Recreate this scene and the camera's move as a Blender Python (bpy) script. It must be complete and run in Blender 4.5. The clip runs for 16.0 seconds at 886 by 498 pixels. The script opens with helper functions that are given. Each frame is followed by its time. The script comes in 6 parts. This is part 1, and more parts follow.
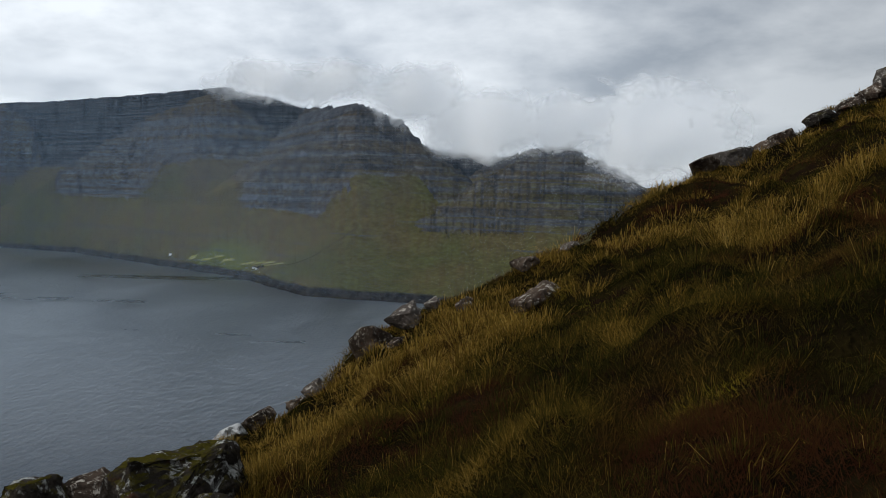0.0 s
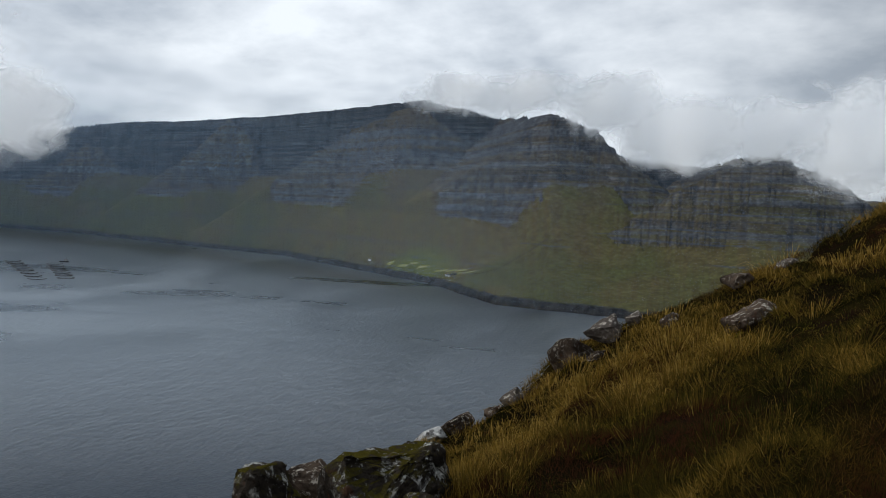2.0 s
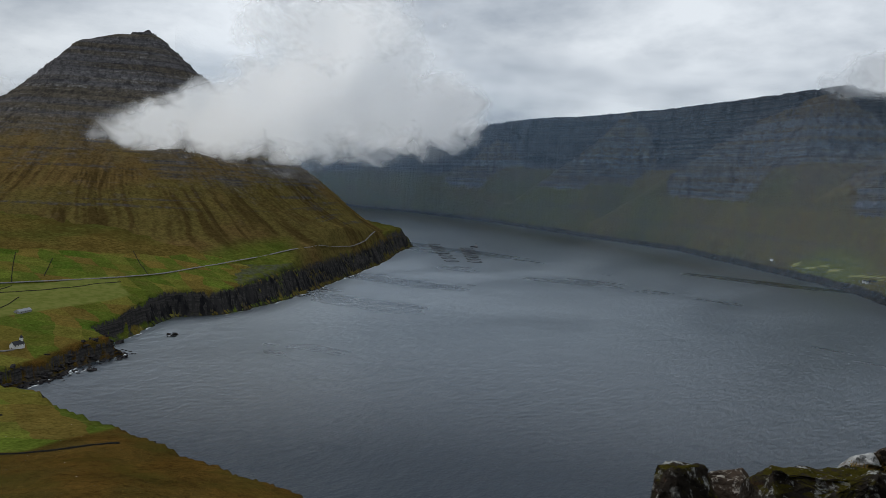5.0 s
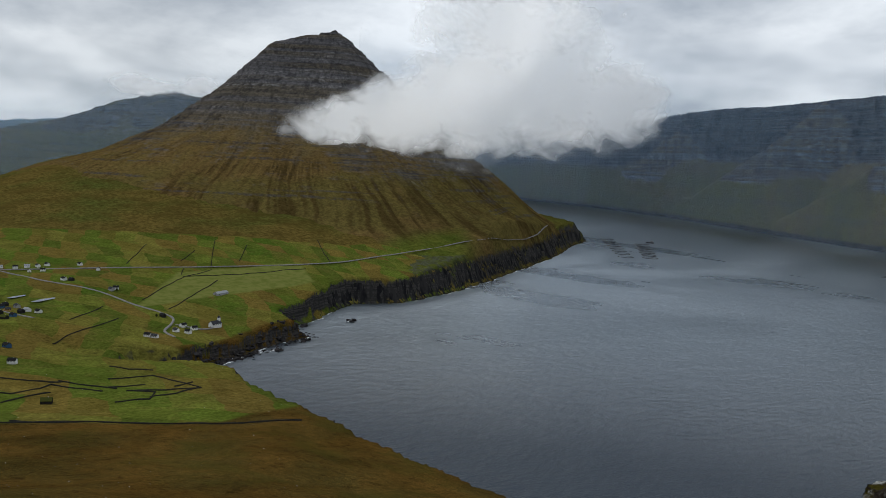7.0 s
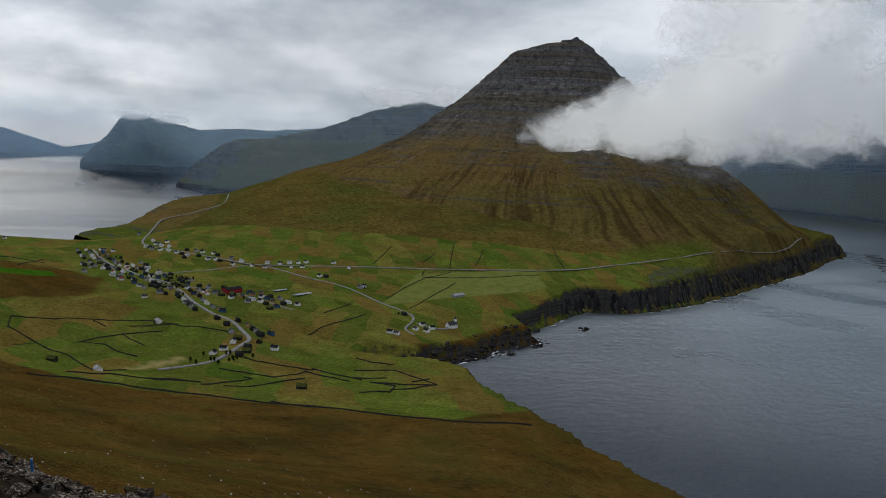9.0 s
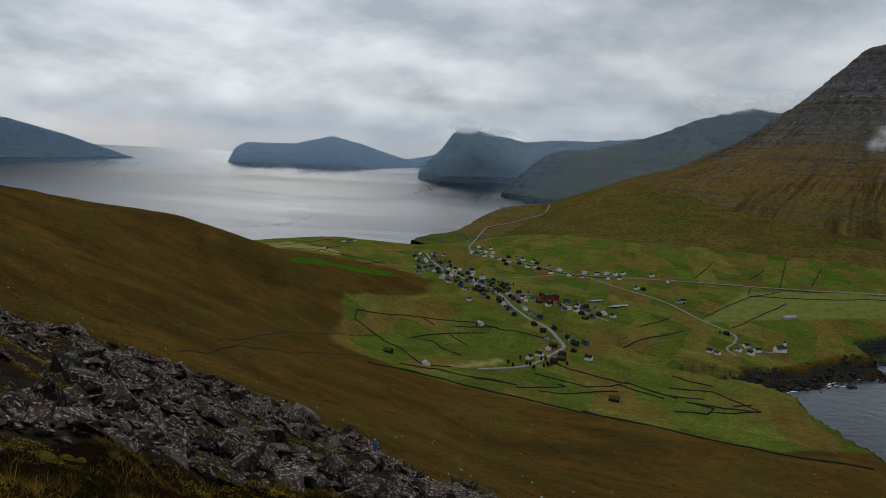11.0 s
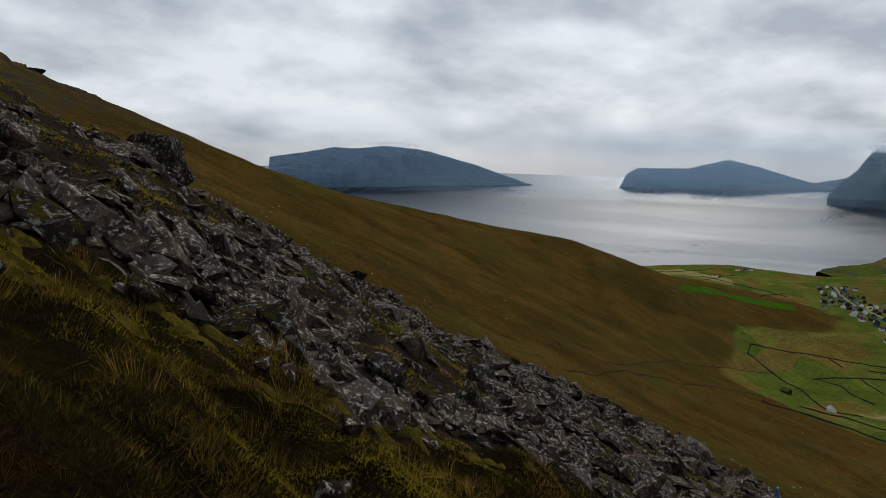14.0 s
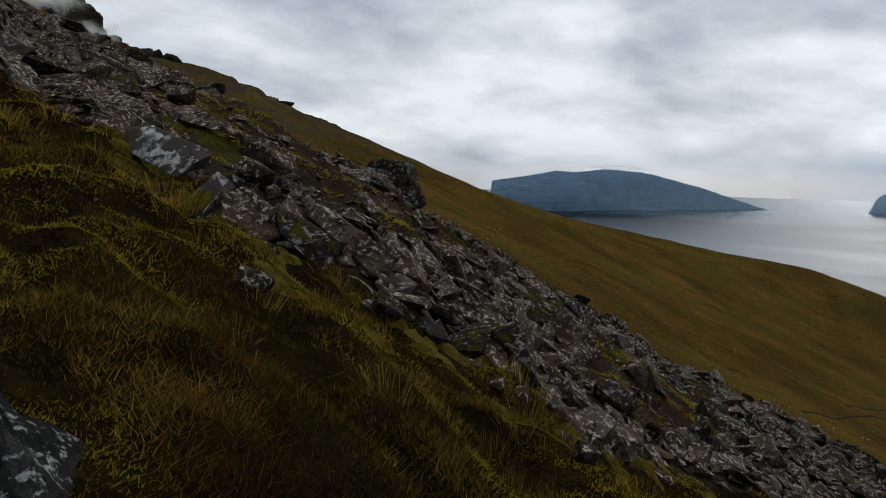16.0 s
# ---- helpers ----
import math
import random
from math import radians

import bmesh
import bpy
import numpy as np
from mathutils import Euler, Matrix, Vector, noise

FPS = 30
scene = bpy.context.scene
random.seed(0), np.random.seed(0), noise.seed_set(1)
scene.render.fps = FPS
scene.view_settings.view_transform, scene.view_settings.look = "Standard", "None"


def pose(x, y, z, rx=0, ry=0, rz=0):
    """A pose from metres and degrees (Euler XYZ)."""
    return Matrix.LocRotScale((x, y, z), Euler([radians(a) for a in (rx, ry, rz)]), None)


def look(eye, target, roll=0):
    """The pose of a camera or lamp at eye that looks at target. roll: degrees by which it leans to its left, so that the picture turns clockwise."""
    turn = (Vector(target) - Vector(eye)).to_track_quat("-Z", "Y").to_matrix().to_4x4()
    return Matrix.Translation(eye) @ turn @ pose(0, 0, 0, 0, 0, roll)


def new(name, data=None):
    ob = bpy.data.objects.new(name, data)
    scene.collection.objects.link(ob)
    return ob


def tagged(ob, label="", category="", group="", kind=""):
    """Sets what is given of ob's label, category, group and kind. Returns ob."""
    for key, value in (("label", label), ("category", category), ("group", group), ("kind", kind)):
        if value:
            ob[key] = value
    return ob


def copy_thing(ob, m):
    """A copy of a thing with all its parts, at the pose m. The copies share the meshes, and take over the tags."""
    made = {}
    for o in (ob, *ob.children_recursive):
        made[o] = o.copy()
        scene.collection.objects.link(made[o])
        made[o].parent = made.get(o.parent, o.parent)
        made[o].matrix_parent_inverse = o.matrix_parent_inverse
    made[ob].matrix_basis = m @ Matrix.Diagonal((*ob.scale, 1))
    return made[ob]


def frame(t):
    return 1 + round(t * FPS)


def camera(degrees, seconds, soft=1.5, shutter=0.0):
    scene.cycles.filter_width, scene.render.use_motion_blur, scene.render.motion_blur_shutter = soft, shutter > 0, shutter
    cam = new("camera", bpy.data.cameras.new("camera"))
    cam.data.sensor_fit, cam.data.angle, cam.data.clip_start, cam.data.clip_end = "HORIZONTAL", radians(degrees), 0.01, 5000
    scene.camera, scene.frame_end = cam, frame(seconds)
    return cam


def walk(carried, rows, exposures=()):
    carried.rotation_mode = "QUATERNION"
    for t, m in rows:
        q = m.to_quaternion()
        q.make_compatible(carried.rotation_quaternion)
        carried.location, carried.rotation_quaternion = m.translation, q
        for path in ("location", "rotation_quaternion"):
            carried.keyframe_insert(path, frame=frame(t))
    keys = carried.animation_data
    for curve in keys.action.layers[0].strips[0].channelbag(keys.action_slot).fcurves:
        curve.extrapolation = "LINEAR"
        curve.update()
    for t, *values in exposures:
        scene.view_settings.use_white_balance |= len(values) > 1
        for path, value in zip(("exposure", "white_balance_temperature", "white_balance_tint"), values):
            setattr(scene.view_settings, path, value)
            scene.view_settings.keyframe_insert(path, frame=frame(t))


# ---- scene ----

# ---- camera: held at arm's length and turned from west to east ----
cam = camera(57.36, 16.0, soft=0.7)
SEA_EYE = 260.0   # the eye above the sea
ARM = 0.5
# seconds, pitch, roll, yaw
TURN = [
    (0.0, -3.05, -1.39, 0.07),
    (0.5, -2.90, -1.51, 3.65),
    (1.0, -2.84, -1.65, 6.64),
    (1.5, -2.79, -2.05, 10.26),
    (2.0, -2.74, -2.17, 13.59),
    (2.5, -3.09, -2.31, 18.99),
    (3.0, -3.37, -2.52, 22.98),
    (3.5, -3.54, -2.75, 27.39),
    (4.0, -3.75, -3.08, 32.49),
    (4.5, -4.15, -3.23, 36.88),
    (4.7, -4.30, -3.18, 38.58),
    (6.8, -5.46, -3.28, 52.20),
    (7.0, -5.63, -3.28, 53.21),
    (7.5, -6.09, -3.43, 57.06),
    (8.0, -6.15, -3.63, 61.16),
    (8.5, -6.33, -3.63, 65.73),
    (9.0, -6.11, -3.39, 69.82),
    (9.5, -6.18, -3.24, 74.36),
    (10.0, -6.12, -3.25, 81.42),
    (10.2, -6.32, -3.15, 83.70),
    (12.3, -6.23, -2.78, 104.69),
    (12.5, -6.22, -2.59, 106.40),
    (13.0, -6.31, -2.55, 110.18),
    (13.5, -6.34, -2.19, 114.65),
    (14.0, -5.96, -1.84, 119.20),
    (14.5, -5.69, -1.71, 123.07),
    (15.0, -5.09, -1.69, 126.37),
    (15.5, -4.96, -1.67, 130.19),
    (16.0, -4.78, -1.68, 134.65),
]
EXPOSURES = [(0.0, 0.15), (2.5, 0.13), (3.5, 0.03), (4.5, -0.12), (7.0, -0.02), (8.5, -0.10), (10.0, -0.32), (12.5, -0.30), (14.5, -0.22), (16.0, -0.16)]


def held(pitch, roll, yaw):
    m = pose(0, 0, 0, 90 + pitch, roll, yaw)
    ahead = m.to_3x3() @ Vector((0, 0, -1))
    ahead = Vector((ahead.x, ahead.y, 0)).normalized()
    m.translation = Vector((0, 0, SEA_EYE)) + ARM * ahead
    return m


walk(cam, [(t, held(p, r, y)) for t, p, r, y in TURN], EXPOSURES)

# ==TERRAIN==
# spot heights (x, y, z) in metres above the sea
SPOTS_HILL = [
    (-91, 41, 196),
    (-228, 102, 145),
    (-384, 171, 92),
    (-575, 281, 58),
    (-792, 336, 42),
    (-115, 96, 168),
    (-378, 296, 70),
    (-60, 104, 178),
    (-215, 372, 55),
    (0, 150, 190),
    (0, 560, 55),
    (75, 130, 270),
    (350, 606, 160),
    (-150, 5, 192),
    (-400, 14, 112),
    (-756, 26, 52),
    (-846, -119, 60),
    (-799, -42, 52),
    (-670, 167, 52),
    (-188, -68, 205),
    (-470, -171, 158),
]
SPOTS_EAST = [
    (-1034, -376, 165),
    (-257, -155, 208),
    (-514, -309, 195),
    (-771, -464, 210),
    (-226, -197, 235),
    (-604, -525, 248),
    (-185, -236, 265),
    (-431, -552, 301),
    (-141, -265, 292),
    (-282, -530, 336),
    (-316, -510, 326),
    (-183, -411, 314),
    (-165, -418, 316),
    (-348, -513, 310),
    (-380, -515, 306),
    (-103, -282, 300),
    (-205, -564, 338),
    (0, -400, 420),
    (257, -306, 520),
    (400, 0, 430),
    (260, 150, 400),
    (-1152, -337, 130),
    (-1538, -441, 66),
    (-1200, -721, 60),
    (-1132, -984, 60),
    (-862, -1103, 100),
    (0, -1500, 200),
]
SPOTS_VILLAGE = [
    (-2035, -322, 40),
    (-1896, -119, 40),
    (-1562, -46, 42),
    (-1400, 24, 45),
    (-1090, 107, 45),
    (-1005, 396, 22),
    (-1117, 363, 35),
    (-1331, 344, 48),
    (-1612, 372, 70),
    (-1752, 169, 70),
    (-1231, 627, 38),
    (-1435, 741, 62),
    (-1386, 486, 52),
    (-1411, 937, 58),
    (-1623, 1461, 55),
    (-1909, 1909, 60),
    (-1911, 7, 52),
    (-998, 70, 47),
    (-1044, -110, 56),
    (-2986, 288, 106),
    (-2674, 376, 160),
    (-2659, 469, 192),
    (-2229, -62, 14),
    (-2749, 53, 14),
    (-3594, 214, 14),
    (-2299, 60, 45),
]
# waterline of the island, walked round
COAST = [(2600, 1500), (450, 800), (0, 620), (-225, 430), (-309, 372), (-441, 340), (-593, 345), (-700, 345), (-800, 352),
         (-862, 335), (-878, 292), (-900, 262), (-916, 268), (-915, 312), (-930, 348), (-965, 375), (-990, 440), (-1041, 500), (-1060, 556),
         (-1130, 562), (-1182, 644), (-1291, 776), (-1268, 867), (-1348, 1056), (-1552, 1390), (-1857, 1866), (-2120, 2205),
         (-2300, 2480), (-3300, 2300), (-4300, 1500), (-4800, 500), (-3965, 266), (-2932, 62), (-2340, -60), (-2280, -124), (-2140, -170), (-2140, -420),
         (-2040, -640), (-2050, -900), (-2000, -1700), (-1500, -2700), (2600, -2700)]
# the knoll round the eye: bearing to the left of the first view, rise of its brow in degrees, how far off the brow is
BROW = [(-180, 15.0, 28), (-90, 24, 26), (-50, 14.0, 18), (-28, 7.7, 16), (-23.5, 5.6, 15), (-20, 3.7, 14), (-16.5, 2.0, 12), (-14, 0.5, 11), (-9.3, -2.4, 10),
        (-4.3, -4.9, 10), (0, -6.9, 11), (4.5, -9.2, 11), (7.6, -12.2, 10.5), (12.6, -15.2, 9.8), (17.5, -18.0, 6.4), (28, -21.0, 5.5),
        (45, -26, 7), (70, -26, 14), (87, -23.6, 20), (95, -21.0, 24), (101, -18.3, 28), (105, -16.8, 28), (110, -15.0, 27), (118, -12.0, 25),
        (126, -8.0, 22), (131.9, -4.7, 20), (136, -2.2, 19.5), (140.4, 0.5, 20), (143.5, 2.2, 20.5), (149.6, 4.9, 22), (155.3, 7.4, 25), (159.7, 9.0, 26.5), (163, 10.0, 28), (180, 15.0, 28)]
STAND = 1.55      # eye above the turf


def vnoise(x, y, seed=0):
    """Smooth value noise on a unit lattice, -1 to 1."""
    x, y = np.asarray(x, float), np.asarray(y, float)
    ix, iy = np.floor(x).astype(np.int64), np.floor(y).astype(np.int64)
    fx, fy = x - ix, y - iy
    fx, fy = fx * fx * fx * (fx * (fx * 6 - 15) + 10), fy * fy * fy * (fy * (fy * 6 - 15) + 10)

    def h(i, j):
        n = (i * 374761393 + j * 668265263 + seed * 974634721) & 0x7FFFFFFF
        n = ((n ^ (n >> 13)) * 1274126177) & 0x7FFFFFFF
        n = ((n ^ (n >> 16)) * 668265263) & 0x7FFFFFFF
        return (n ^ (n >> 15)) % 65536 / 32768.0 - 1
    a = h(ix, iy) * (1 - fx) + h(ix + 1, iy) * fx
    b = h(ix, iy + 1) * (1 - fx) + h(ix + 1, iy + 1) * fx
    return a * (1 - fy) + b * fy


def fbm(x, y, octaves=5, seed=0, gain=0.5):
    out, amp, tot = 0, 1.0, 0
    for k in range(octaves):
        out = out + amp * vnoise(x * 2 ** k + 17.3 * k, y * 2 ** k - 9.1 * k, seed + k)
        tot += amp
        amp *= gain
    return out / tot


def sstep(a, b, x):
    t = np.clip((np.asarray(x, float) - a) / (b - a), 0, 1)
    return t * t * (3 - 2 * t)


class Spline:
    """Thin-plate spline through spot heights."""

    def __init__(self, pts, smooth=0.002):
        p = np.array(pts, float)
        self.c = p[:, :2] / 1000
        n = len(p)
        d = np.linalg.norm(self.c[:, None] - self.c[None], axis=2)
        a = np.zeros((n + 3, n + 3))
        a[:n, :n] = self.k(d) + smooth * np.eye(n)
        a[:n, n], a[:n, n + 1:] = 1, self.c
        a[n, :n], a[n + 1:, :n] = 1, self.c.T
        self.w = np.linalg.solve(a, np.r_[p[:, 2], 0, 0, 0])

    @staticmethod
    def k(d):
        return d * d * np.log(d + 1e-9)

    def __call__(self, x, y):
        out = self.w[-3] + self.w[-2] * x / 1000 + self.w[-1] * y / 1000
        for (cx, cy), w in zip(self.c, self.w):
            out = out + w * self.k(np.hypot(x / 1000 - cx, y / 1000 - cy))
        return out


land_spline = Spline([(0, 0, 252)] + SPOTS_HILL + SPOTS_EAST + SPOTS_VILLAGE)


def inside(poly, x, y):
    """Metres inland of the closed line poly (minus: out at sea)."""
    best, odd = np.full(np.shape(x), 1e9), np.zeros(np.shape(x), bool)
    for (ax, ay), (bx, by) in zip(poly, poly[1:] + poly[:1]):
        vx, vy = bx - ax, by - ay
        t = np.clip(((x - ax) * vx + (y - ay) * vy) / (vx * vx + vy * vy), 0, 1)
        best = np.minimum(best, np.hypot(x - ax - t * vx, y - ay - t * vy))
        cross = ((ay > y) != (by > y)) & (x < (bx - ax) * (y - ay) / (by - ay + 1e-12) + ax)
        odd ^= cross
    return np.where(odd, best, -best)


def coast_cut(z, x, y, poly, rough=9.0):
    """Sea cliffs: the land cannot stand higher than the cliff's face allows."""
    d = inside(poly, x, y) + rough * fbm(x / 42, y / 42, 4, 5) + 0.35 * rough * fbm(x / 9, y / 9, 3, 6)
    bank = np.exp(-((x + 935) ** 2 + (y - 275) ** 2) / 80.0 ** 2)
    face = np.where(d < 0, d * 0.9, np.where(d < 7, d * 0.55, 3.9 + (d - 7) * (2.6 - 0.85 * sstep(800, 1050, y) - 1.75 * bank)))
    face = face + 3.5 * np.sin(face * 0.55) * (d > 0)
    return np.minimum(z, face)


def brow_at(az):
    b = np.array(BROW)
    return np.interp(az, b[:, 0], b[:, 1]), np.interp(az, b[:, 0], b[:, 2])


def hill(x, y):
    """The island's land without the mountain to the south."""
    x, y = np.asarray(x, float), np.asarray(y, float)
    r, az = np.hypot(x, y), np.degrees(np.arctan2(-x, y))
    far = land_spline(x, y) + sstep(60, 300, r) * (3.0 * fbm(x / 120, y / 120, 5, 3) + 1.8 * fbm(x / 34, y / 34, 4, 4))
    # ledges on the high flank behind the scree
    k_ = sstep(285, 310, far) * sstep(120, 220, r)
    far = far * (1 - k_) + strata(far, x, y, 9, 77, 0.8) * k_
    # the stream's ravine above the inlet
    t_ = np.clip(((x + 905) * -0.86 + (y - 262) * -0.51) / 150, 0, 1)
    far = far - 17 * (1 - t_) ** 0.7 * np.exp(-((x + 905 + 129 * t_) ** 2 + (y - 262 + 76 * t_) ** 2) / 17.0 ** 2)
    el, rc = brow_at(az)
    el = el + 0.35 * fbm(az / 4.0, az * 0 + 3, 3, 8)
    zc = rc * np.tan(np.radians(el)) + STAND
    s = r / rc
    near = zc * np.clip(s, 0, 1)
    drop = np.clip(r - rc, 0, None)
    near = near - 0.55 * drop
    lumps = np.abs(fbm(x / 1.15, y / 1.15, 3, 13, 0.45))
    near = near + (0.15 * fbm(x / 1.7, y / 1.7, 3, 11) + 0.34 * (lumps - 0.13) + 0.07 * fbm(x / 0.45, y / 0.45, 3, 12)) * sstep(0.8, 3, r)
    near = near + SEA_EYE - STAND
    w = sstep(1.3, 4.5, s)
    return far * w + near * (1 - w)


# the pyramid mountain: a short summit ridge, and how its height falls off towards the south, the east and the viewer
TOP_A, TOP_B = (-2749.0, 1517.0, 752.0), (-2832.0, 1309.0, 695.0)
FALL = {
    "cape": [(0, 1), (60, .95), (148, .85), (300, .68), (486, .463), (603, .357), (787, .165), (900, .08), (1100, .05), (3000, 0)],
    "east": [(0, 1), (50, .93), (100, .86), (216, .70), (400, .51), (584, .375), (785, .29), (1030, .145), (1500, .05), (3000, 0)],
    "front": [(0, 1), (60, .97), (120, .91), (300, .73), (550, .50), (800, .325), (1100, .17), (1340, .087), (1650, .05), (3000, 0)],
}


def strata(z, x, y, period, seed, sharp=0.75, bed=False):
    """Level lava beds: benches and risers, of uneven thickness."""
    w = z + 5 * fbm(x / 340, y / 340, 3, seed)
    w = w + 0.30 * period * np.sin(w / period * 2.1 + seed) + 0.22 * period * np.sin(w / period * 4.7)
    q = w / period
    f = q - np.floor(q)
    step = (np.floor(q) + sstep(0.30, 0.66, f)) * period
    strong = 0.35 + 0.65 * sstep(-0.25, 0.3, fbm(x / 130, y / 130, 3, seed + 3))
    if bed:
        u = sstep(0.30, 0.66, f)
        return z + sharp * strong * (step - w), 4 * u * (1 - u) * strong
    return z + sharp * strong * (step - w)


def stony_at(z, th, x, y):
    """How far lava beds break through the grass: the top, and lower down on the shoulder over the sound."""
    low = 235 - 75 * sstep(-34, -16, th) * sstep(95, 60, th)
    return sstep(low, low + 210, z + 90 * fbm(x / 150, y / 150, 4, 25))


def rills(th, d, x, y):
    """Gullies that run straight down from the top: 1 in their beds."""
    tw = th + 1.6 * fbm(x / 300, y / 300, 3, 27)
    deep = sstep(0.30, 0.0, np.abs(fbm(tw / 3.4, d / 1500, 3, 26, 0.55)))
    fine = sstep(0.30, 0.0, np.abs(fbm(tw / 1.05, d / 900, 3, 28, 0.6)))
    return 0.55 * deep * sstep(-0.3, 0.2, fbm(x / 260, y / 260, 2, 29)) + 0.55 * fine * sstep(-0.35, 0.1, fbm(x / 170, y / 170, 2, 30))


def mountain(x, y):
    ax, ay, az_ = TOP_A
    vx, vy = TOP_B[0] - ax, TOP_B[1] - ay
    t = np.clip(((x - ax) * vx + (y - ay) * vy) / (vx * vx + vy * vy), 0, 1)
    dx, dy = x - ax - t * vx, y - ay - t * vy
    d, th = np.hypot(dx, dy), np.degrees(np.arctan2(dy, dx))
    gully = fbm(th / 1.7, d / 900, 4, 21, 0.55) * 8 * sstep(120, 500, d) + fbm(x / 160, y / 160, 3, 22) * 12 * sstep(30, 250, d)
    de = np.clip(d + gully, 0, None)
    prof = [np.interp(de, *np.array(FALL[k]).T) for k in ("cape", "east", "front", "cape", "cape")]
    keys = np.array([-180, -101, -29, 44, 180.0])
    i = np.clip(np.searchsorted(keys, th) - 1, 0, 3)
    u = (th - keys[i]) / (keys[i + 1] - keys[i])
    u = u * u * (3 - 2 * u)
    prof = np.stack(prof)
    p = np.take_along_axis(prof, i[None], 0)[0] * (1 - u) + np.take_along_axis(prof, i[None] + 1, 0)[0] * u
    z = (az_ + (TOP_B[2] - az_) * t) * p
    z = z - 7 * rills(th, d, x, y) * sstep(90, 300, d) * sstep(1500, 900, d)
    k = stony_at(z, th, x, y)
    z = z * (1 - k) + strata(z, x, y, 24, 23, 0.7) * k
    z = z + 1.0 * fbm(x / 22, y / 22, 4, 24)
    return z - 1.0


def far_pull(p):
    """The lens sees no further than 5 km: what lies beyond 2.8 km is drawn in along the line of sight, evenly with the sea's dip."""
    q = p - np.array([0, 0, SEA_EYE])
    d = np.linalg.norm(q, axis=-1, keepdims=True)
    dip = np.degrees(np.arctan(SEA_EYE / np.maximum(d, 2800)))
    g = np.where(d < 2800, d, 2800 + 2100 * (5.305 - dip) / 4.905)
    return np.array([0, 0, SEA_EYE]) + q * (g / d)


# the island across the sound: shore line, then ridges as (x, y, height) and the steepness of their flanks
SHORE_WEST = [(5200, 1500), (2200, 1900), (700, 2050), (-12, 2121), (-232, 2183), (-383, 2243), (-727, 2785), (-1100, 3150), (-1733, 3791), (-2478, 4189),
              (-3843, 4968), (-5076, 5434), (-6330, 5646), (-9000, 6000), (-9000, 12000), (5200, 12000)]


def plan(az, r):
    return (-r * math.sin(radians(az)), r * math.cos(radians(az)))


def crest(*keys):
    """Ridge points from bearing, distance and rise above the eye's level in degrees."""
    return [(*plan(a, r), SEA_EYE + r * math.tan(radians(e))) for a, r, e in keys]


RIDGES_WEST = [
    (crest((60, 11200, 2.4), (50.6, 10000, 2.9), (46, 9000, 3.5), (41, 8000, 4.35), (39.1, 7650, 4.95), (36.4, 7200, 4.82), (31.4, 6600, 5.2)), 2.2, 190),
    (crest((31.4, 6600, 5.2), (25.1, 5800, 6.0), (19.2, 5050, 6.9), (15, 4450, 7.55), (9.8, 4250, 6.5), (3, 4200, 4.2), (-8, 4000, 3.2)), 2.2, 190),
    (crest((15.6, 4400, 7.3), (20.2, 4700, 5.3), (23, 4950, 2.62), (25.9, 5150, 0.2), (27.5, 5250, -1.0)), 0.80, 100),
    (crest((28.5, 6000, 5.6), (30.5, 5850, 3.6), (33, 6000, 1.0), (35.5, 6300, -0.5)), 0.80, 100),
    (crest((37.4, 7250, 4.7), (39.5, 7200, 2.5), (42.5, 7800, 0.3)), 0.80, 100),
    (crest((9.8, 4200, 6.4), (6.3, 3350, 6.92), (5.2, 3280, 6.7), (3.3, 3250, 6.0)), 1.3, 90),
    (crest((6.3, 3350, 6.92), (8, 3350, 5.5), (10.8, 3350, 3.4), (13, 3360, 1.43), (15.3, 3390, -0.41), (16.5, 3420, -1.5)), 0.80, 100),
    (crest((3.3, 3250, 5.9), (0.5, 2950, 1.0)), 0.8, 100),
    (crest((-3, 3900, 3.2), (-8.3, 2950, 4.75), (-10, 2900, 3.7)), 1.0, 80),
    (crest((-8.3, 2950, 4.75), (-6, 2900, 3.7), (-2.85, 2830, 2.1), (-0.2, 2760, 0.04), (2.5, 2680, -1.65), (5.5, 2580, -4.2)), 0.80, 100),
    (crest((-10, 2900, 3.7), (-12.5, 2850, 2.6), (-14.3, 2830, 1.2), (-17, 2800, -1)), 1.3, 130),
]


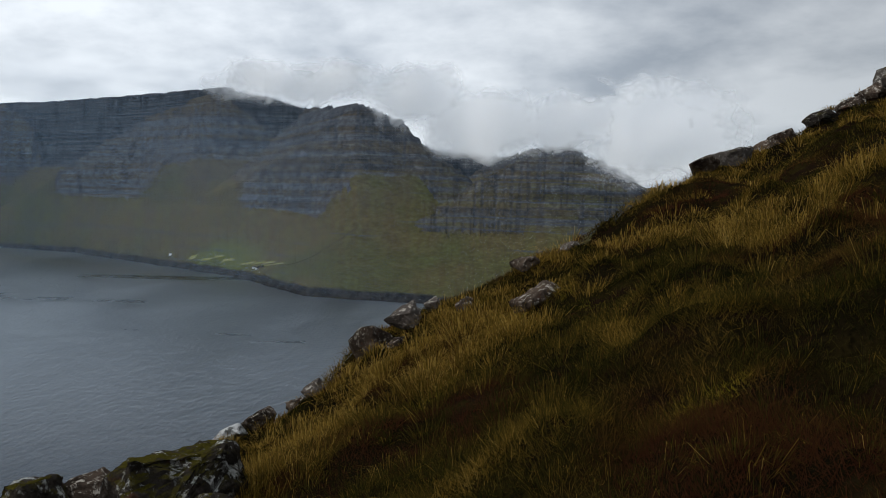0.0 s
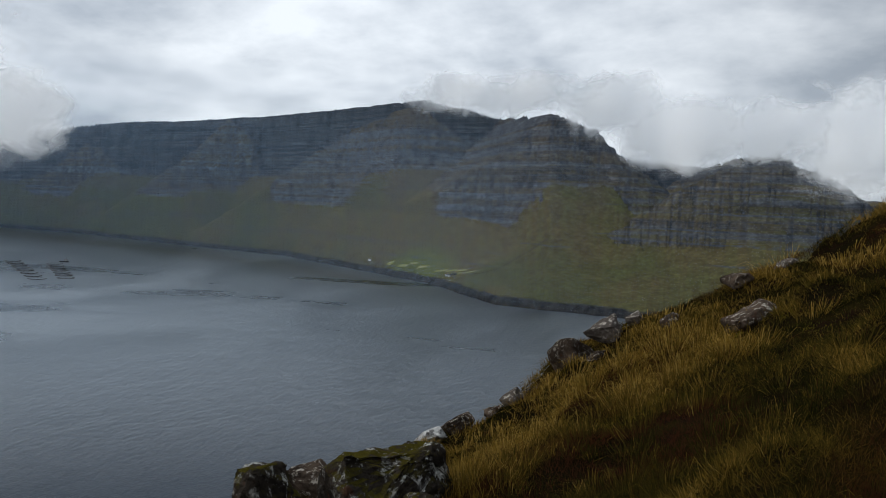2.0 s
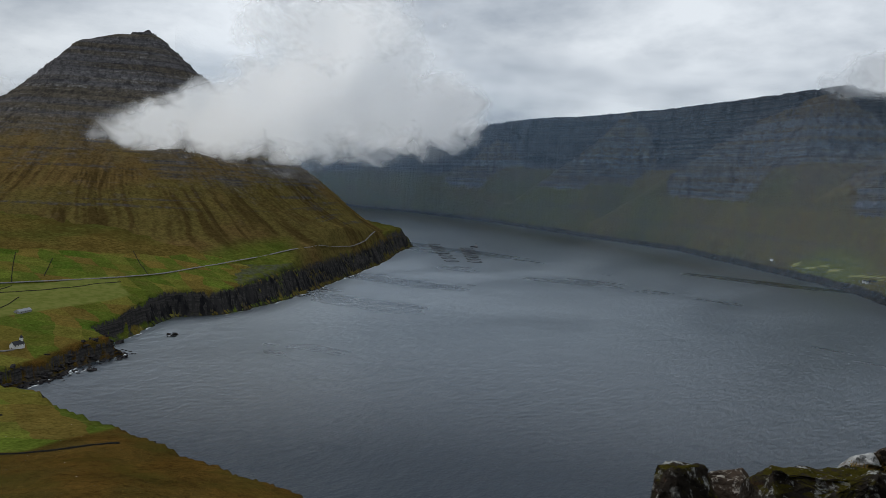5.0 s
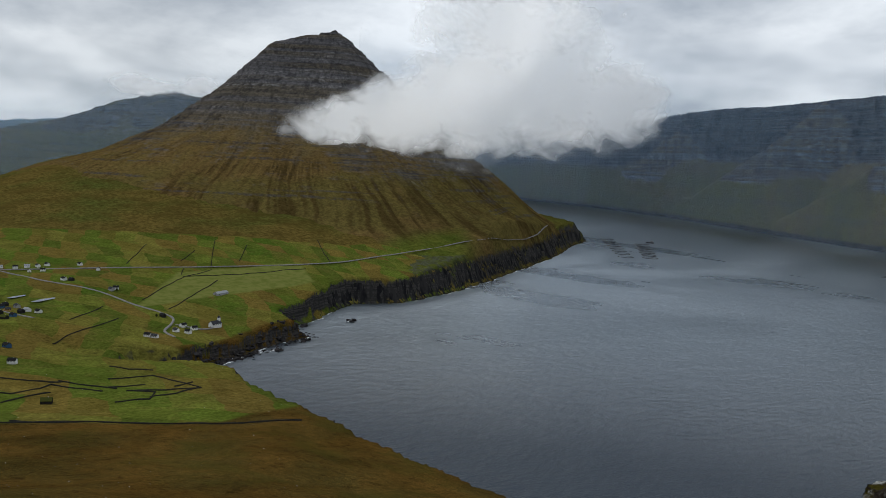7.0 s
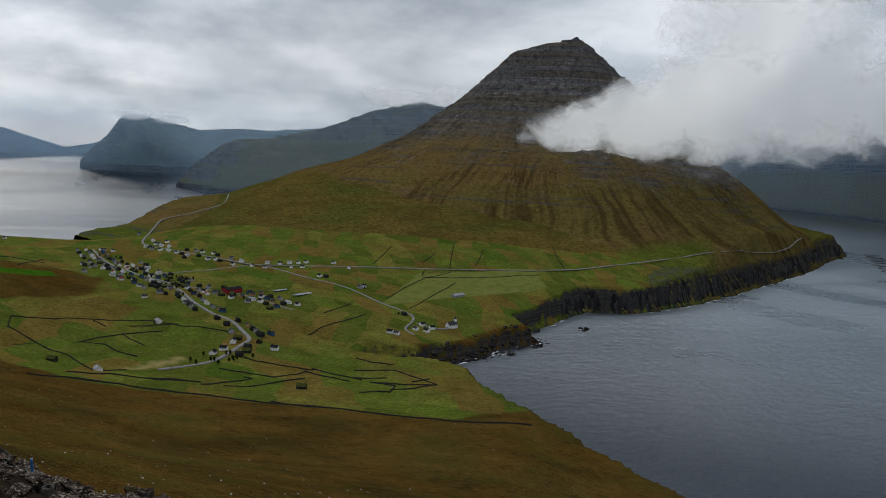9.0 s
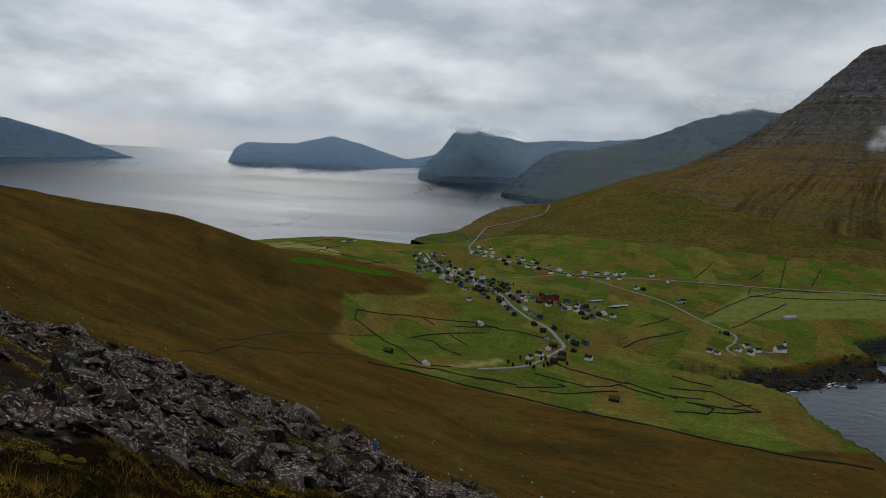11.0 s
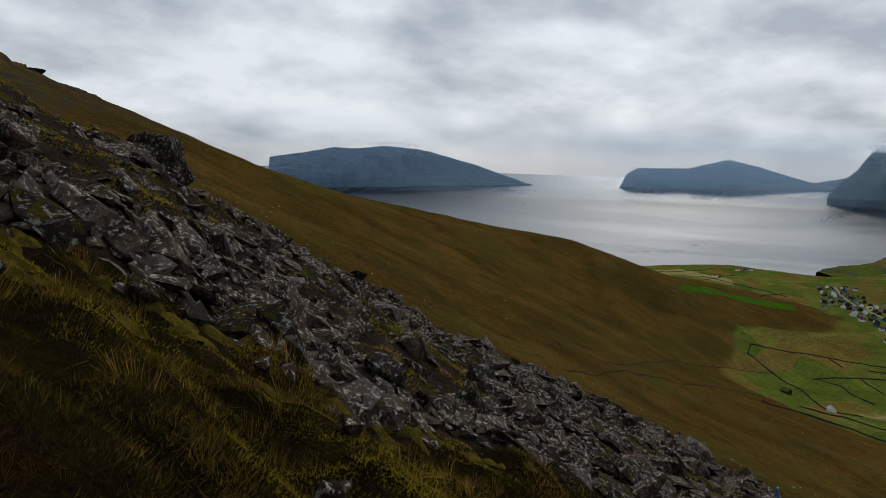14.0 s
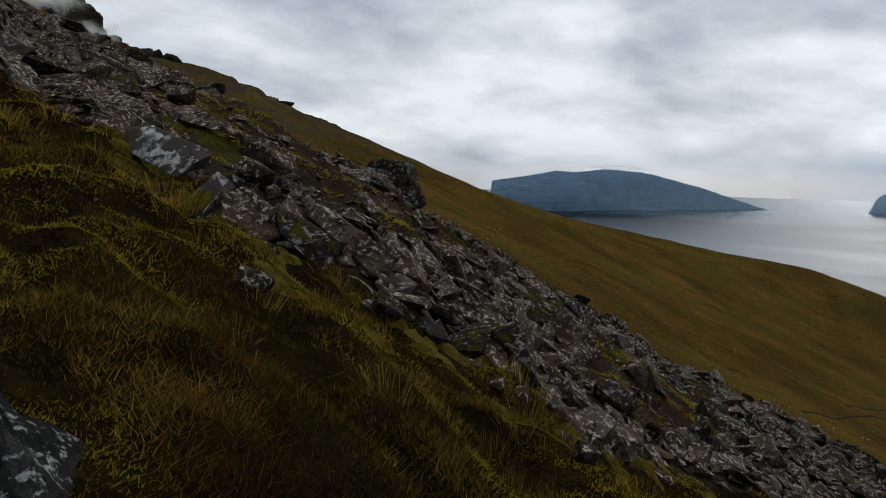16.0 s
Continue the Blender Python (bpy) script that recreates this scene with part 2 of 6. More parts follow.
def west(x, y, full=False):
    """Height of the land across the sound; in full also its cliff walls and the risers of its lava beds."""
    warp = 16 * fbm(x / 420, y / 420, 3, 31)
    bear = np.degrees(np.arctan2(-x, y))
    small = 5 * fbm(x / 70, y / 70, 3, 33)
    chute = np.abs(fbm(bear / 0.42, np.hypot(x, y) / 900, 4, 34, 0.6))
    z, wall, rock = np.full(np.shape(x), -1e3), np.zeros(np.shape(x)), np.zeros(np.shape(x))
    inl = inside(SHORE_WEST, x, y)
    reach = np.hypot(x, y)
    level = np.interp(reach, [2600, 2800, 3200, 4300, 6000], [165, 170, 232, 258, 300])
    # grass slopes of the shore, under the lowest bed of rock
    cap = 22 + np.interp(reach, [2500, 2900, 3400, 4200, 7000], [0.5, 0.6, 0.9, 1.0, 1.6]) * np.clip(inl - 17, 0, None)
    lift = np.clip(cap - level, 0, None)
    spur_cap = np.minimum(cap, level) + 2.4 * lift + 0.006 * lift ** 2 + 6 * fbm(x / 150, y / 150, 3, 46)
    main_cap = np.minimum(cap, 150) + 3.4 * np.clip(inl - np.interp(reach, [4500, 7000], [300, 110]), 0, None)
    broad = 30 + 0.012 * np.clip(reach - 4500, 0, None)
    for i, (line, steep, brink) in enumerate(RIDGES_WEST):
        for (ax, ay, az_), (bx, by, bz) in zip(line, line[1:]):
            vx, vy = bx - ax, by - ay
            t = np.clip(((x - ax) * vx + (y - ay) * vy) / (vx * vx + vy * vy), 0, 1)
            d = np.hypot(x - ax - t * vx, y - ay - t * vy)
            dd = d + (warp + small) * sstep(20, 250, d)
            dd = np.clip(dd - (broad if i < 2 else 6), 0, None)
            low = 0.72 if i < 2 else 0.66
            zz = az_ + (bz - az_) * t - steep * np.minimum(dd, brink) - low * np.clip(dd - brink, 0, None)
            zz = np.minimum(zz, main_cap if i < 2 else spur_cap)
            w = sstep(brink * 1.2, brink * 0.9, dd) * (1.0 if i < 2 else 0.25 if steep > 0.9 else 0)
            wall = np.where(zz > z, w, wall)
            rock = np.where(zz > z, w if i < 2 else np.maximum(sstep(470, 390, dd + 4 * small), sstep(430, 480, zz)), rock)
            z = np.maximum(z, zz)
    apron = 26 + 0.20 * inl + 0.00010 * inl ** 2 * (inl > 0)
    apron = np.minimum(np.minimum(apron, 200 + 0.06 * inl), cap) + 14 * fbm(x / 190, y / 190, 5, 40) * sstep(60, 300, inl)
    h = 40.0
    foot = level + 9 * fbm(x / 260, y / 260, 3, 45) + 34 * (0.22 - chute)
    wall = wall * sstep(-10, 20, z - apron)
    rock = rock * sstep(foot, foot + 10, z) * sstep(-6, 10, z - apron)
    z = np.maximum(z, apron) + h * 0.25 * np.exp(-np.abs(z - apron) / h)
    k = rock
    z = z + k * (2.5 * fbm(x / 110, y / 110, 4, 39) - 6 * sstep(0.16, 0.0, chute))
    z = z - (1 - k) * 2 * sstep(0.14, 0.0, chute) * sstep(90, 180, z)
    big, rise_a = strata(z, x, y, 44, 36, 0.7, True)
    z = z * (1 - k) + big * k
    small, rise_b = strata(z, x, y, 15, 44, 0.6, True)
    z = z * (1 - k) + small * k
    z = z + 1.0 * fbm(x / 45, y / 45, 4, 37)
    d = inl + 14 * fbm(x / 80, y / 80, 4, 38)
    z = np.minimum(z, np.where(d < 0, d * 0.8, d * 1.3))
    return (z, wall, k * np.maximum(rise_a, 0.6 * rise_b), rock, chute) if full else z


def isle(keys, steep=1.0, seed=50, cols=500, rows=44):
    """Far land from (bearing, distance of its shore, rise of its skyline in degrees, breadth): points of a grid."""
    k = np.array(sorted(keys), float)
    az = np.linspace(k[0, 0], k[-1, 0], cols)
    r0, el, wide = (np.interp(az, k[:, 0], k[:, c]) for c in (1, 2, 3))
    el = el + 0.035 * fbm(az / 0.6, az * 0 + seed, 4, seed)
    top = np.maximum(SEA_EYE + (r0 + 0.8 * wide) * np.tan(np.radians(el)), 0)
    s = np.r_[np.linspace(0, 1, rows - 6), 1.1, 1.3, 1.6, 2.0, 2.6, 3.2]
    a, ss = np.meshgrid(np.radians(az), s, indexing="ij")
    t, r, w = top[:, None], r0[:, None], wide[:, None]
    r = r + w * ss
    x, y = -r * np.sin(a), r * np.cos(a)
    h = np.clip(ss + 0.13 * fbm(x / 260, y / 260, 4, seed) * sstep(0, 0.2, ss) * sstep(1.1, 0.8, ss), 0, 1)
    z = t * (1 - (1 - h) ** (1.0 + steep)) * np.where(ss > 1, 1 - 0.4 * (ss - 1), 1)
    z = np.where(ss < 0.95, strata(z, x, y, 46, seed, 0.6) * sstep(0, 0.1, ss), z)
    return np.stack([x, y, np.where(ss == 0, -8, z)], -1)


ISLES = {
    "east_cliff_island": ([(131.35, 7600, -1.6, 700), (131.22, 7600, 0.16, 1500), (129, 7600, 0.55, 1500), (127.1, 7600, 0.93, 1500), (125, 7900, 0.97, 1600), (123.5, 8200, 1.2, 1600),
                           (121.8, 8600, 1.12, 1600), (120.2, 9000, 0.9, 1600), (117, 9900, 0.06, 1400), (114.5, 11000, -0.75, 900), (112.9, 11600, -1.28, 300)], 0.6),
    "east_low_island": ([(106.9, 11900, -1.2, 300), (106.45, 11900, -0.25, 1200), (105.7, 12200, 0.2, 1500), (103.8, 12500, 0.22, 1800), (102.4, 13000, 0.27, 1800), (99.9, 14000, 0.95, 1900),
                         (98, 14600, 0.5, 1800), (96, 15600, -0.1, 1500), (94.7, 16500, -0.45, 1000), (93.4, 17500, -0.2, 1000), (91.5, 17500, 0.3, 1000)], 0.5),
    "headland_east": ([(93.8, 8600, -1.3, 200), (93.5, 8500, -0.9, 500), (92.9, 8150, -0.2, 900), (92.2, 8200, 0.5, 900), (91.5, 8300, 1.55, 1000), (90.9, 8300, 2.0, 1000), (89.5, 8500, 1.8, 1100),
                       (88, 8700, 1.5, 1200), (86.4, 8800, 1.2, 1300), (85, 8800, 1.35, 1400), (83.5, 8800, 1.5, 1400), (81.6, 8800, 1.5, 1500), (78, 8800, 1.9, 1500), (74, 8800, 2, 1500)], 1.4),
    "dark_mountain": ([(87.9, 5500, -2.55, 60), (87.4, 5350, -2.0, 150), (86.8, 5250, -1.2, 350), (86.2, 5100, -0.7, 500), (85, 4850, 0.35, 700), (84, 4800, 0.75, 800), (81.6, 4700, 1.0, 1000), (78, 4600, 2.05, 1300),
                       (74.7, 4500, 3.48, 1500), (71.6, 4500, 4.31, 1500), (70.1, 4500, 4.0, 1500), (66, 4500, 4.0, 1500), (58, 4500, 2.0, 1500)], 0.5),
}

# inner edge of the scree east of the eye: bearing, distance
SCREE_EDGE = [(80, 26), (87, 17), (95, 13), (105, 10), (113.7, 8.7), (125, 7.3), (137.7, 6.7), (148.8, 7.0), (156.7, 9.5), (163, 12.6), (175, 16), (180, 20)]


def scree_at(x, y):
    """1 in the scree, 0 in the grass."""
    r, az = np.hypot(x, y), np.degrees(np.arctan2(-x, y))
    e = np.interp(az, *np.array(SCREE_EDGE).T)
    rc = brow_at(az)[1]
    n = 1.1 * fbm(x / 2.2, y / 2.2, 3, 61)
    return sstep(-0.5, 0.7, r - e + n) * (az > 78) * sstep(2.2, 1.5, r / rc)
# ==END TERRAIN==

# ---- sky and light ----
SUN_AZ, SUN_EL = 103.0, 36.0


def node(tree, kind, **sets):
    n = tree.nodes.new(kind)
    for key, value in sets.items():
        if key in n.inputs:
            n.inputs[key].default_value = value
    return n


def build_world():
    w = bpy.data.worlds.new("overcast")
    w.use_nodes = True
    t = w.node_tree
    t.nodes.clear()
    out = t.nodes.new("ShaderNodeOutputWorld")
    bg = t.nodes.new("ShaderNodeBackground")
    bg.inputs["Strength"].default_value = 0.1
    sky = t.nodes.new("ShaderNodeTexSky")
    sky.sky_type = "NISHITA"
    sky.sun_disc = False
    sky.sun_elevation, sky.sun_rotation = radians(SUN_EL), radians(-SUN_AZ)
    co = t.nodes.new("ShaderNodeTexCoord")
    sep = t.nodes.new("ShaderNodeSeparateXYZ")
    t.links.new(co.outputs["Generated"], sep.inputs[0])

    def math_(op, a, b=None, clamp=False):
        n = t.nodes.new("ShaderNodeMath")
        n.operation, n.use_clamp = op, clamp
        for i, v in enumerate((a, b)):
            if v is None:
                continue
            if isinstance(v, (int, float)):
                n.inputs[i].default_value = v
            else:
                t.links.new(v, n.inputs[i])
        return n.outputs[0]
    # cloud deck seen in perspective
    up = math_("ADD", math_("MAXIMUM", sep.outputs["Z"], 0.0), 0.30)
    px, py = math_("DIVIDE", sep.outputs["X"], up), math_("DIVIDE", sep.outputs["Y"], up)
    comb = t.nodes.new("ShaderNodeCombineXYZ")
    t.links.new(px, comb.inputs[0])
    t.links.new(py, comb.inputs[1])
    big = node(t, "ShaderNodeTexNoise", Scale=1.5, Detail=8.0, Roughness=0.52, Distortion=0.25)
    t.links.new(comb.outputs[0], big.inputs["Vector"])
    wisp = node(t, "ShaderNodeTexNoise", Scale=3.6, Detail=7.0, Roughness=0.55)
    t.links.new(comb.outputs[0], wisp.inputs["Vector"])
    cover = math_("ADD", math_("MULTIPLY", big.outputs[0], 0.66), math_("MULTIPLY", wisp.outputs[0], 0.34))
    ramp = t.nodes.new("ShaderNodeValToRGB")
    ramp.color_ramp.elements[0].position, ramp.color_ramp.elements[0].color = 0.40, (4.6, 5.2, 6.0, 1)
    ramp.color_ramp.elements[1].position, ramp.color_ramp.elements[1].color = 0.60, (9.5, 10.1, 10.75, 1)
    t.links.new(cover, ramp.inputs[0])
    # brighter round the hidden sun
    sd = Vector((-math.sin(radians(SUN_AZ)) * math.cos(radians(16)), math.cos(radians(SUN_AZ)) * math.cos(radians(16)), math.sin(radians(16))))
    dot = t.nodes.new("ShaderNodeVectorMath")
    dot.operation = "DOT_PRODUCT"
    t.links.new(co.outputs["Generated"], dot.inputs[0])
    dot.inputs[1].default_value = sd
    glow = math_("POWER", math_("MAXIMUM", dot.outputs["Value"], 0.0), 12.0)
    gain = math_("ADD", math_("MULTIPLY", glow, 0.06), 0.95)
    # the deck is thin over the sound and thick over the fell to the north and behind the mountain
    for az_, el_, tight, amount in ((-34, 10, 8, -0.46), (75, 9, 40, -0.22), (36, 12, 30, -0.06)):
        d_ = t.nodes.new("ShaderNodeVectorMath")
        d_.operation = "DOT_PRODUCT"
        t.links.new(co.outputs["Generated"], d_.inputs[0])
        d_.inputs[1].default_value = (-math.sin(radians(az_)) * math.cos(radians(el_)), math.cos(radians(az_)) * math.cos(radians(el_)), math.sin(radians(el_)))
        gain = math_("ADD", gain, math_("MULTIPLY", math_("POWER", math_("MAXIMUM", d_.outputs["Value"], 0.0), tight), amount))
    mixg = t.nodes.new("ShaderNodeMix")
    mixg.data_type, mixg.blend_type = "RGBA", "MULTIPLY"
    mixg.inputs["Factor"].default_value = 1
    t.links.new(ramp.outputs[0], mixg.inputs["A"])
    t.links.new(gain, mixg.inputs["B"])
    # pale band low over the eastern sea
    low = t.nodes.new("ShaderNodeMapRange")
    low.interpolation_type = "SMOOTHSTEP"
    t.links.new(sep.outputs["Z"], low.inputs["Value"])
    low.inputs["From Min"].default_value, low.inputs["From Max"].default_value = 0.035, 0.004
    east = math_("POWER", math_("MAXIMUM", dot.outputs["Value"], 0.0), 5.0)
    pale = t.nodes.new("ShaderNodeMix")
    pale.data_type = "RGBA"
    t.links.new(math_("MULTIPLY", math_("MULTIPLY", low.outputs[0], east), 0.75), pale.inputs["Factor"])
    t.links.new(mixg.outputs["Result"], pale.inputs["A"])
    pale.inputs["B"].default_value = (8.6, 8.0, 7.5, 1)
    mixg = pale
    mix = t.nodes.new("ShaderNodeMix")
    mix.data_type = "RGBA"
    mix.inputs["Factor"].default_value = 0.93
    t.links.new(sky.outputs[0], mix.inputs["A"])
    t.links.new(mixg.outputs["Result"], mix.inputs["B"])
    t.links.new(mix.outputs["Result"], bg.inputs["Color"])
    t.links.new(bg.outputs[0], out.inputs[0])
    scene.world = w


build_world()
sun = new("sun", bpy.data.lights.new("sun", "SUN"))
sun.data.energy, sun.data.angle, sun.data.color = 1.1, radians(12), (1, 0.95, 0.87)
sun.matrix_world = look((0, 0, 900), (math.sin(radians(SUN_AZ)) * 100, -math.cos(radians(SUN_AZ)) * 100, 900 - 100 * math.tan(radians(SUN_EL))))

# ---- materials ----
def plain(name, color, rough=0.9):
    m = bpy.data.materials.new(name)
    m.use_nodes = True
    b = m.node_tree.nodes["Principled BSDF"]
    b.inputs["Base Color"].default_value = (*color, 1)
    b.inputs["Roughness"].default_value = rough
    return m



class Tree:
    """Short hand for building a node material."""

    def __init__(self, name, rough=0.9):
        self.m = bpy.data.materials.new(name)
        self.m.use_nodes = True
        self.t = self.m.node_tree
        self.b = self.t.nodes["Principled BSDF"]
        self.b.inputs["Roughness"].default_value = rough
        self.b.inputs["Specular IOR Level"].default_value = 0.0
        self.pos = self.t.nodes.new("ShaderNodeNewGeometry").outputs["Position"]

    def link(self, a, b):
        if isinstance(a, (int, float)):
            b.default_value = a
        elif isinstance(a, tuple):
            b.default_value = (*a, 1) if len(b.default_value) == 4 and len(a) == 3 else a
        else:
            self.t.links.new(a, b)

    def noise(self, scale, detail=5.0, rough=0.55, stretch=None, dist=0.0, vec=None):
        n = node(self.t, "ShaderNodeTexNoise", Scale=scale, Detail=detail, Roughness=rough, Distortion=dist)
        v = vec or self.pos
        if stretch:
            mp = self.t.nodes.new("ShaderNodeMapping")
            mp.inputs["Scale"].default_value = stretch
            self.t.links.new(v, mp.inputs["Vector"])
            v = mp.outputs[0]
        self.t.links.new(v, n.inputs["Vector"])
        return n.outputs[0]

    def math(self, op, a, b=0.0, clamp=False):
        n = self.t.nodes.new("ShaderNodeMath")
        n.operation, n.use_clamp = op, clamp
        self.link(a, n.inputs[0])
        self.link(b, n.inputs[1])
        return n.outputs[0]

    def band(self, v, lo, hi):
        n = self.t.nodes.new("ShaderNodeMapRange")
        n.interpolation_type = "SMOOTHSTEP"
        self.link(v, n.inputs["Value"])
        n.inputs["From Min"].default_value, n.inputs["From Max"].default_value = lo, hi
        return n.outputs[0]

    def mix(self, f, a, b):
        n = self.t.nodes.new("ShaderNodeMix")
        n.data_type = "RGBA"
        self.link(f, n.inputs["Factor"])
        self.link(a, n.inputs["A"])
        self.link(b, n.inputs["B"])
        return n.outputs["Result"]

    def ramp(self, f, *stops):
        n = self.t.nodes.new("ShaderNodeValToRGB")
        e = n.color_ramp.elements
        while len(e) < len(stops):
            e.new(0.5)
        for el, (p, c) in zip(e, stops):
            el.position, el.color = p, (*c, 1)
        self.link(f, n.inputs[0])
        return n.outputs[0]

    def attr(self, name):
        n = self.t.nodes.new("ShaderNodeAttribute")
        n.attribute_name = name
        return n.outputs["Fac"]

    def steep(self):
        """1 on level ground, 0 on a wall."""
        g = self.t.nodes.new("ShaderNodeNewGeometry")
        s = self.t.nodes.new("ShaderNodeSeparateXYZ")
        self.t.links.new(g.outputs["Normal"], s.inputs[0])
        return s.outputs["Z"]

    def height(self):
        s = self.t.nodes.new("ShaderNodeSeparateXYZ")
        self.t.links.new(self.pos, s.inputs[0])
        return s.outputs["Z"]

    def bump(self, h, dist, strength=1.0):
        n = self.t.nodes.new("ShaderNodeBump")
        n.inputs["Strength"].default_value, n.inputs["Distance"].default_value = strength, dist
        self.link(h, n.inputs["Height"])
        self.t.links.new(n.outputs[0], self.b.inputs["Normal"])
        return n

    def gain(self, color, f):
        """A colour made lighter or darker by f."""
        n = self.t.nodes.new("ShaderNodeVectorMath")
        n.operation = "SCALE"
        self.link(color, n.inputs[0])
        self.link(f, n.inputs["Scale"])
        return n.outputs[0]

    def spread(self, v, lo, hi, a, b):
        """v from lo..hi mapped to a..b."""
        n = self.t.nodes.new("ShaderNodeMapRange")
        self.link(v, n.inputs["Value"])
        for k, q in (("From Min", lo), ("From Max", hi), ("To Min", a), ("To Max", b)):
            n.inputs[k].default_value = q
        return n.outputs[0]

    def done(self, color):
        self.link(color, self.b.inputs["Base Color"])
        return self.m


def land_material(name, rock_lo, rock_hi, grass_a, grass_b, rock_a, rock_b, unit):
    """Grass on the gentle parts, bare rock on the steep ones."""
    m = Tree(name)
    big, fine = m.noise(0.006 / unit, 6), m.noise(0.07 / unit, 6, 0.62)
    grass = m.mix(m.band(big, 0.35, 0.65), grass_a, grass_b)
    grass = m.mix(m.math("MULTIPLY", m.band(fine, 0.4, 0.75), 0.45), grass, tuple(c * 0.45 for c in grass_a))
    beds = m.noise(0.035 / unit, 4, 0.6, (0.12, 0.12, 5.0))
    streak = m.noise(0.055 / unit, 6, 0.65, (1.0, 1.0, 0.10))
    rock = m.mix(m.band(beds, 0.38, 0.62), rock_a, rock_b)
    rock = m.mix(m.math("MULTIPLY", m.band(streak, 0.46, 0.64), 0.75), rock, tuple(c * 0.4 for c in rock_a))
    edge = m.math("ADD", m.steep(), m.math("MULTIPLY", m.math("SUBTRACT", m.noise(0.03 / unit, 5), 0.5), 0.35))
    f = m.math("SUBTRACT", 1.0, m.band(edge, rock_lo, rock_hi))
    m.bump(m.math("ADD", m.noise(0.15 / unit, 6, 0.65), m.math("MULTIPLY", beds, 1.5)), 5 * unit, 0.8)
    return m, grass, rock, f


def fell_material(name, grass_a, grass_b, talus, ledge, pale, line, unit, ledges=1.0, wander=1.0, grit=1.0, sheer=0.58):
    """Mountain side: grass below, talus above, level ledges of lava with dark faces and pale lips, gullies down the slope."""
    m = Tree(name)
    alt, bed = m.attr("alt"), m.attr("bed")
    sx = m.t.nodes.new("ShaderNodeSeparateXYZ")
    m.t.links.new(m.pos, sx.inputs[0])
    cv = m.t.nodes.new("ShaderNodeCombineXYZ")
    m.t.links.new(sx.outputs[0], cv.inputs[0])
    m.t.links.new(sx.outputs[1], cv.inputs[1])
    m.link(alt, cv.inputs[2])
    v = cv.outputs[0]
    broad, mid, fine = m.noise(0.0022 / unit, 6, 0.6, vec=v), m.noise(0.012 / unit, 6, 0.65, vec=v), m.noise(0.11 / unit, 6, 0.72, vec=v)
    grass = m.mix(m.band(broad, 0.4, 0.6), grass_a, grass_b)
    grass = m.mix(m.math("MULTIPLY", m.band(mid, 0.42, 0.66), 0.55), grass, tuple(0.5 * c for c in grass_a))
    gully = m.attr("streak")
    talus_c = m.mix(m.band(mid, 0.4, 0.65), talus, tuple(0.62 * c for c in talus))
    h = m.math("ADD", alt, m.math("MULTIPLY", m.math("SUBTRACT", broad, 0.5), 420.0 * wander))
    h = m.math("ADD", h, m.math("MULTIPLY", m.math("SUBTRACT", mid, 0.5), 220.0 * wander))
    stony = m.attr("rock")
    body = m.mix(m.math("MULTIPLY", m.band(h, line[0], line[1]), stony), grass, talus_c)
    body = m.mix(m.math("MULTIPLY", m.band(gully, 0.66, 0.90), 0.5), body, tuple(0.33 * c for c in talus))
    body = m.mix(m.math("MULTIPLY", m.band(gully, 0.38, 0.16), 0.35), body, tuple(0.8 * c for c in grass_b))
    # beds of lava
    thin = m.noise(1.0, 3, 0.8, (0.0016 / unit, 0.0016 / unit, 0.095 / unit), vec=v)
    come = m.band(m.noise(0.0042 / unit, 5, 0.6, vec=v), 0.36, 0.52)
    streak = m.noise(0.05 / unit, 5, 0.65, (1.0, 1.0, 0.07), vec=v)
    face = m.mix(m.band(streak, 0.44, 0.6), ledge, tuple(0.35 * c for c in ledge))
    steep = m.math("SUBTRACT", 1.0, m.band(m.math("ADD", m.steep(), m.math("MULTIPLY", m.math("SUBTRACT", mid, 0.5), 0.25)), sheer, sheer + 0.18))
    high = m.math("MULTIPLY", m.band(h, line[0] - 60, line[1] - 60), stony)
    strong = m.math("MULTIPLY", m.band(bed, 0.25, 0.6), come)
    weak = m.math("MULTIPLY", m.band(thin, 0.55, 0.66), 0.55)
    lips = m.math("MULTIPLY", m.math("MULTIPLY", m.band(thin, 0.45, 0.37), m.band(fine, 0.42, 0.56)), 0.5)
    f = m.math("MULTIPLY", m.math("MULTIPLY", m.math("MAXIMUM", m.math("MAXIMUM", strong, weak), m.math("MULTIPLY", steep, 0.85)), high), ledges)
    body = m.mix(m.math("MULTIPLY", lips, high), body, pale)
    body = m.mix(f, body, face)
    wall = m.mix(m.math("MULTIPLY", m.band(thin, 0.52, 0.42), 0.9), face, tuple(k * c for k, c in zip((1.7, 1.8, 2.0), ledge)))
    body = m.mix(m.math("MULTIPLY", m.attr("wall"), 0.9), body, m.gain(wall, 0.95))
    body = m.gain(body, m.spread(fine, 0.36, 0.64, 1 - 0.55 * grit, 1 + 0.5 * grit))
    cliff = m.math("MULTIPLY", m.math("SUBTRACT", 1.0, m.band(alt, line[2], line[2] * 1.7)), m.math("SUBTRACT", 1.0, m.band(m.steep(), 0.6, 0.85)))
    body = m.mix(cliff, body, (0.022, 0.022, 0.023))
    m.bump(m.math("ADD", m.math("ADD", fine, m.math("MULTIPLY", thin, 2.0)), m.math("MULTIPLY", gully, -1.5)), 6 * unit, 0.9)
    return m, body


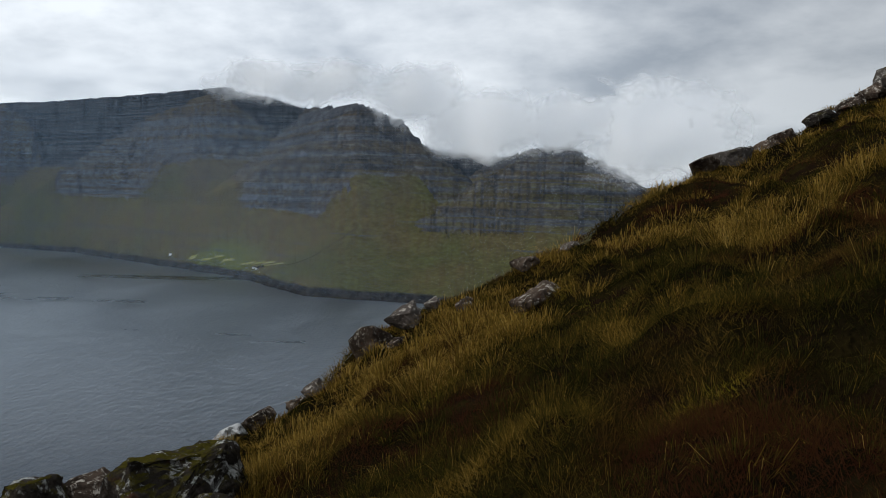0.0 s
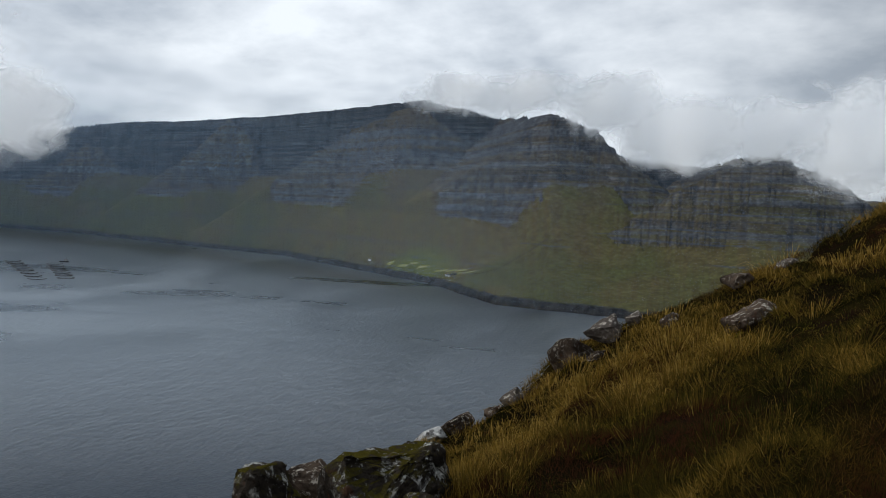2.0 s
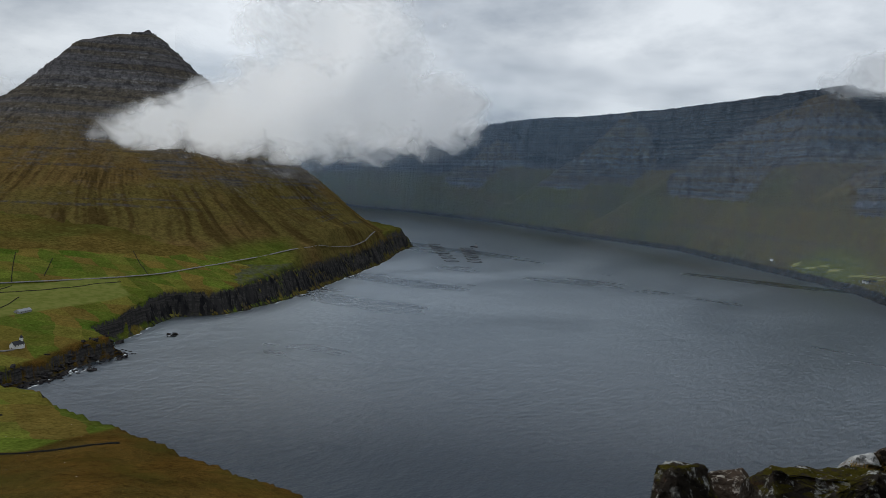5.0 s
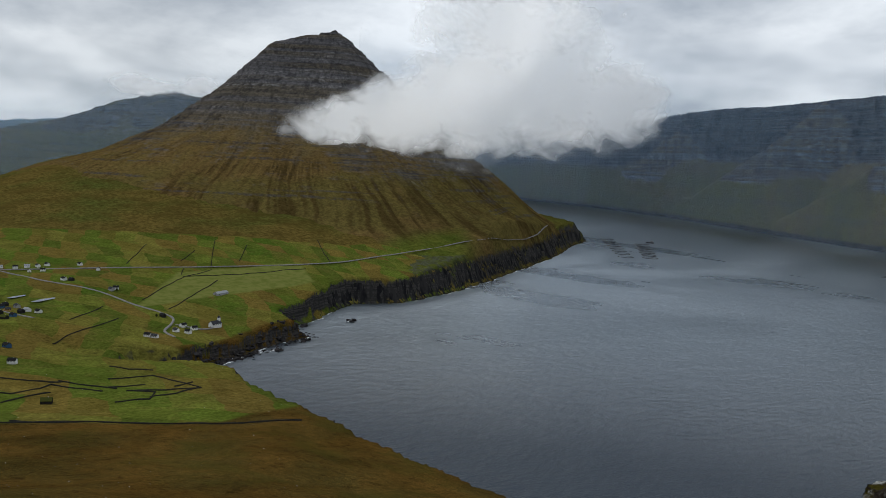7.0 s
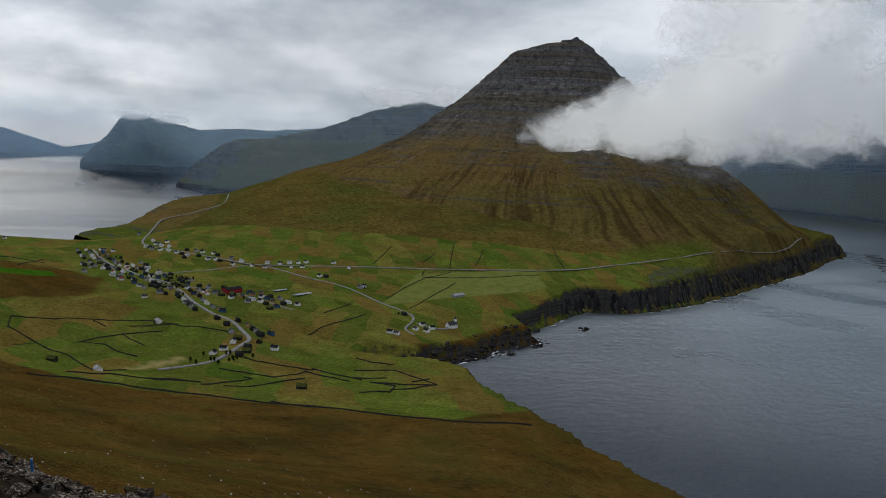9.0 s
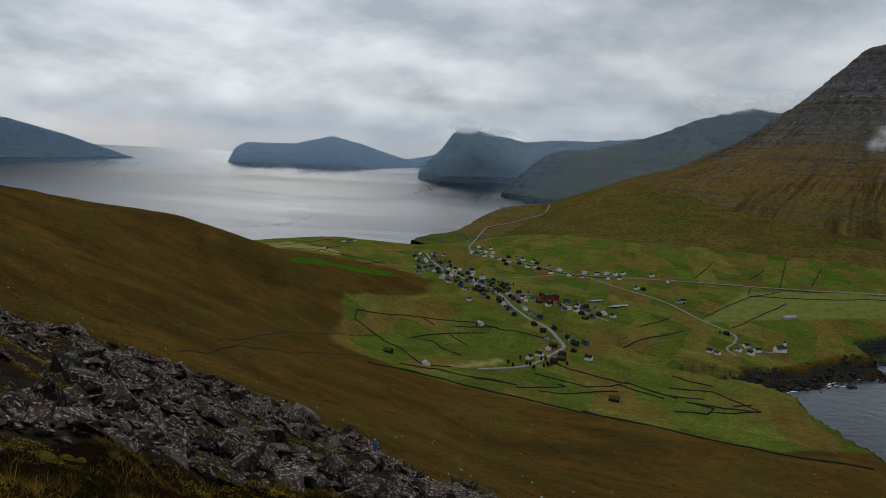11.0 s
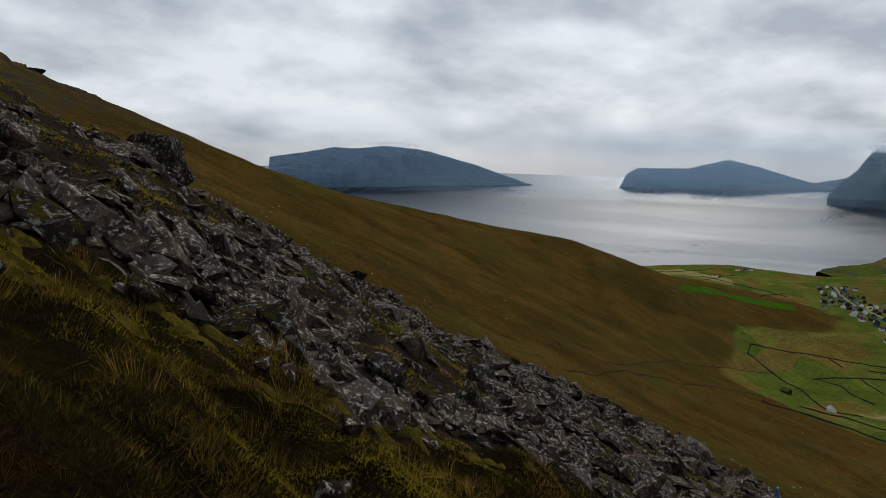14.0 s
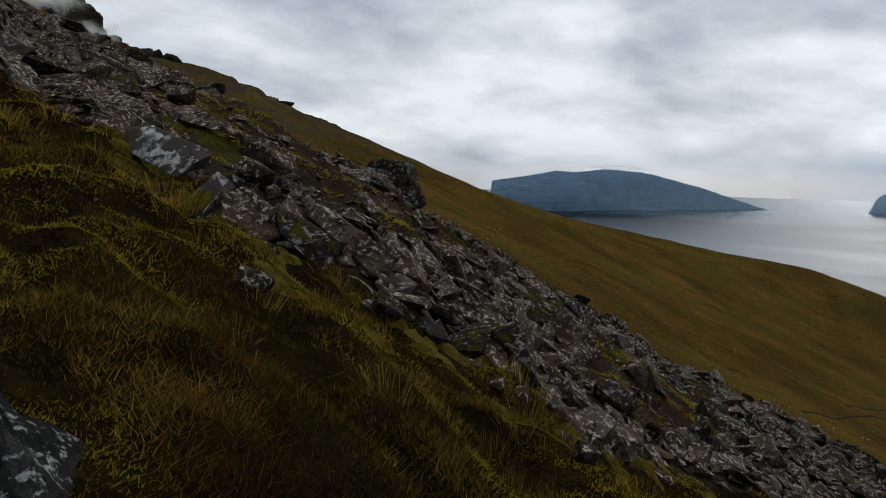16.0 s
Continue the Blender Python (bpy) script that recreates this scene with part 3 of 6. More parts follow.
def slope_material(name, grass_a, grass_b, bench, stone, dark, pale, cliff, unit, patchy=1.0, pasture=((0.05, 0.08, 0.01), (0.08, 0.10, 0.015)), shelf_top=(330, 520)):
    """A basalt mountain's side: grass with gullies, level beds of lava with dark faces and pale lips, a sheer wall, a sea cliff."""
    m = Tree(name)
    alt, rill, rock, bed = m.attr("alt"), m.attr("rill"), m.attr("rock"), m.attr("bed")
    sx = m.t.nodes.new("ShaderNodeSeparateXYZ")
    m.t.links.new(m.pos, sx.inputs[0])
    cv = m.t.nodes.new("ShaderNodeCombineXYZ")
    m.t.links.new(sx.outputs[0], cv.inputs[0])
    m.t.links.new(sx.outputs[1], cv.inputs[1])
    m.link(m.math("ADD", alt, m.math("MULTIPLY", m.math("SUBTRACT", m.noise(0.004 / unit, 3), 0.5), 16.0)), cv.inputs[2])
    v = cv.outputs[0]
    broad, mid = m.noise(0.0022 / unit, 5, 0.6, vec=v), m.noise(0.014 / unit, 6, 0.65, vec=v)
    grain, speck = m.noise(0.13 / unit, 4, 0.7, vec=v), m.noise(0.05 / unit, 5, 0.7, vec=v)
    grass = m.mix(m.band(broad, 0.42, 0.58), grass_a, grass_b)
    grass = m.mix(m.math("MULTIPLY", m.band(mid, 0.45, 0.68), 0.5 * patchy), grass, tuple(0.62 * c for c in grass_a))
    # gullies darker, ribs lighter: their shading is painted into the grass
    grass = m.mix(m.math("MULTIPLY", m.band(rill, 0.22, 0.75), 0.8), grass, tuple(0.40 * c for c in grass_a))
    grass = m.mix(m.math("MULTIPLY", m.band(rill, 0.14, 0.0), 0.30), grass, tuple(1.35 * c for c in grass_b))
    grass = m.mix(m.math("MULTIPLY", m.attr("green"), 0.75), grass, m.mix(m.band(mid, 0.4, 0.6), *pasture))
    # scars of bare scree
    scar = m.math("MULTIPLY", m.band(m.noise(0.02 / unit, 5, 0.7, vec=v), 0.58, 0.68), m.band(alt, 90, 240))
    grass = m.mix(m.math("MULTIPLY", scar, 0.5), grass, bench)
    grass = m.mix(m.math("MULTIPLY", m.band(m.math("ADD", alt, m.math("MULTIPLY", m.math("SUBTRACT", mid, 0.5), 260.0)), 240, 440), 0.62), grass, bench)
    ledge = m.noise(1.0, 2, 0.6, (0.0016 / unit, 0.0016 / unit, 0.07), vec=v)
    grass = m.mix(m.math("MULTIPLY", m.math("MULTIPLY", m.band(ledge, 0.60, 0.66), m.band(speck, 0.40, 0.55)), 0.6), grass, tuple(1.4 * c for c in dark))
    # beds of lava
    thick = m.noise(1.0, 2, 0.6, (0.0007 / unit, 0.0007 / unit, 0.035), vec=v)
    thin = m.noise(1.0, 3, 0.75, (0.0012 / unit, 0.0012 / unit, 0.12), vec=v)
    flute = m.noise(0.045 / unit, 5, 0.7, (1.0, 1.0, 0.10), vec=v)
    beds = m.mix(m.band(thick, 0.42, 0.58), bench, stone)
    beds = m.mix(m.math("MULTIPLY", m.band(thin, 0.50, 0.66), m.spread(mid, 0.35, 0.65, 0.1, 0.8)), beds, dark)
    beds = m.mix(m.math("MULTIPLY", m.math("MULTIPLY", m.band(thin, 0.46, 0.38), m.band(speck, 0.45, 0.58)), 0.7), beds, pale)
    beds = m.mix(m.math("MULTIPLY", m.band(bed, 0.35, 0.75), m.spread(speck, 0.4, 0.6, 0.1, 0.55)), beds, dark)
    beds = m.mix(m.math("MULTIPLY", m.band(flute, 0.5, 0.62), 0.5), beds, tuple(0.6 * c for c in dark))
    # shade of the gullies painted over the beds as well
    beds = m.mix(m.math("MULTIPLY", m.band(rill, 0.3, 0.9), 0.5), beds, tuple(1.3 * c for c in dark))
    shelf = m.math("MULTIPLY", m.band(m.math("ADD", m.steep(), m.math("MULTIPLY", m.math("SUBTRACT", mid, 0.5), 0.5)), 0.64, 0.84), m.band(thin, 0.62, 0.45))
    beds = m.mix(m.math("MULTIPLY", m.math("MULTIPLY", shelf, m.band(alt, shelf_top[1], shelf_top[0])), 0.75), beds, grass)
    edge = m.math("ADD", m.math("ADD", rock, m.math("MULTIPLY", m.math("SUBTRACT", thin, 0.5), 0.7)), m.math("ADD", m.math("MULTIPLY", m.math("SUBTRACT", speck, 0.5), 1.2), m.math("MULTIPLY", rill, 0.22)))
    body = m.mix(m.math("MULTIPLY", m.band(edge, 0.25, 0.75), m.band(rock, 0.02, 0.2)), grass, beds)
    wall = m.mix(m.math("MULTIPLY", m.band(thin, 0.54, 0.42), 0.8), dark, stone)
    wall = m.mix(m.math("MULTIPLY", m.band(flute, 0.48, 0.60), 0.6), wall, tuple(0.5 * c for c in dark))
    body = m.mix(m.math("MULTIPLY", m.attr("wall"), 0.9), body, wall)
    body = m.gain(body, m.spread(grain, 0.36, 0.64, 0.74, 1.28))
    body = m.gain(body, m.spread(speck, 0.36, 0.64, 0.82, 1.18))
    sheer = m.math("MULTIPLY", m.band(m.math("ADD", alt, m.math("MULTIPLY", m.math("SUBTRACT", mid, 0.5), cliff)), cliff * 1.5, cliff), m.band(m.steep(), 0.90, 0.70))
    body = m.mix(sheer, body, m.mix(m.band(flute, 0.4, 0.62), (0.034, 0.032, 0.031), (0.012, 0.012, 0.013)))
    m.bump(m.math("ADD", m.math("ADD", m.math("MULTIPLY", grain, 0.6), m.math("MULTIPLY", thin, m.math("ADD", m.math("MULTIPLY", rock, 2.0), 0.2))), m.math("MULTIPLY", rill, -0.8)), 5 * unit, 0.8)
    return m, body


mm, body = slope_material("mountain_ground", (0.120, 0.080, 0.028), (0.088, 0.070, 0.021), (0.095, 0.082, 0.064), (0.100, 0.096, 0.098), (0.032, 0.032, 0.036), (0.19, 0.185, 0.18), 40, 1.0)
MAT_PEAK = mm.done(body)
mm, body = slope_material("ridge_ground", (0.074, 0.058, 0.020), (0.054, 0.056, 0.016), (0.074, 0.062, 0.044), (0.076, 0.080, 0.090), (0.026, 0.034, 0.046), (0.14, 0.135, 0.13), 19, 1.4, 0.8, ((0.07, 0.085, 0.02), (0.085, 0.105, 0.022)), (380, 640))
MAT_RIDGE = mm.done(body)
# blue of the distant haze is mixed into all these ground colours
mm, body = fell_material("hazed_island_ground", (0.080, 0.150, 0.190), (0.066, 0.130, 0.180), (0.068, 0.138, 0.215), (0.046, 0.100, 0.17), (0.10, 0.175, 0.24), (60, 200, 10), 3.0, 0.7, 1.0, 0.3)
MAT_HAZED_ISLE = mm.done(body)
# palette lightened to carry the haze before this mountain
mm, body = slope_material("hazed_mountain_ground", (0.088, 0.080, 0.044), (0.068, 0.080, 0.044), (0.085, 0.085, 0.075), (0.075, 0.084, 0.092), (0.024, 0.030, 0.038), (0.13, 0.135, 0.135), 26, 1.6, 1.0, ((0, 0, 0), (0, 0, 0)), (300, 500))
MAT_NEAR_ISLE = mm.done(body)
# bluish palette: the headland's haze is painted into its grass and rock
mm, body = slope_material("hazed_headland_ground", (0.080, 0.110, 0.100), (0.072, 0.112, 0.108), (0.084, 0.112, 0.118), (0.080, 0.112, 0.135), (0.030, 0.055, 0.080), (0.13, 0.155, 0.165), 46, 3.0, 1.0, ((0, 0, 0), (0, 0, 0)), (300, 500))
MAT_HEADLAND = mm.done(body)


def island_material():
    """Moor, pasture, mown fields, near turf and bare soil of the home island."""
    m, grass, rock, f = land_material("moor_and_pasture", 0.58, 0.76, (0.084, 0.047, 0.012), (0.054, 0.041, 0.012), (0.06, 0.056, 0.052), (0.030, 0.029, 0.028), 0.3)
    tracks = m.math("MAXIMUM", m.band(m.noise(0.12, 3, 0.5, (1, 1, 6.0), 0.6), 0.54, 0.68), m.band(m.noise(0.30, 3, 0.6, (0.5, 0.5, 5.0), 0.5), 0.55, 0.66))
    grass = m.mix(m.math("MULTIPLY", tracks, 0.62), grass, (0.026, 0.016, 0.005))
    grass = m.mix(m.math("MULTIPLY", m.band(m.noise(0.8, 5, 0.7), 0.48, 0.66), 0.75), grass, (0.115, 0.071, 0.016))
    grass = m.gain(grass, m.spread(m.noise(1.6, 6, 0.75), 0.35, 0.65, 0.42, 1.6))
    grass = m.gain(grass, m.spread(m.noise(0.014, 4, 0.6, dist=0.5), 0.35, 0.65, 0.74, 1.28))
    grass = m.mix(m.math("MULTIPLY", m.band(m.noise(0.09, 6, 0.7), 0.54, 0.66), 0.4), grass, (0.022, 0.014, 0.005))
    grass = m.mix(m.math("MULTIPLY", m.band(m.noise(0.015, 5, 0.6), 0.5, 0.66), 0.4), grass, (0.055, 0.054, 0.011))
    south = m.mix(m.band(m.noise(0.0022, 6, 0.6), 0.40, 0.6), (0.104, 0.076, 0.020), (0.064, 0.072, 0.016))
    south = m.gain(south, m.spread(m.noise(0.11, 6, 0.72), 0.36, 0.64, 0.55, 1.4))
    grass = m.mix(m.attr("south"), grass, m.mix(m.math("MULTIPLY", m.band(m.noise(0.012, 6, 0.65), 0.42, 0.66), 0.55), south, (0.052, 0.038, 0.010)))
    # parcels of mown and grazed grass
    mp = m.t.nodes.new("ShaderNodeMapping")
    mp.inputs["Rotation"].default_value = (0, 0, 0.5)
    mp.inputs["Scale"].default_value = (0.013, 0.030, 0.0)
    m.t.links.new(m.pos, mp.inputs["Vector"])
    wob = m.t.nodes.new("ShaderNodeVectorMath")
    wob.operation = "MULTIPLY_ADD"
    wn = node(m.t, "ShaderNodeTexNoise", Scale=0.006, Detail=3.0)
    m.t.links.new(m.pos, wn.inputs["Vector"])
    m.t.links.new(wn.outputs["Color"], wob.inputs[0])
    wob.inputs[1].default_value = (1.2, 2.4, 0)
    m.t.links.new(mp.outputs[0], wob.inputs[2])
    cell = m.t.nodes.new("ShaderNodeVectorMath")
    cell.operation = "FLOOR"
    m.t.links.new(wob.outputs[0], cell.inputs[0])
    vo = m.t.nodes.new("ShaderNodeTexWhiteNoise")
    m.t.links.new(cell.outputs[0], vo.inputs["Vector"])
    sep = m.t.nodes.new("ShaderNodeSeparateColor")
    m.t.links.new(vo.outputs["Color"], sep.inputs[0])
    field = m.ramp(sep.outputs[0], (0.0, (0.064, 0.082, 0.014)), (0.25, (0.086, 0.116, 0.017)), (0.45, (0.138, 0.122, 0.026)), (0.62, (0.054, 0.092, 0.012)), (0.8, (0.140, 0.102, 0.024)), (1.0, (0.108, 0.080, 0.020)))
    field = m.mix(m.math("MULTIPLY", m.band(m.noise(0.030, 6, 0.70), 0.48, 0.66), 0.4), field, (0.118, 0.096, 0.026))
    field = m.mix(m.math("MULTIPLY", m.band(m.noise(0.35, 4, 0.65, (1, 0.3, 1)), 0.5, 0.75), 0.4), field, (0.03, 0.045, 0.006))
    field = m.gain(field, m.spread(m.noise(0.25, 6, 0.75), 0.35, 0.65, 0.62, 1.35))
    field = m.gain(field, m.spread(m.noise(0.030, 6, 0.7, (1, 1, 4), 0.4), 0.35, 0.65, 0.80, 1.22))
    green = m.band(m.math("ADD", m.attr("green"), m.math("MULTIPLY", m.math("SUBTRACT", m.noise(0.012, 5), 0.5), 0.5)), 0.4, 0.6)
    turf = m.mix(green, grass, field)
    hay = m.mix(m.band(m.noise(0.08, 4), 0.4, 0.65), (0.150, 0.158, 0.042), (0.110, 0.130, 0.028))
    turf = m.mix(m.attr("hay"), turf, hay)
    turf = m.mix(m.attr("straw"), turf, m.mix(m.band(m.noise(0.10, 4), 0.4, 0.65), (0.26, 0.215, 0.085), (0.18, 0.155, 0.055)))
    turf = m.mix(m.attr("lush"), turf, m.mix(m.band(m.noise(0.05, 4), 0.4, 0.6), (0.030, 0.088, 0.006), (0.042, 0.105, 0.008)))
    # near ground almost black: the shade in gaps between blades is in its colour
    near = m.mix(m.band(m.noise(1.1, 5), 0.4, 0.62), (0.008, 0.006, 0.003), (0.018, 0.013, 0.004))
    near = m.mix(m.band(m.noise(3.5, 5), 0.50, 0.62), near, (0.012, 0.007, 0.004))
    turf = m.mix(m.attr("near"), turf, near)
    soil = m.mix(m.noise(2.0, 6), (0.018, 0.013, 0.010), (0.036, 0.027, 0.021))
    soil = m.mix(m.band(m.noise(0.55, 5, 0.6), 0.54, 0.64), soil, (0.045, 0.042, 0.009))
    turf = m.mix(m.attr("soil"), turf, soil)
    f = m.math("MULTIPLY", f, m.math("SUBTRACT", 1.0, m.attr("near")))
    bluff = m.math("MULTIPLY", m.band(m.height(), 268, 296), m.band(m.noise(0.13, 5, 0.65, (0.4, 0.4, 3.0), 0.4), 0.44, 0.56))
    turf = m.mix(m.math("MULTIPLY", bluff, 0.85), turf, m.mix(m.noise(0.8, 5, 0.7), (0.016, 0.014, 0.012), (0.060, 0.052, 0.044)))
    return m.done(m.mix(f, turf, rock))


def sea_material():
    m = Tree("sea_water", 0.12)
    m.b.inputs["IOR"].default_value = 1.38
    m.b.inputs["Specular IOR Level"].default_value = 0.5
    m.b.inputs["Specular Tint"].default_value = (0.88, 0.95, 1.0, 1)
    # wind ripples on a longer swell, gathered in gusts
    ripple = m.math("ADD", m.math("MULTIPLY", m.noise(0.55, 2, 0.5, (1, 0.45, 1)), 0.22), m.math("MULTIPLY", m.noise(0.13, 4, 0.55, (1, 0.5, 1)), 1.2))
    swell = m.math("ADD", ripple, m.math("MULTIPLY", m.noise(0.03, 2, 0.5, (1, 0.5, 1)), 1.5))
    lw = m.t.nodes.new("ShaderNodeLayerWeight")
    sy = m.t.nodes.new("ShaderNodeSeparateXYZ")
    m.t.links.new(m.pos, sy.inputs[0])
    sound_side = m.band(sy.outputs["Y"], -300, 900)
    patch = m.band(m.noise(0.0028, 5, 0.6, (1.0, 0.35, 1), 0.6), 0.34, 0.66)
    slick = m.band(m.noise(0.0016, 4, 0.55, (0.35, 1.6, 1), 0.8), 0.56, 0.68)
    # bright reflections up the sound are forced by an IOR far above water's
    m.link(m.math("ADD", m.math("MULTIPLY", m.band(lw.outputs["Facing"], 0.66, 0.90), m.math("ADD", m.math("MULTIPLY", sound_side, m.math("ADD", m.math("MULTIPLY", m.band(sy.outputs["X"], -150, -1500), 3.4), 1.5)), 0.85)), 1.33), m.b.inputs["IOR"])
    bp = m.bump(swell, 2.6, 0.5)
    m.link(m.math("MULTIPLY", m.math("ADD", m.math("MULTIPLY", patch, 0.20), 0.46), m.math("ADD", m.math("MULTIPLY", sound_side, 0.6), 0.4)), bp.inputs["Strength"])
    m.link(m.math("SUBTRACT", m.math("ADD", m.math("MULTIPLY", patch, 0.06), 0.28), m.math("MULTIPLY", slick, 0.08)), m.b.inputs["Roughness"])
    m.link(m.math("ADD", m.math("MULTIPLY", sound_side, 0.2), 0.3), m.b.inputs["Specular IOR Level"])
    return m.done(m.mix(patch, (0.010, 0.018, 0.029), (0.014, 0.024, 0.037)))


MAT_HILL, MAT_SEA = island_material(), sea_material()


def grid_mesh(name, v, mask=None, mat=None, attrs=None):
    """A mesh from an (n, m, 3) array of points; mask keeps faces."""
    n, m, _ = v.shape
    i = np.arange(n * m).reshape(n, m)
    q = np.stack([i[:-1, :-1], i[1:, :-1], i[1:, 1:], i[:-1, 1:]], -1).reshape(-1, 4)
    if mask is not None:
        k = mask.ravel()
        q = q[k[q].any(1)]
    used = np.unique(q)
    back = np.zeros(n * m, np.int64)
    back[used] = np.arange(len(used))
    q, pts = back[q], v.reshape(-1, 3)[used]
    me = bpy.data.meshes.new(name)
    me.vertices.add(len(pts))
    me.vertices.foreach_set("co", pts.ravel())
    me.loops.add(q.size)
    me.loops.foreach_set("vertex_index", q.ravel().astype(np.int32))
    me.polygons.add(len(q))
    me.polygons.foreach_set("loop_start", np.arange(0, q.size, 4, dtype=np.int32))
    me.polygons.foreach_set("use_smooth", np.ones(len(q), bool))
    for key, val in (attrs or {}).items():
        a = me.attributes.new(key, "FLOAT", "POINT")
        a.data.foreach_set("value", val.ravel()[used].astype(np.float32))
    me.update()
    me.validate()
    if mat:
        me.materials.append(mat)
    return new(name, me)


def polar(az, r):
    a, rr = np.meshgrid(np.radians(az), r, indexing="ij")
    return -rr * np.sin(a), rr * np.cos(a)


# ---- the land ----
GREEN = [(-630, 115), (-672, 10), (-690, -50), (-780, -130), (-1050, -160), (-1180, -60), (-1350, -60), (-1500, -250), (-1650, -560), (-2200, -700), (-2400, -100), (-2150, 60), (-1820, 330), (-1700, 560),
         (-1560, 900), (-1640, 1300), (-1300, 1100), (-1200, 700), (-950, 330), (-820, 340), (-720, 350), (-620, 340), (-570, 235), (-600, 165)]
HAYFIELD = [(-1180, 345), (-1400, 480), (-1430, 730), (-1290, 690), (-1235, 520)]

HAY_EAST = [(-1400, -420), (-1698, -440), (-1805, -405), (-1641, -263), (-1545, -247), (-1640, -370), (-1400, -380)]
HAY_GARDEN = [(-797, -18), (-838, 12), (-853, 40), (-845, 47), (-824, 29), (-798, 1)]
LUSH = [(-1063, -238), (-1201, -201), (-1302, -114), (-1355, -128), (-1272, -222), (-1123, -243)]


def cover(x, y):
    straw = np.maximum(inside(HAY_EAST, x, y), inside(HAY_GARDEN, x, y))
    return {"straw": sstep(-3, 3, straw), "lush": sstep(-3, 3, inside(LUSH, x, y)), "south": sstep(1380, 1650, np.hypot(x, y)), "green": sstep(-45, 45, inside(GREEN, x, y)), "hay": sstep(-3, 3, inside(HAYFIELD, x, y))}


AZ_SEEN = np.arange(-34, 168, 0.2)
AZ_BACK = np.arange(168, 326.1, 2.0)
R_NEAR = np.r_[0.02, np.geomspace(0.5, 60, 115), np.geomspace(61.5, 930, 150)]
x, y = polar(np.r_[AZ_SEEN, AZ_BACK], R_NEAR)
z = coast_cut(hill(x, y), x, y, COAST)
r, az = np.hypot(x, y), np.degrees(np.arctan2(-x, y))
at = cover(x, y)
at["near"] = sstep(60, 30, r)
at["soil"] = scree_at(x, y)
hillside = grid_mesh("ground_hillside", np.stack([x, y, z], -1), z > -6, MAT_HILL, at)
tagged(hillside, "steep hillside of brown and green moor grass", "hillside", kind="structure")

x, y = polar(np.arange(36, 128, 0.12), np.r_[np.arange(922, 2300, 6.0), np.geomspace(2300, 5000, 70)])
z = coast_cut(hill(x, y), x, y, COAST)
lowland = grid_mesh("ground_lowland", far_pull(np.stack([x, y, z], -1)), z > -6, MAT_HILL, cover(x, y))
tagged(lowland, "low green isthmus of pasture with sea cliffs", "land", kind="structure")

th, d = np.meshgrid(np.radians(np.r_[np.arange(-125, 75, 0.3), np.arange(75, 235.1, 2.0)]), np.r_[0, np.arange(4, 1720, 6.0)], indexing="ij")
x, y = TOP_A[0] * .6 + TOP_B[0] * .4 + d * np.cos(th), TOP_A[1] * .6 + TOP_B[1] * .4 + d * np.sin(th)
z = coast_cut(mountain(x, y), x, y, COAST)
tha = np.degrees(np.arctan2(y - TOP_A[1], x - TOP_A[0]))
stony = stony_at(z, tha, x, y)
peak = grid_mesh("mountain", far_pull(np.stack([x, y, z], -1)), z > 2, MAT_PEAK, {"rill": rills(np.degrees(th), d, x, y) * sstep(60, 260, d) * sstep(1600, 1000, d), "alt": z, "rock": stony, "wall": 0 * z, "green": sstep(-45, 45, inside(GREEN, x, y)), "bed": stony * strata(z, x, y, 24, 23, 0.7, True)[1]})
tagged(peak, "pyramid-shaped basalt mountain, grassy foot and banded grey top", "mountain")

x, y = polar(np.arange(-34, 60, 0.1), np.r_[np.arange(2060, 3300, 9.0), np.arange(3300, 4700, 12.0), np.geomspace(4710, 11800, 130)])
z, wall, rise, rock, chute = west(x, y, True)
inf = sstep(330, 120, np.hypot((x + 800) * 0.53 - (y - 2870) * 0.85, 1.9 * ((x + 800) * 0.85 + (y - 2870) * 0.53)))
across = grid_mesh("island_ridge", far_pull(np.stack([x, y, z], -1)), z > -6, MAT_RIDGE, {"green": inf, "alt": z, "wall": wall, "bed": rise, "rock": rock, "rill": sstep(0.26, 0.0, chute) * (0.22 + 0.6 * rock)})
tagged(across, "long banded basalt ridge rising from green shore slopes", "island")

ISLE_LABELS = {"east_cliff_island": "hazy blue island with a sheer cliff end", "east_low_island": "hazy grey island with a low rounded peak",
               "headland_east": "blue-grey headland with cloud on its top", "dark_mountain": "dark mountain with a low cape at the sea"}
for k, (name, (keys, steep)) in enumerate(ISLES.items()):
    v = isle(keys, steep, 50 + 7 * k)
    ob = grid_mesh(name, far_pull(v), None, {"dark_mountain": MAT_NEAR_ISLE, "headland_east": MAT_HEADLAND}.get(name, MAT_HAZED_ISLE), {"alt": v[..., 2], "rock": (0 * v[..., 2] + 1) if "island" in name else sstep(-0.25, 0.25, fbm(v[..., 0] / 420, v[..., 1] / 420, 3, 91)) * sstep(30, 90, v[..., 2]), "bed": 0 * v[..., 2], "streak": 0.35 + 0.5 * fbm(v[..., 0] / 150, v[..., 1] / 150, 4, 42)})
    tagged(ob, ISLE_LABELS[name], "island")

# sea
a, rr = np.meshgrid(np.radians(np.arange(0, 360.1, 1.0)), np.r_[150, np.geomspace(300, 31000, 160)], indexing="ij")
v = far_pull(np.stack([-rr * np.sin(a), rr * np.cos(a), 0 * a], -1))
sea = grid_mesh("water", v, None, MAT_SEA)
tagged(sea, "dark grey-blue sea with small ripples", "sea", kind="structure")

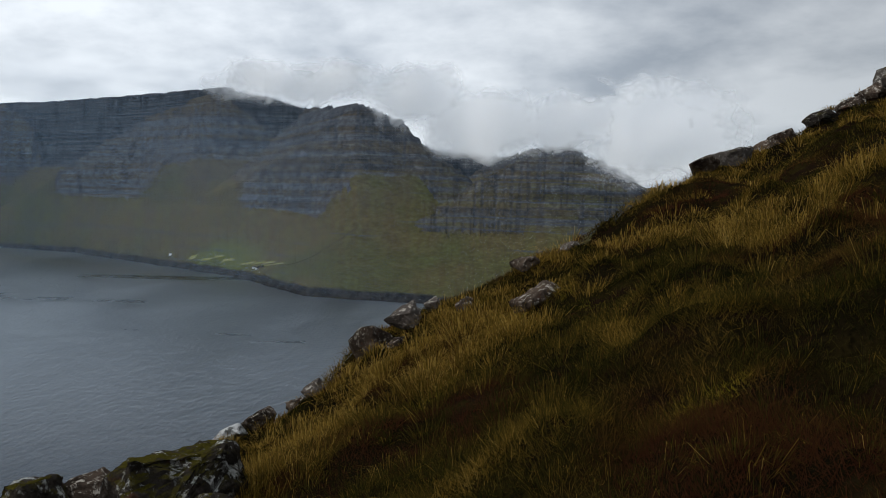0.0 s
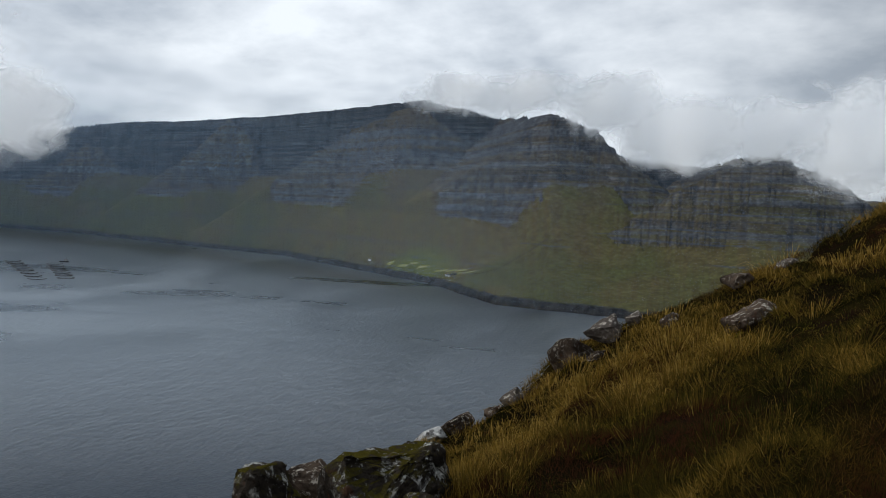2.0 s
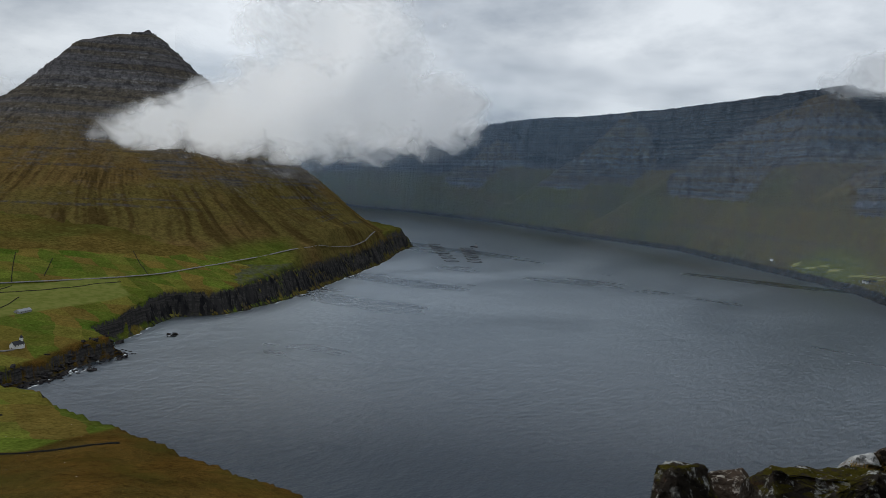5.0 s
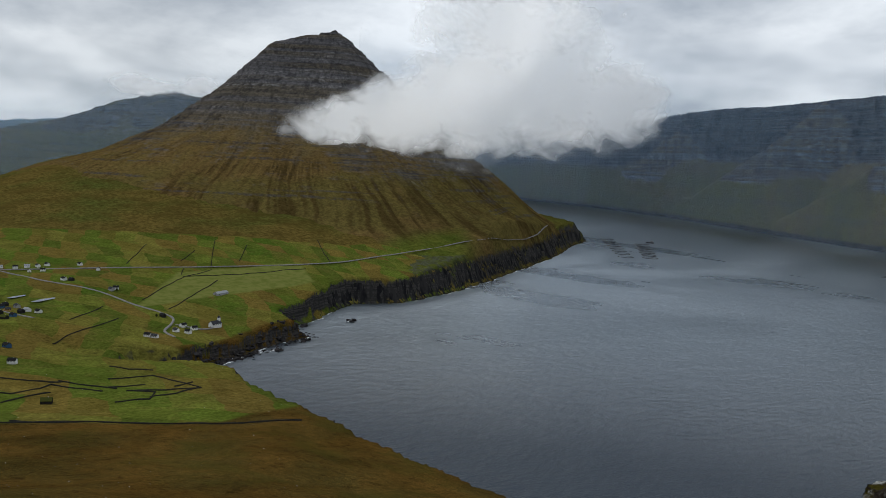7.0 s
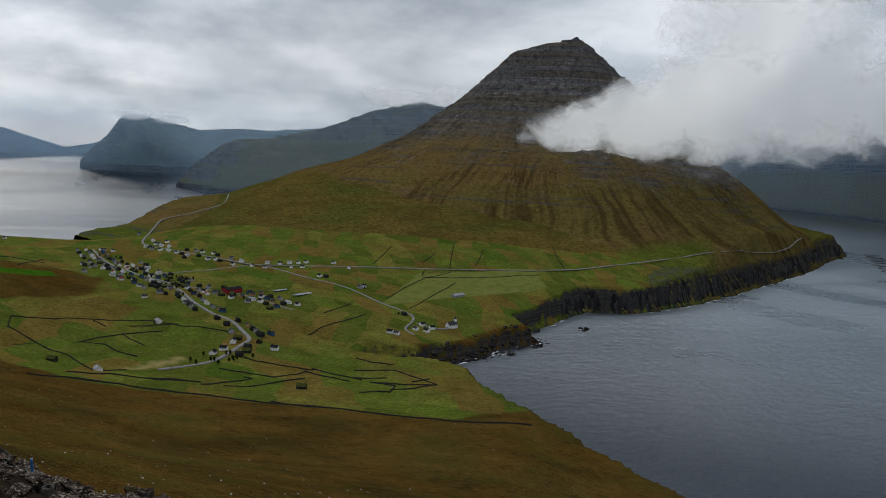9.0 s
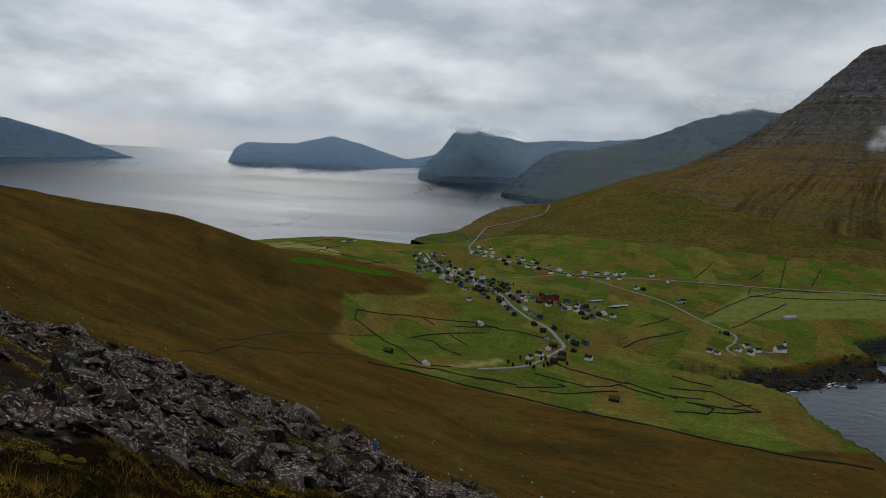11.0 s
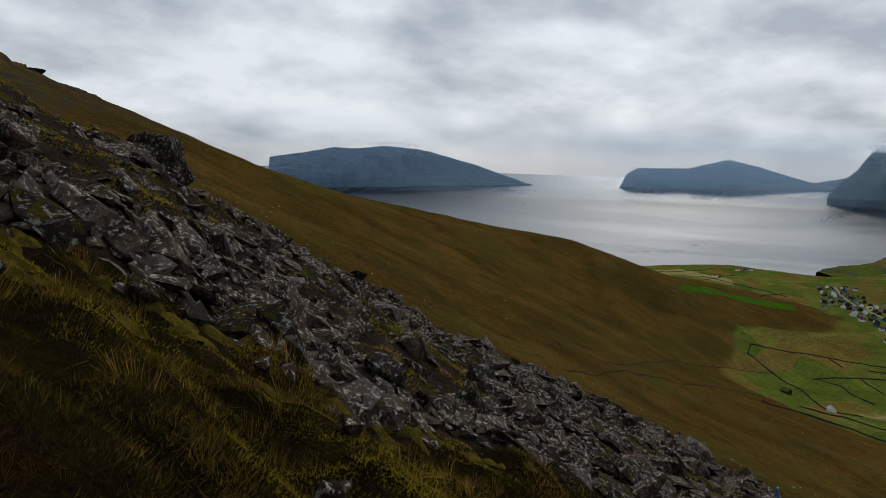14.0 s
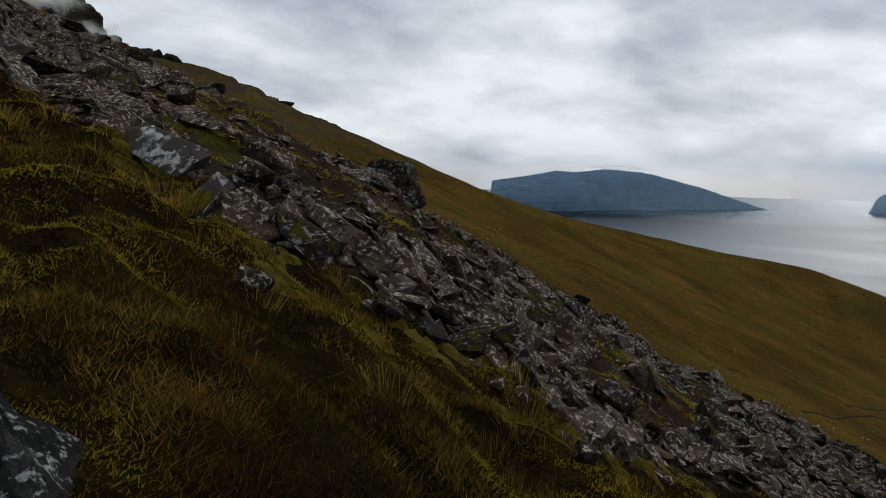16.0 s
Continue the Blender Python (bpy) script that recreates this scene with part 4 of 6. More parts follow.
# ---- the village ----
def ground_z(x, y):
    x, y = np.asarray(x, float), np.asarray(y, float)
    return np.maximum(coast_cut(hill(x, y), x, y, COAST), coast_cut(mountain(x, y), x, y, COAST))


def simple(name, a, b, scale, rough=0.85, bump=0.0):
    m = Tree(name, rough)
    co = m.t.nodes.new("ShaderNodeTexCoord").outputs["Object"]
    n = m.noise(scale, 5, 0.6, vec=co)
    if bump:
        m.bump(n, bump)
    return m.done(m.mix(m.band(n, 0.35, 0.65), a, b))


def part(name, bm, mat, parent=None, label=""):
    me = bpy.data.meshes.new(name)
    bm.to_mesh(me)
    bm.free()
    me.materials.append(mat)
    ob = new(name, me)
    if parent:
        ob.parent = parent
    if label:
        ob["label"] = label
    return ob


def box(bm, x0, y0, z0, x1, y1, z1):
    vs = [bm.verts.new(p) for p in ((x0, y0, z0), (x1, y0, z0), (x1, y1, z0), (x0, y1, z0), (x0, y0, z1), (x1, y0, z1), (x1, y1, z1), (x0, y1, z1))]
    for f in ((3, 2, 1, 0), (4, 5, 6, 7), (0, 1, 5, 4), (1, 2, 6, 5), (2, 3, 7, 6), (3, 0, 4, 7)):
        bm.faces.new([vs[i] for i in f])


MAT_ROAD = simple("asphalt_worn", (0.25, 0.24, 0.225), (0.17, 0.165, 0.16), 0.2)
MAT_WALL = simple("dry_stone", (0.035, 0.034, 0.028), (0.02, 0.02, 0.018), 0.6, 0.95)
WALLS = {"white": simple("white_paint", (0.78, 0.78, 0.76), (0.68, 0.68, 0.66), 0.5), "black": simple("tarred_boards", (0.022, 0.021, 0.02), (0.035, 0.033, 0.03), 0.5),
         "grey": simple("grey_render", (0.35, 0.35, 0.34), (0.28, 0.28, 0.28), 0.5), "red": simple("red_paint", (0.30, 0.03, 0.035), (0.24, 0.025, 0.03), 0.5),
         "blue": simple("blue_paint", (0.05, 0.11, 0.20), (0.04, 0.09, 0.16), 0.5), "ochre": simple("ochre_paint", (0.42, 0.26, 0.12), (0.36, 0.22, 0.10), 0.5)}
ROOFS = {"slate": simple("slate_roof", (0.06, 0.062, 0.068), (0.045, 0.046, 0.05), 0.7), "black": simple("black_roof", (0.02, 0.02, 0.021), (0.03, 0.03, 0.03), 0.7),
         "pale": simple("pale_sheet_roof", (0.34, 0.35, 0.36), (0.28, 0.29, 0.30), 0.7, 0.5), "turf": simple("turf_roof", (0.055, 0.07, 0.018), (0.08, 0.075, 0.02), 0.7),
         "rust": simple("red_roof", (0.20, 0.045, 0.035), (0.16, 0.04, 0.03), 0.7)}
MAT_PANE = plain("window_glass", (0.02, 0.025, 0.03), 0.1)
MAT_DOOR = plain("door_paint", (0.10, 0.06, 0.04), 0.6)


def house(name, length, depth, eaves, ridge, wall, roof, label, windows=3, steeple=False):
    """A gabled house on the origin, long side along x."""
    top = new(name)
    l, d = length / 2, depth / 2
    bm = bmesh.new()
    vs = [bm.verts.new(p) for p in ((-l, -d, -3), (l, -d, -3), (l, d, -3), (-l, d, -3), (-l, -d, eaves), (l, -d, eaves), (l, d, eaves), (-l, d, eaves), (-l, 0, ridge), (l, 0, ridge))]
    for f in ((0, 1, 5, 4), (2, 3, 7, 6), (1, 2, 6, 9, 5), (3, 0, 4, 8, 7), (3, 2, 1, 0)):
        bm.faces.new([vs[i] for i in f])
    part("wall", bm, WALLS[wall], top)
    o, t = 0.35, 0.22
    sl = (ridge - eaves) / d
    for sgn in (-1, 1):
        bm = bmesh.new()
        y0, z0 = sgn * (d + o), eaves - o * sl
        pts = [(-l - o, y0, z0), (l + o, y0, z0), (l + o, 0, ridge + 0.02), (-l - o, 0, ridge + 0.02)]
        lo = [bm.verts.new(p) for p in pts]
        hi = [bm.verts.new((p[0], p[1], p[2] + t)) for p in pts]
        bm.faces.new(lo), bm.faces.new(hi[::-1])
        for i in range(4):
            bm.faces.new((lo[i], hi[i], hi[(i + 1) % 4], lo[(i + 1) % 4]))
        bmesh.ops.recalc_face_normals(bm, faces=bm.faces)
        part("roof_slope", bm, ROOFS[roof], top)
    bm = bmesh.new()
    box(bm, l * 0.3 - 0.35, -0.35, ridge - 0.6, l * 0.3 + 0.35, 0.35, ridge + 0.8)
    if not steeple:
        part("chimney", bm, WALLS["grey"], top)
    else:
        bm.free()
        tower = bmesh.new()
        box(tower, l - 3.2, -1.6, 0, l - 0.2, 1.6, ridge + 3.2)
        tw = part("tower", tower, WALLS[wall], top)
        bm = bmesh.new()
        bmesh.ops.create_cone(bm, cap_ends=True, segments=4, radius1=2.5, radius2=0.05, depth=3.6, matrix=Matrix.Translation((l - 1.7, 0, ridge + 5.0)) @ Matrix.Rotation(radians(45), 4, "Z"))
        part("spire", bm, ROOFS[roof], tw)
    for sgn in (-1, 1):
        for k in range(windows):
            cx = -l + length * (k + 0.5) / windows
            bm = bmesh.new()
            box(bm, cx - 0.6, sgn * d - 0.04, eaves - 1.9, cx + 0.6, sgn * d + 0.04, eaves - 0.6)
            part("window", bm, MAT_PANE, top)
    bm = bmesh.new()
    box(bm, -l - 0.04, -0.5, 0, -l + 0.04, 0.5, 2.0)
    part("door", bm, MAT_DOOR, top)
    return tagged(top, label, "house", "village houses")


HOUSES = [
    house("house", 11, 8, 4.6, 7.6, "white", "black", "white house with a black gabled roof"),
    house("house", 10, 7.5, 4.4, 7.2, "white", "slate", "white house with a grey slate roof"),
    house("house", 12, 8, 4.0, 7.4, "black", "turf", "black tarred house with a turf roof"),
    house("house", 11, 8, 4.8, 7.8, "grey", "slate", "grey rendered house with a slate roof"),
    house("house", 10, 8, 4.4, 7.4, "black", "black", "black boarded house with a black roof"),
    house("house", 12, 8, 4.2, 7.0, "white", "pale", "white house with a pale sheet roof"),
    house("house", 10, 7, 4.2, 7.0, "ochre", "slate", "ochre painted house with a slate roof"),
    house("house", 10, 8, 4.4, 7.2, "blue", "black", "blue painted house with a black roof"),
    house("house", 11, 8, 4.4, 7.4, "white", "rust", "white house with a dull red roof"),
]
used_proto = set()


def put_house(kind, x, y, yaw, size=0.86):
    p = far_pull(np.array([x, y, float(ground_z(x, y))]))
    m = pose(p[0], p[1], p[2], 0, 0, yaw) @ Matrix.Diagonal((size, size, size, 1))
    ob = HOUSES[kind]
    if kind not in used_proto:
        used_proto.add(kind)
        ob.matrix_basis = m
        return ob
    made = copy_thing(ob, m)
    return made


MAIN = [(-1740, -90), (-1635, -71), (-1559, -52), (-1434, -12), (-1344, 26), (-1261, 54), (-1187, 65), (-1090, 84), (-1029, 106), (-976, 114), (-931, 118), (-900, 105), (-844, 78), (-816, 54), (-798, 17)]
UPPER = [(-2771, 269), (-2521, 229), (-2412, 134), (-2326, 49), (-1949, 9), (-1779, 8), (-1680, 70), (-1580, 140), (-1505, 190), (-1490, 235), (-1460, 373), (-1425, 550), (-1415, 793),
         (-1480, 979), (-1552, 1239), (-1590, 1345), (-1696, 1533), (-1805, 1710), (-1900, 1835), (-1990, 1945)]
CHURCH_ROAD = [(-1497, 215), (-1434, 243), (-1337, 287), (-1261, 326), (-1190, 349), (-1132, 369), (-1106, 374), (-1079, 364), (-1047, 344), (-1005, 343)]
CROSS = [(-1425, 2), (-1440, 40), (-1479, 128), (-1508, 188)]
BACK = [(-1384, 15), (-1300, 63), (-1266, 99), (-1230, 141), (-1110, 200)]
CHAPEL_LANE = [(-1079, 364), (-1050, 395), (-1055, 412)]


def smooth_line(pts, step):
    """Points along a rounded line through pts."""
    p = np.array(pts, float)
    q = np.vstack([2 * p[0] - p[1], p, 2 * p[-1] - p[-2]])
    out = []
    for i in range(1, len(q) - 2):
        n = max(2, int(np.hypot(*(q[i + 1] - q[i])) / step))
        t = np.linspace(0, 1, n, endpoint=False)[:, None]
        out.append(0.5 * (2 * q[i] + (q[i + 1] - q[i - 1]) * t + (2 * q[i - 1] - 5 * q[i] + 4 * q[i + 1] - q[i + 2]) * t ** 2 + (3 * q[i] - q[i - 1] - 3 * q[i + 1] + q[i + 2]) * t ** 3))
    return np.vstack(out + [p[-1:]])


def line_is_long(pts):
    return len(pts) > 16


def straight_line(pts, step):
    """Points along a line with plain corners."""
    p = np.array(pts, float)
    out = []
    for a, b in zip(p, p[1:]):
        n = max(2, int(np.hypot(*(b - a)) / step))
        out.append(a + (b - a) * np.linspace(0, 1, n, endpoint=False)[:, None])
    return np.vstack(out + [p[-1:]])


def ribbon(name, pts, width, lift, mat, thick=0.0, step=6.0, zf=None, drape=False):
    """A strip laid over the ground, or a low wall when it has thickness."""
    c = straight_line(pts, step) if thick else smooth_line(pts, step)
    tan = np.gradient(c, axis=0)
    tan /= np.linalg.norm(tan, axis=1, keepdims=True) + 1e-9
    nor = np.stack([-tan[:, 1], tan[:, 0]], 1)
    l, r = c + nor * width / 2, c - nor * width / 2
    zf = zf or ground_z
    zl, zr = zf(l[:, 0], l[:, 1]), zf(r[:, 0], r[:, 1])
    zm = np.maximum(np.maximum(zl, zr), zf(c[:, 0], c[:, 1]))
    if not thick:  # a graded roadway
        k = min(41, len(zm)) // 2 * 2 - 1 if line_is_long(pts) else min(9, len(zm))
        zm = np.convolve(np.pad(zm, k // 2, mode="edge"), np.ones(k) / k, mode="valid")[:len(zm)]
    zm = zm + lift
    if drape:
        rows = [np.c_[l, zl + lift - 1.5], np.c_[l, zl + lift], np.c_[c, zf(c[:, 0], c[:, 1]) + lift], np.c_[r, zr + lift], np.c_[r, zr + lift - 1.5]]
    elif thick:
        rows = [np.c_[l, np.minimum(zl, zr) - 0.4], np.c_[l + (c - l) * 0.3, zm + thick], np.c_[r + (c - r) * 0.3, zm + thick], np.c_[r, np.minimum(zl, zr) - 0.4]]
    else:
        rows = [np.c_[l, zm - 1.2], np.c_[l, zm], np.c_[r, zm], np.c_[r, zm - 1.2]]
    v = far_pull(np.stack(rows, 1))
    return grid_mesh(name, v, None, mat)


for i, (line, w) in enumerate(((MAIN, 5.0), (UPPER, 4.5), (CHURCH_ROAD, 3.2), (CROSS, 3.2), (BACK, 3.2), (CHAPEL_LANE, 3.0))):
    tagged(ribbon("road", line, w, 1.3 if line is UPPER else 0.8, MAT_ROAD), "pale worn asphalt road through green fields", "road", kind="structure")

WALL_LINES = [
    [(-670, -79), (-699, -47), (-682, 7), (-657, 66), (-631, 117), (-611, 149), (-587, 189), (-569, 217), (-554, 240), (-547, 287)],
    [(-984, -133), (-932, -129), (-853, -66), (-787, -39), (-786, -10)], [(-984, -133), (-1036, -79), (-1034, 14), (-994, 57), (-962, 104)],
    [(-847, 103), (-826, 113), (-807, 138), (-792, 156), (-788, 169)], [(-794, 73), (-778, 98), (-766, 120), (-774, 145), (-785, 156)], [(-785, 156), (-764, 170), (-738, 189)],
    [(-793, 164), (-766, 183), (-741, 202)], [(-718, 51), (-736, 79), (-757, 100), (-762, 93)], [(-718, 71), (-724, 91), (-740, 114), (-757, 150)], [(-690, -53), (-691, -15), (-674, 20), (-664, 56)]]
WALL_LINES += [
    [(-731, -57), (-749, -25), (-732, 11), (-736, 37)], [(-726, 11), (-728, 52)], [(-920, -62), (-956, -35), (-974, -18), (-988, 25)], [(-974, -18), (-917, 5)],
    [(-923, -59), (-920, -34), (-888, -22), (-868, -2)], [(-1029, -52), (-1007, -37)], [(-1011, -12), (-1012, 43)], [(-783, 205), (-774, 245)], [(-750, 197), (-744, 228)],
    [(-688, 186), (-681, 212), (-706, 225), (-726, 208)], [(-726, 206), (-710, 236), (-708, 268)], [(-692, 216), (-696, 241), (-711, 268)], [(-774, 245), (-738, 257), (-713, 267)], [(-721, 247), (-732, 268)]]
WALL_LINES += [
    [(-1221, 366), (-1364, 479), (-1406, 544)], [(-1155, 384), (-1328, 525)], [(-1482, 514), (-1555, 566)], [(-1455, 616), (-1578, 684)], [(-1482, 416), (-1624, 493)],
    [(-318, -115), (-411, -126), (-493, -126), (-540, -116), (-660, -103), (-745, -81)], [(-429, -134), (-534, -142), (-720, -155), (-841, -132), (-891, -98)]]
WALL_SHORT = [(-835, 220, -800, 252), (-647, 101, -606, 159), (-1366, 478, -1382, 720),
              (-1415, 793, -1600, 860), (-1425, 550, -1640, 640), (-1380, 480, -1425, 500), (-1180, 300, -1100, 240), (-1000, 200, -1100, 300), (-1500, -150, -1650, -330),
              (-1400, -180, -1560, -160), (-1560, -300, -1760, -280), (-1620, -420, -1900, -330)]
for line in WALL_LINES + [[(a, b), ((a + c) / 2 + 6, (b + d) / 2 - 4), (c, d)] for a, b, c, d in WALL_SHORT]:
    tagged(ribbon("stone_wall", line, *((0.7, -0.15, MAT_WALL, 0.4) if line[0][0] > -440 else (1.25, 0.0, MAT_WALL, 0.9))), "dark dry stone wall dividing grass fields", "wall", "field walls")

rng = random.Random(7)
taken = []


def along(line, gap, near, far_off, kinds, both=True, skip=0.15):
    """Houses along both sides of a street."""
    c = smooth_line(line, 1.0)
    i = 8
    while i < len(c) - 6:
        t = c[i + 3] - c[i - 3]
        yaw = math.degrees(math.atan2(t[1], t[0]))
        for sgn in ((-1, 1) if both else (1,)):
            if rng.random() < skip:
                continue
            off = rng.uniform(near, far_off)
            x = c[i][0] - sgn * off * t[1] / np.hypot(*t) + rng.uniform(-3, 3)
            y = c[i][1] + sgn * off * t[0] / np.hypot(*t) + rng.uniform(-3, 3)
            if all((x - a) ** 2 + (y - b) ** 2 > 13 ** 2 for a, b in taken):
                taken.append((x, y))
                put_house(rng.choice(kinds), x, y, yaw + rng.choice((0, 0, 90)) + rng.uniform(-8, 8))
        i += int(gap * rng.uniform(0.7, 1.3))


MIX = (0, 1, 2, 3, 4, 4, 5, 6, 8, 2, 7, 3, 3, 4, 2)
along(MAIN[:8], 12, 11, 15, MIX, skip=0.05)
along(MAIN[:7], 15, 25, 33, MIX, skip=0.25)
along(MAIN[2:6], 17, 40, 52, MIX, skip=0.4)
along(MAIN[7:11], 17, 11, 15, MIX, skip=0.35)
along(MAIN[10:13], 13, 10, 18, (0, 2, 4, 4, 7), skip=0.2)
along(BACK, 17, 10, 14, MIX)
along(BACK[2:], 16, 22, 30, MIX, skip=0.3)
along(UPPER[5:9], 15, 11, 20, (0, 0, 1, 3, 5, 4), skip=0.3)
along(UPPER[8:11], 24, 11, 18, (0, 0, 1, 5), skip=0.5)
for kind, x, y, yaw in ((4, -1114, 363, 20), (0, -1066, 375, 110), (0, -1036, 371, 30), (1, -1045, 358, 30), (0, -1052, 385, 100), (1, -1007, 319, 40), (0, -1014, 312, 50), (3, -1281, 338, 20), (0, -1286, 346, 80),
                       (0, -1378, 291, 30), (4, -1368, 300, 30), (0, -1493, 341, 20), (0, -1500, 290, 20), (1, -1497, 275, 20), (0, -877, 139, 60), (7, -955, 146, 30), (4, -944, 133, 60), (2, -721, 140, 70),
                       (3, -1389, -84, 30), (1, -1178, 5, 100), (2, -824, -77, 60), (5, -784, -35, 20), (5, -1025, 21, 30), (8, -1876, -292, 60), (3, -1890, -280, 150), (1, -1907, -270, 60), (8, -1660, -300, 60),
                       (5, -1839, 24, 20), (3, -2103, -5, 60), (0, -1793, 51, 30), (4, -1604, 77, 30)):
    taken.append((x, y))
    put_house(kind, x, y, yaw)
church = house("church", 17, 8, 5.0, 9.0, "white", "slate", "white church with a small steeple by the shore", 4, True)
tagged(church, category="church")
church.matrix_basis = pose(-1062, 418, float(ground_z(-1062, 418)), 0, 0, 115)
hall = house("hall", 30, 12, 6.5, 8.8, "red", "black", "long dark red hall with a black roof", 8)
hall.matrix_basis = pose(-1246, 130, float(ground_z(-1246, 130)), 0, 0, 125)
barn = house("barn", 26, 9, 3.0, 5.5, "grey", "pale", "long low barn with a pale roof in a field", 3)
barn.matrix_basis = pose(-1233, 493, float(ground_z(-1233, 493)), 0, 0, 118)
TRACK_A = [(-526, 2573), (-424, 2540), (-344, 2607), (-252, 2655)]
TRACK_B = [(-2172, 4122), (-1858, 3949), (-1514, 3649), (-1188, 3296)]
# the hamlet across the sound: track, mown strips, houses
MAT_TRACK = simple("worn_track", (0.05, 0.042, 0.03), (0.035, 0.03, 0.022), 0.1)
MAT_MOWN = simple("mown_grass", (0.22, 0.21, 0.075), (0.16, 0.18, 0.055), 0.05)
for line in (TRACK_A, TRACK_B):
    tagged(ribbon("track", line, 4, 1.0, MAT_TRACK, 0.0, 10.0, west), "dark track slanting across the far slope", "track", kind="structure")
for hx, hy, hl, hw in ((-949, 3045, 60, 14), (-876, 2960, 70, 14), (-824, 2940, 60, 12), (-776, 2880, 80, 16), (-677, 2770, 90, 14), (-627, 2720, 70, 14), (-583, 2675, 70, 12), (-590, 2650, 60, 9), (-540, 2610, 60, 10)):
    tagged(ribbon("mown_strip", [(hx + 8 - 0.30 * hl, hy + 8 + 0.2 * hl), (hx + 8, hy + 8), (hx + 8 + 0.30 * hl, hy + 8 - 0.2 * hl)], hw * 0.8, 1.2, MAT_MOWN, 0.0, 10.0, west, True), "pale mown strip of hay meadow", "field", "far meadows", "structure")
# houses of the hamlet across the sound
for k, (x, y, yaw) in enumerate(((-1066, 3166, 40), (-615, 2673, 30), (-605, 2662, 100), (-628, 2690, 30), (-590, 2650, 60))):
    p = far_pull(np.array([x, y, float(west(np.array(x * 1.0), np.array(y * 1.0)))]))
    copy_thing(HOUSES[(5, 0, 4, 1, 2)[k]], pose(*p, 0, 0, yaw))

# two ponds among the fields
MAT_POND = plain("pond_water", (0.05, 0.06, 0.065), 0.08)
for x, y, l, w in ((-1268, 206, 34, 9), (-1238, 236, 44, 12)):
    bm = bmesh.new()
    bmesh.ops.create_circle(bm, cap_ends=True, segments=28, radius=1)
    for v in bm.verts:
        k = 1 + 0.12 * math.sin(5 * math.atan2(v.co.y, v.co.x))
        v.co.x, v.co.y = v.co.x * l / 2 * k, v.co.y * w / 2 * k
    ob = part("pond", bm, MAT_POND)
    zz = max(float(ground_z(x + dx, y + dy)) for dx in (-9, 0, 9) for dy in (-12, 0, 12))
    ob.matrix_basis = pose(x, y, zz + 0.4, 0, 0, 128)
    tagged(ob, "shallow grey pond among the pastures", "pond", "ponds")

# fish farm: floating rings on the sound
MAT_RING = plain("black_plastic", (0.02, 0.02, 0.022), 0.5)


def fish_ring(x, y):
    top = new("fish_pen")
    for k, rad in enumerate((26.5, 24.6)):
        bm = bmesh.new()
        seg, sub = 48, 6
        vs = [[bm.verts.new(((rad + 0.75 * math.cos(b)) * math.cos(a), (rad + 0.75 * math.cos(b)) * math.sin(a), 0.3 + 0.9 * math.sin(b))) for b in (2 * math.pi * j / sub for j in range(sub))] for a in (2 * math.pi * i / seg for i in range(seg))]
        for i in range(seg):
            for j in range(sub):
                bm.faces.new((vs[i][j], vs[(i + 1) % seg][j], vs[(i + 1) % seg][(j + 1) % sub], vs[i][(j + 1) % sub]))
        part(("outer_ring", "inner_ring")[k], bm, MAT_RING, top)
    bm = bmesh.new()
    seg = 48
    for rad, zz in ((25.7, 1.9),):
        vs = [[bm.verts.new(((rad + dx) * math.cos(a), (rad + dx) * math.sin(a), zz + dz)) for dx, dz in ((-0.2, -0.2), (0.2, -0.2), (0.2, 0.2), (-0.2, 0.2))] for a in (2 * math.pi * i / seg for i in range(seg))]
        for i in range(seg):
            for j in range(4):
                bm.faces.new((vs[i][j], vs[(i + 1) % seg][j], vs[(i + 1) % seg][(j + 1) % 4], vs[i][(j + 1) % 4]))
    part("handrail", bm, MAT_RING, top)
    return tagged(top, "round black floating fish pen on the sea", "fish pen", "fish farm")


ring0 = None
for (ax, ay), (bx, by), n in (((-1801, 2138), (-2356, 2665), 8), ((-1756, 2211), (-2156, 2652), 7)):
    for i in range(n):
        p = far_pull(np.array([ax + (bx - ax) * i / (n - 1), ay + (by - ay) * i / (n - 1), 0.0]))
        m = pose(p[0], p[1], p[2], 0, 0, 0)
        if ring0 is None:
            ring0 = fish_ring(0, 0)
            ring0.matrix_basis = m
        else:
            copy_thing(ring0, m)


def barge():
    top = new("feed_barge")
    bm = bmesh.new()
    vs = [bm.verts.new(p) for p in ((-15, -4.5, 0), (12, -4.5, 0), (16, 0, 0), (12, 4.5, 0), (-15, 4.5, 0))]
    up = [bm.verts.new((v.co.x * 1.05, v.co.y * 1.08, 4)) for v in vs]
    bm.faces.new(up)
    for i in range(5):
        bm.faces.new((vs[i], vs[(i + 1) % 5], up[(i + 1) % 5], up[i]))
    part("hull", bm, plain("hull_paint", (0.02, 0.025, 0.035), 0.5), top)
    bm = bmesh.new()
    box(bm, -12, -3.2, 4, -2, 3.2, 10)
    part("cabin", bm, WALLS["grey"], top)
    bm = bmesh.new()
    box(bm, -8, -0.3, 10, -7.4, 0.3, 17)
    part("mast", bm, MAT_RING, top)
    return tagged(top, "dark work boat moored at the fish farm", "boat")


p = far_pull(np.array([-2190.0, 2745.0, 0.0]))
barge().matrix_basis = pose(*p, 0, 0, 200)

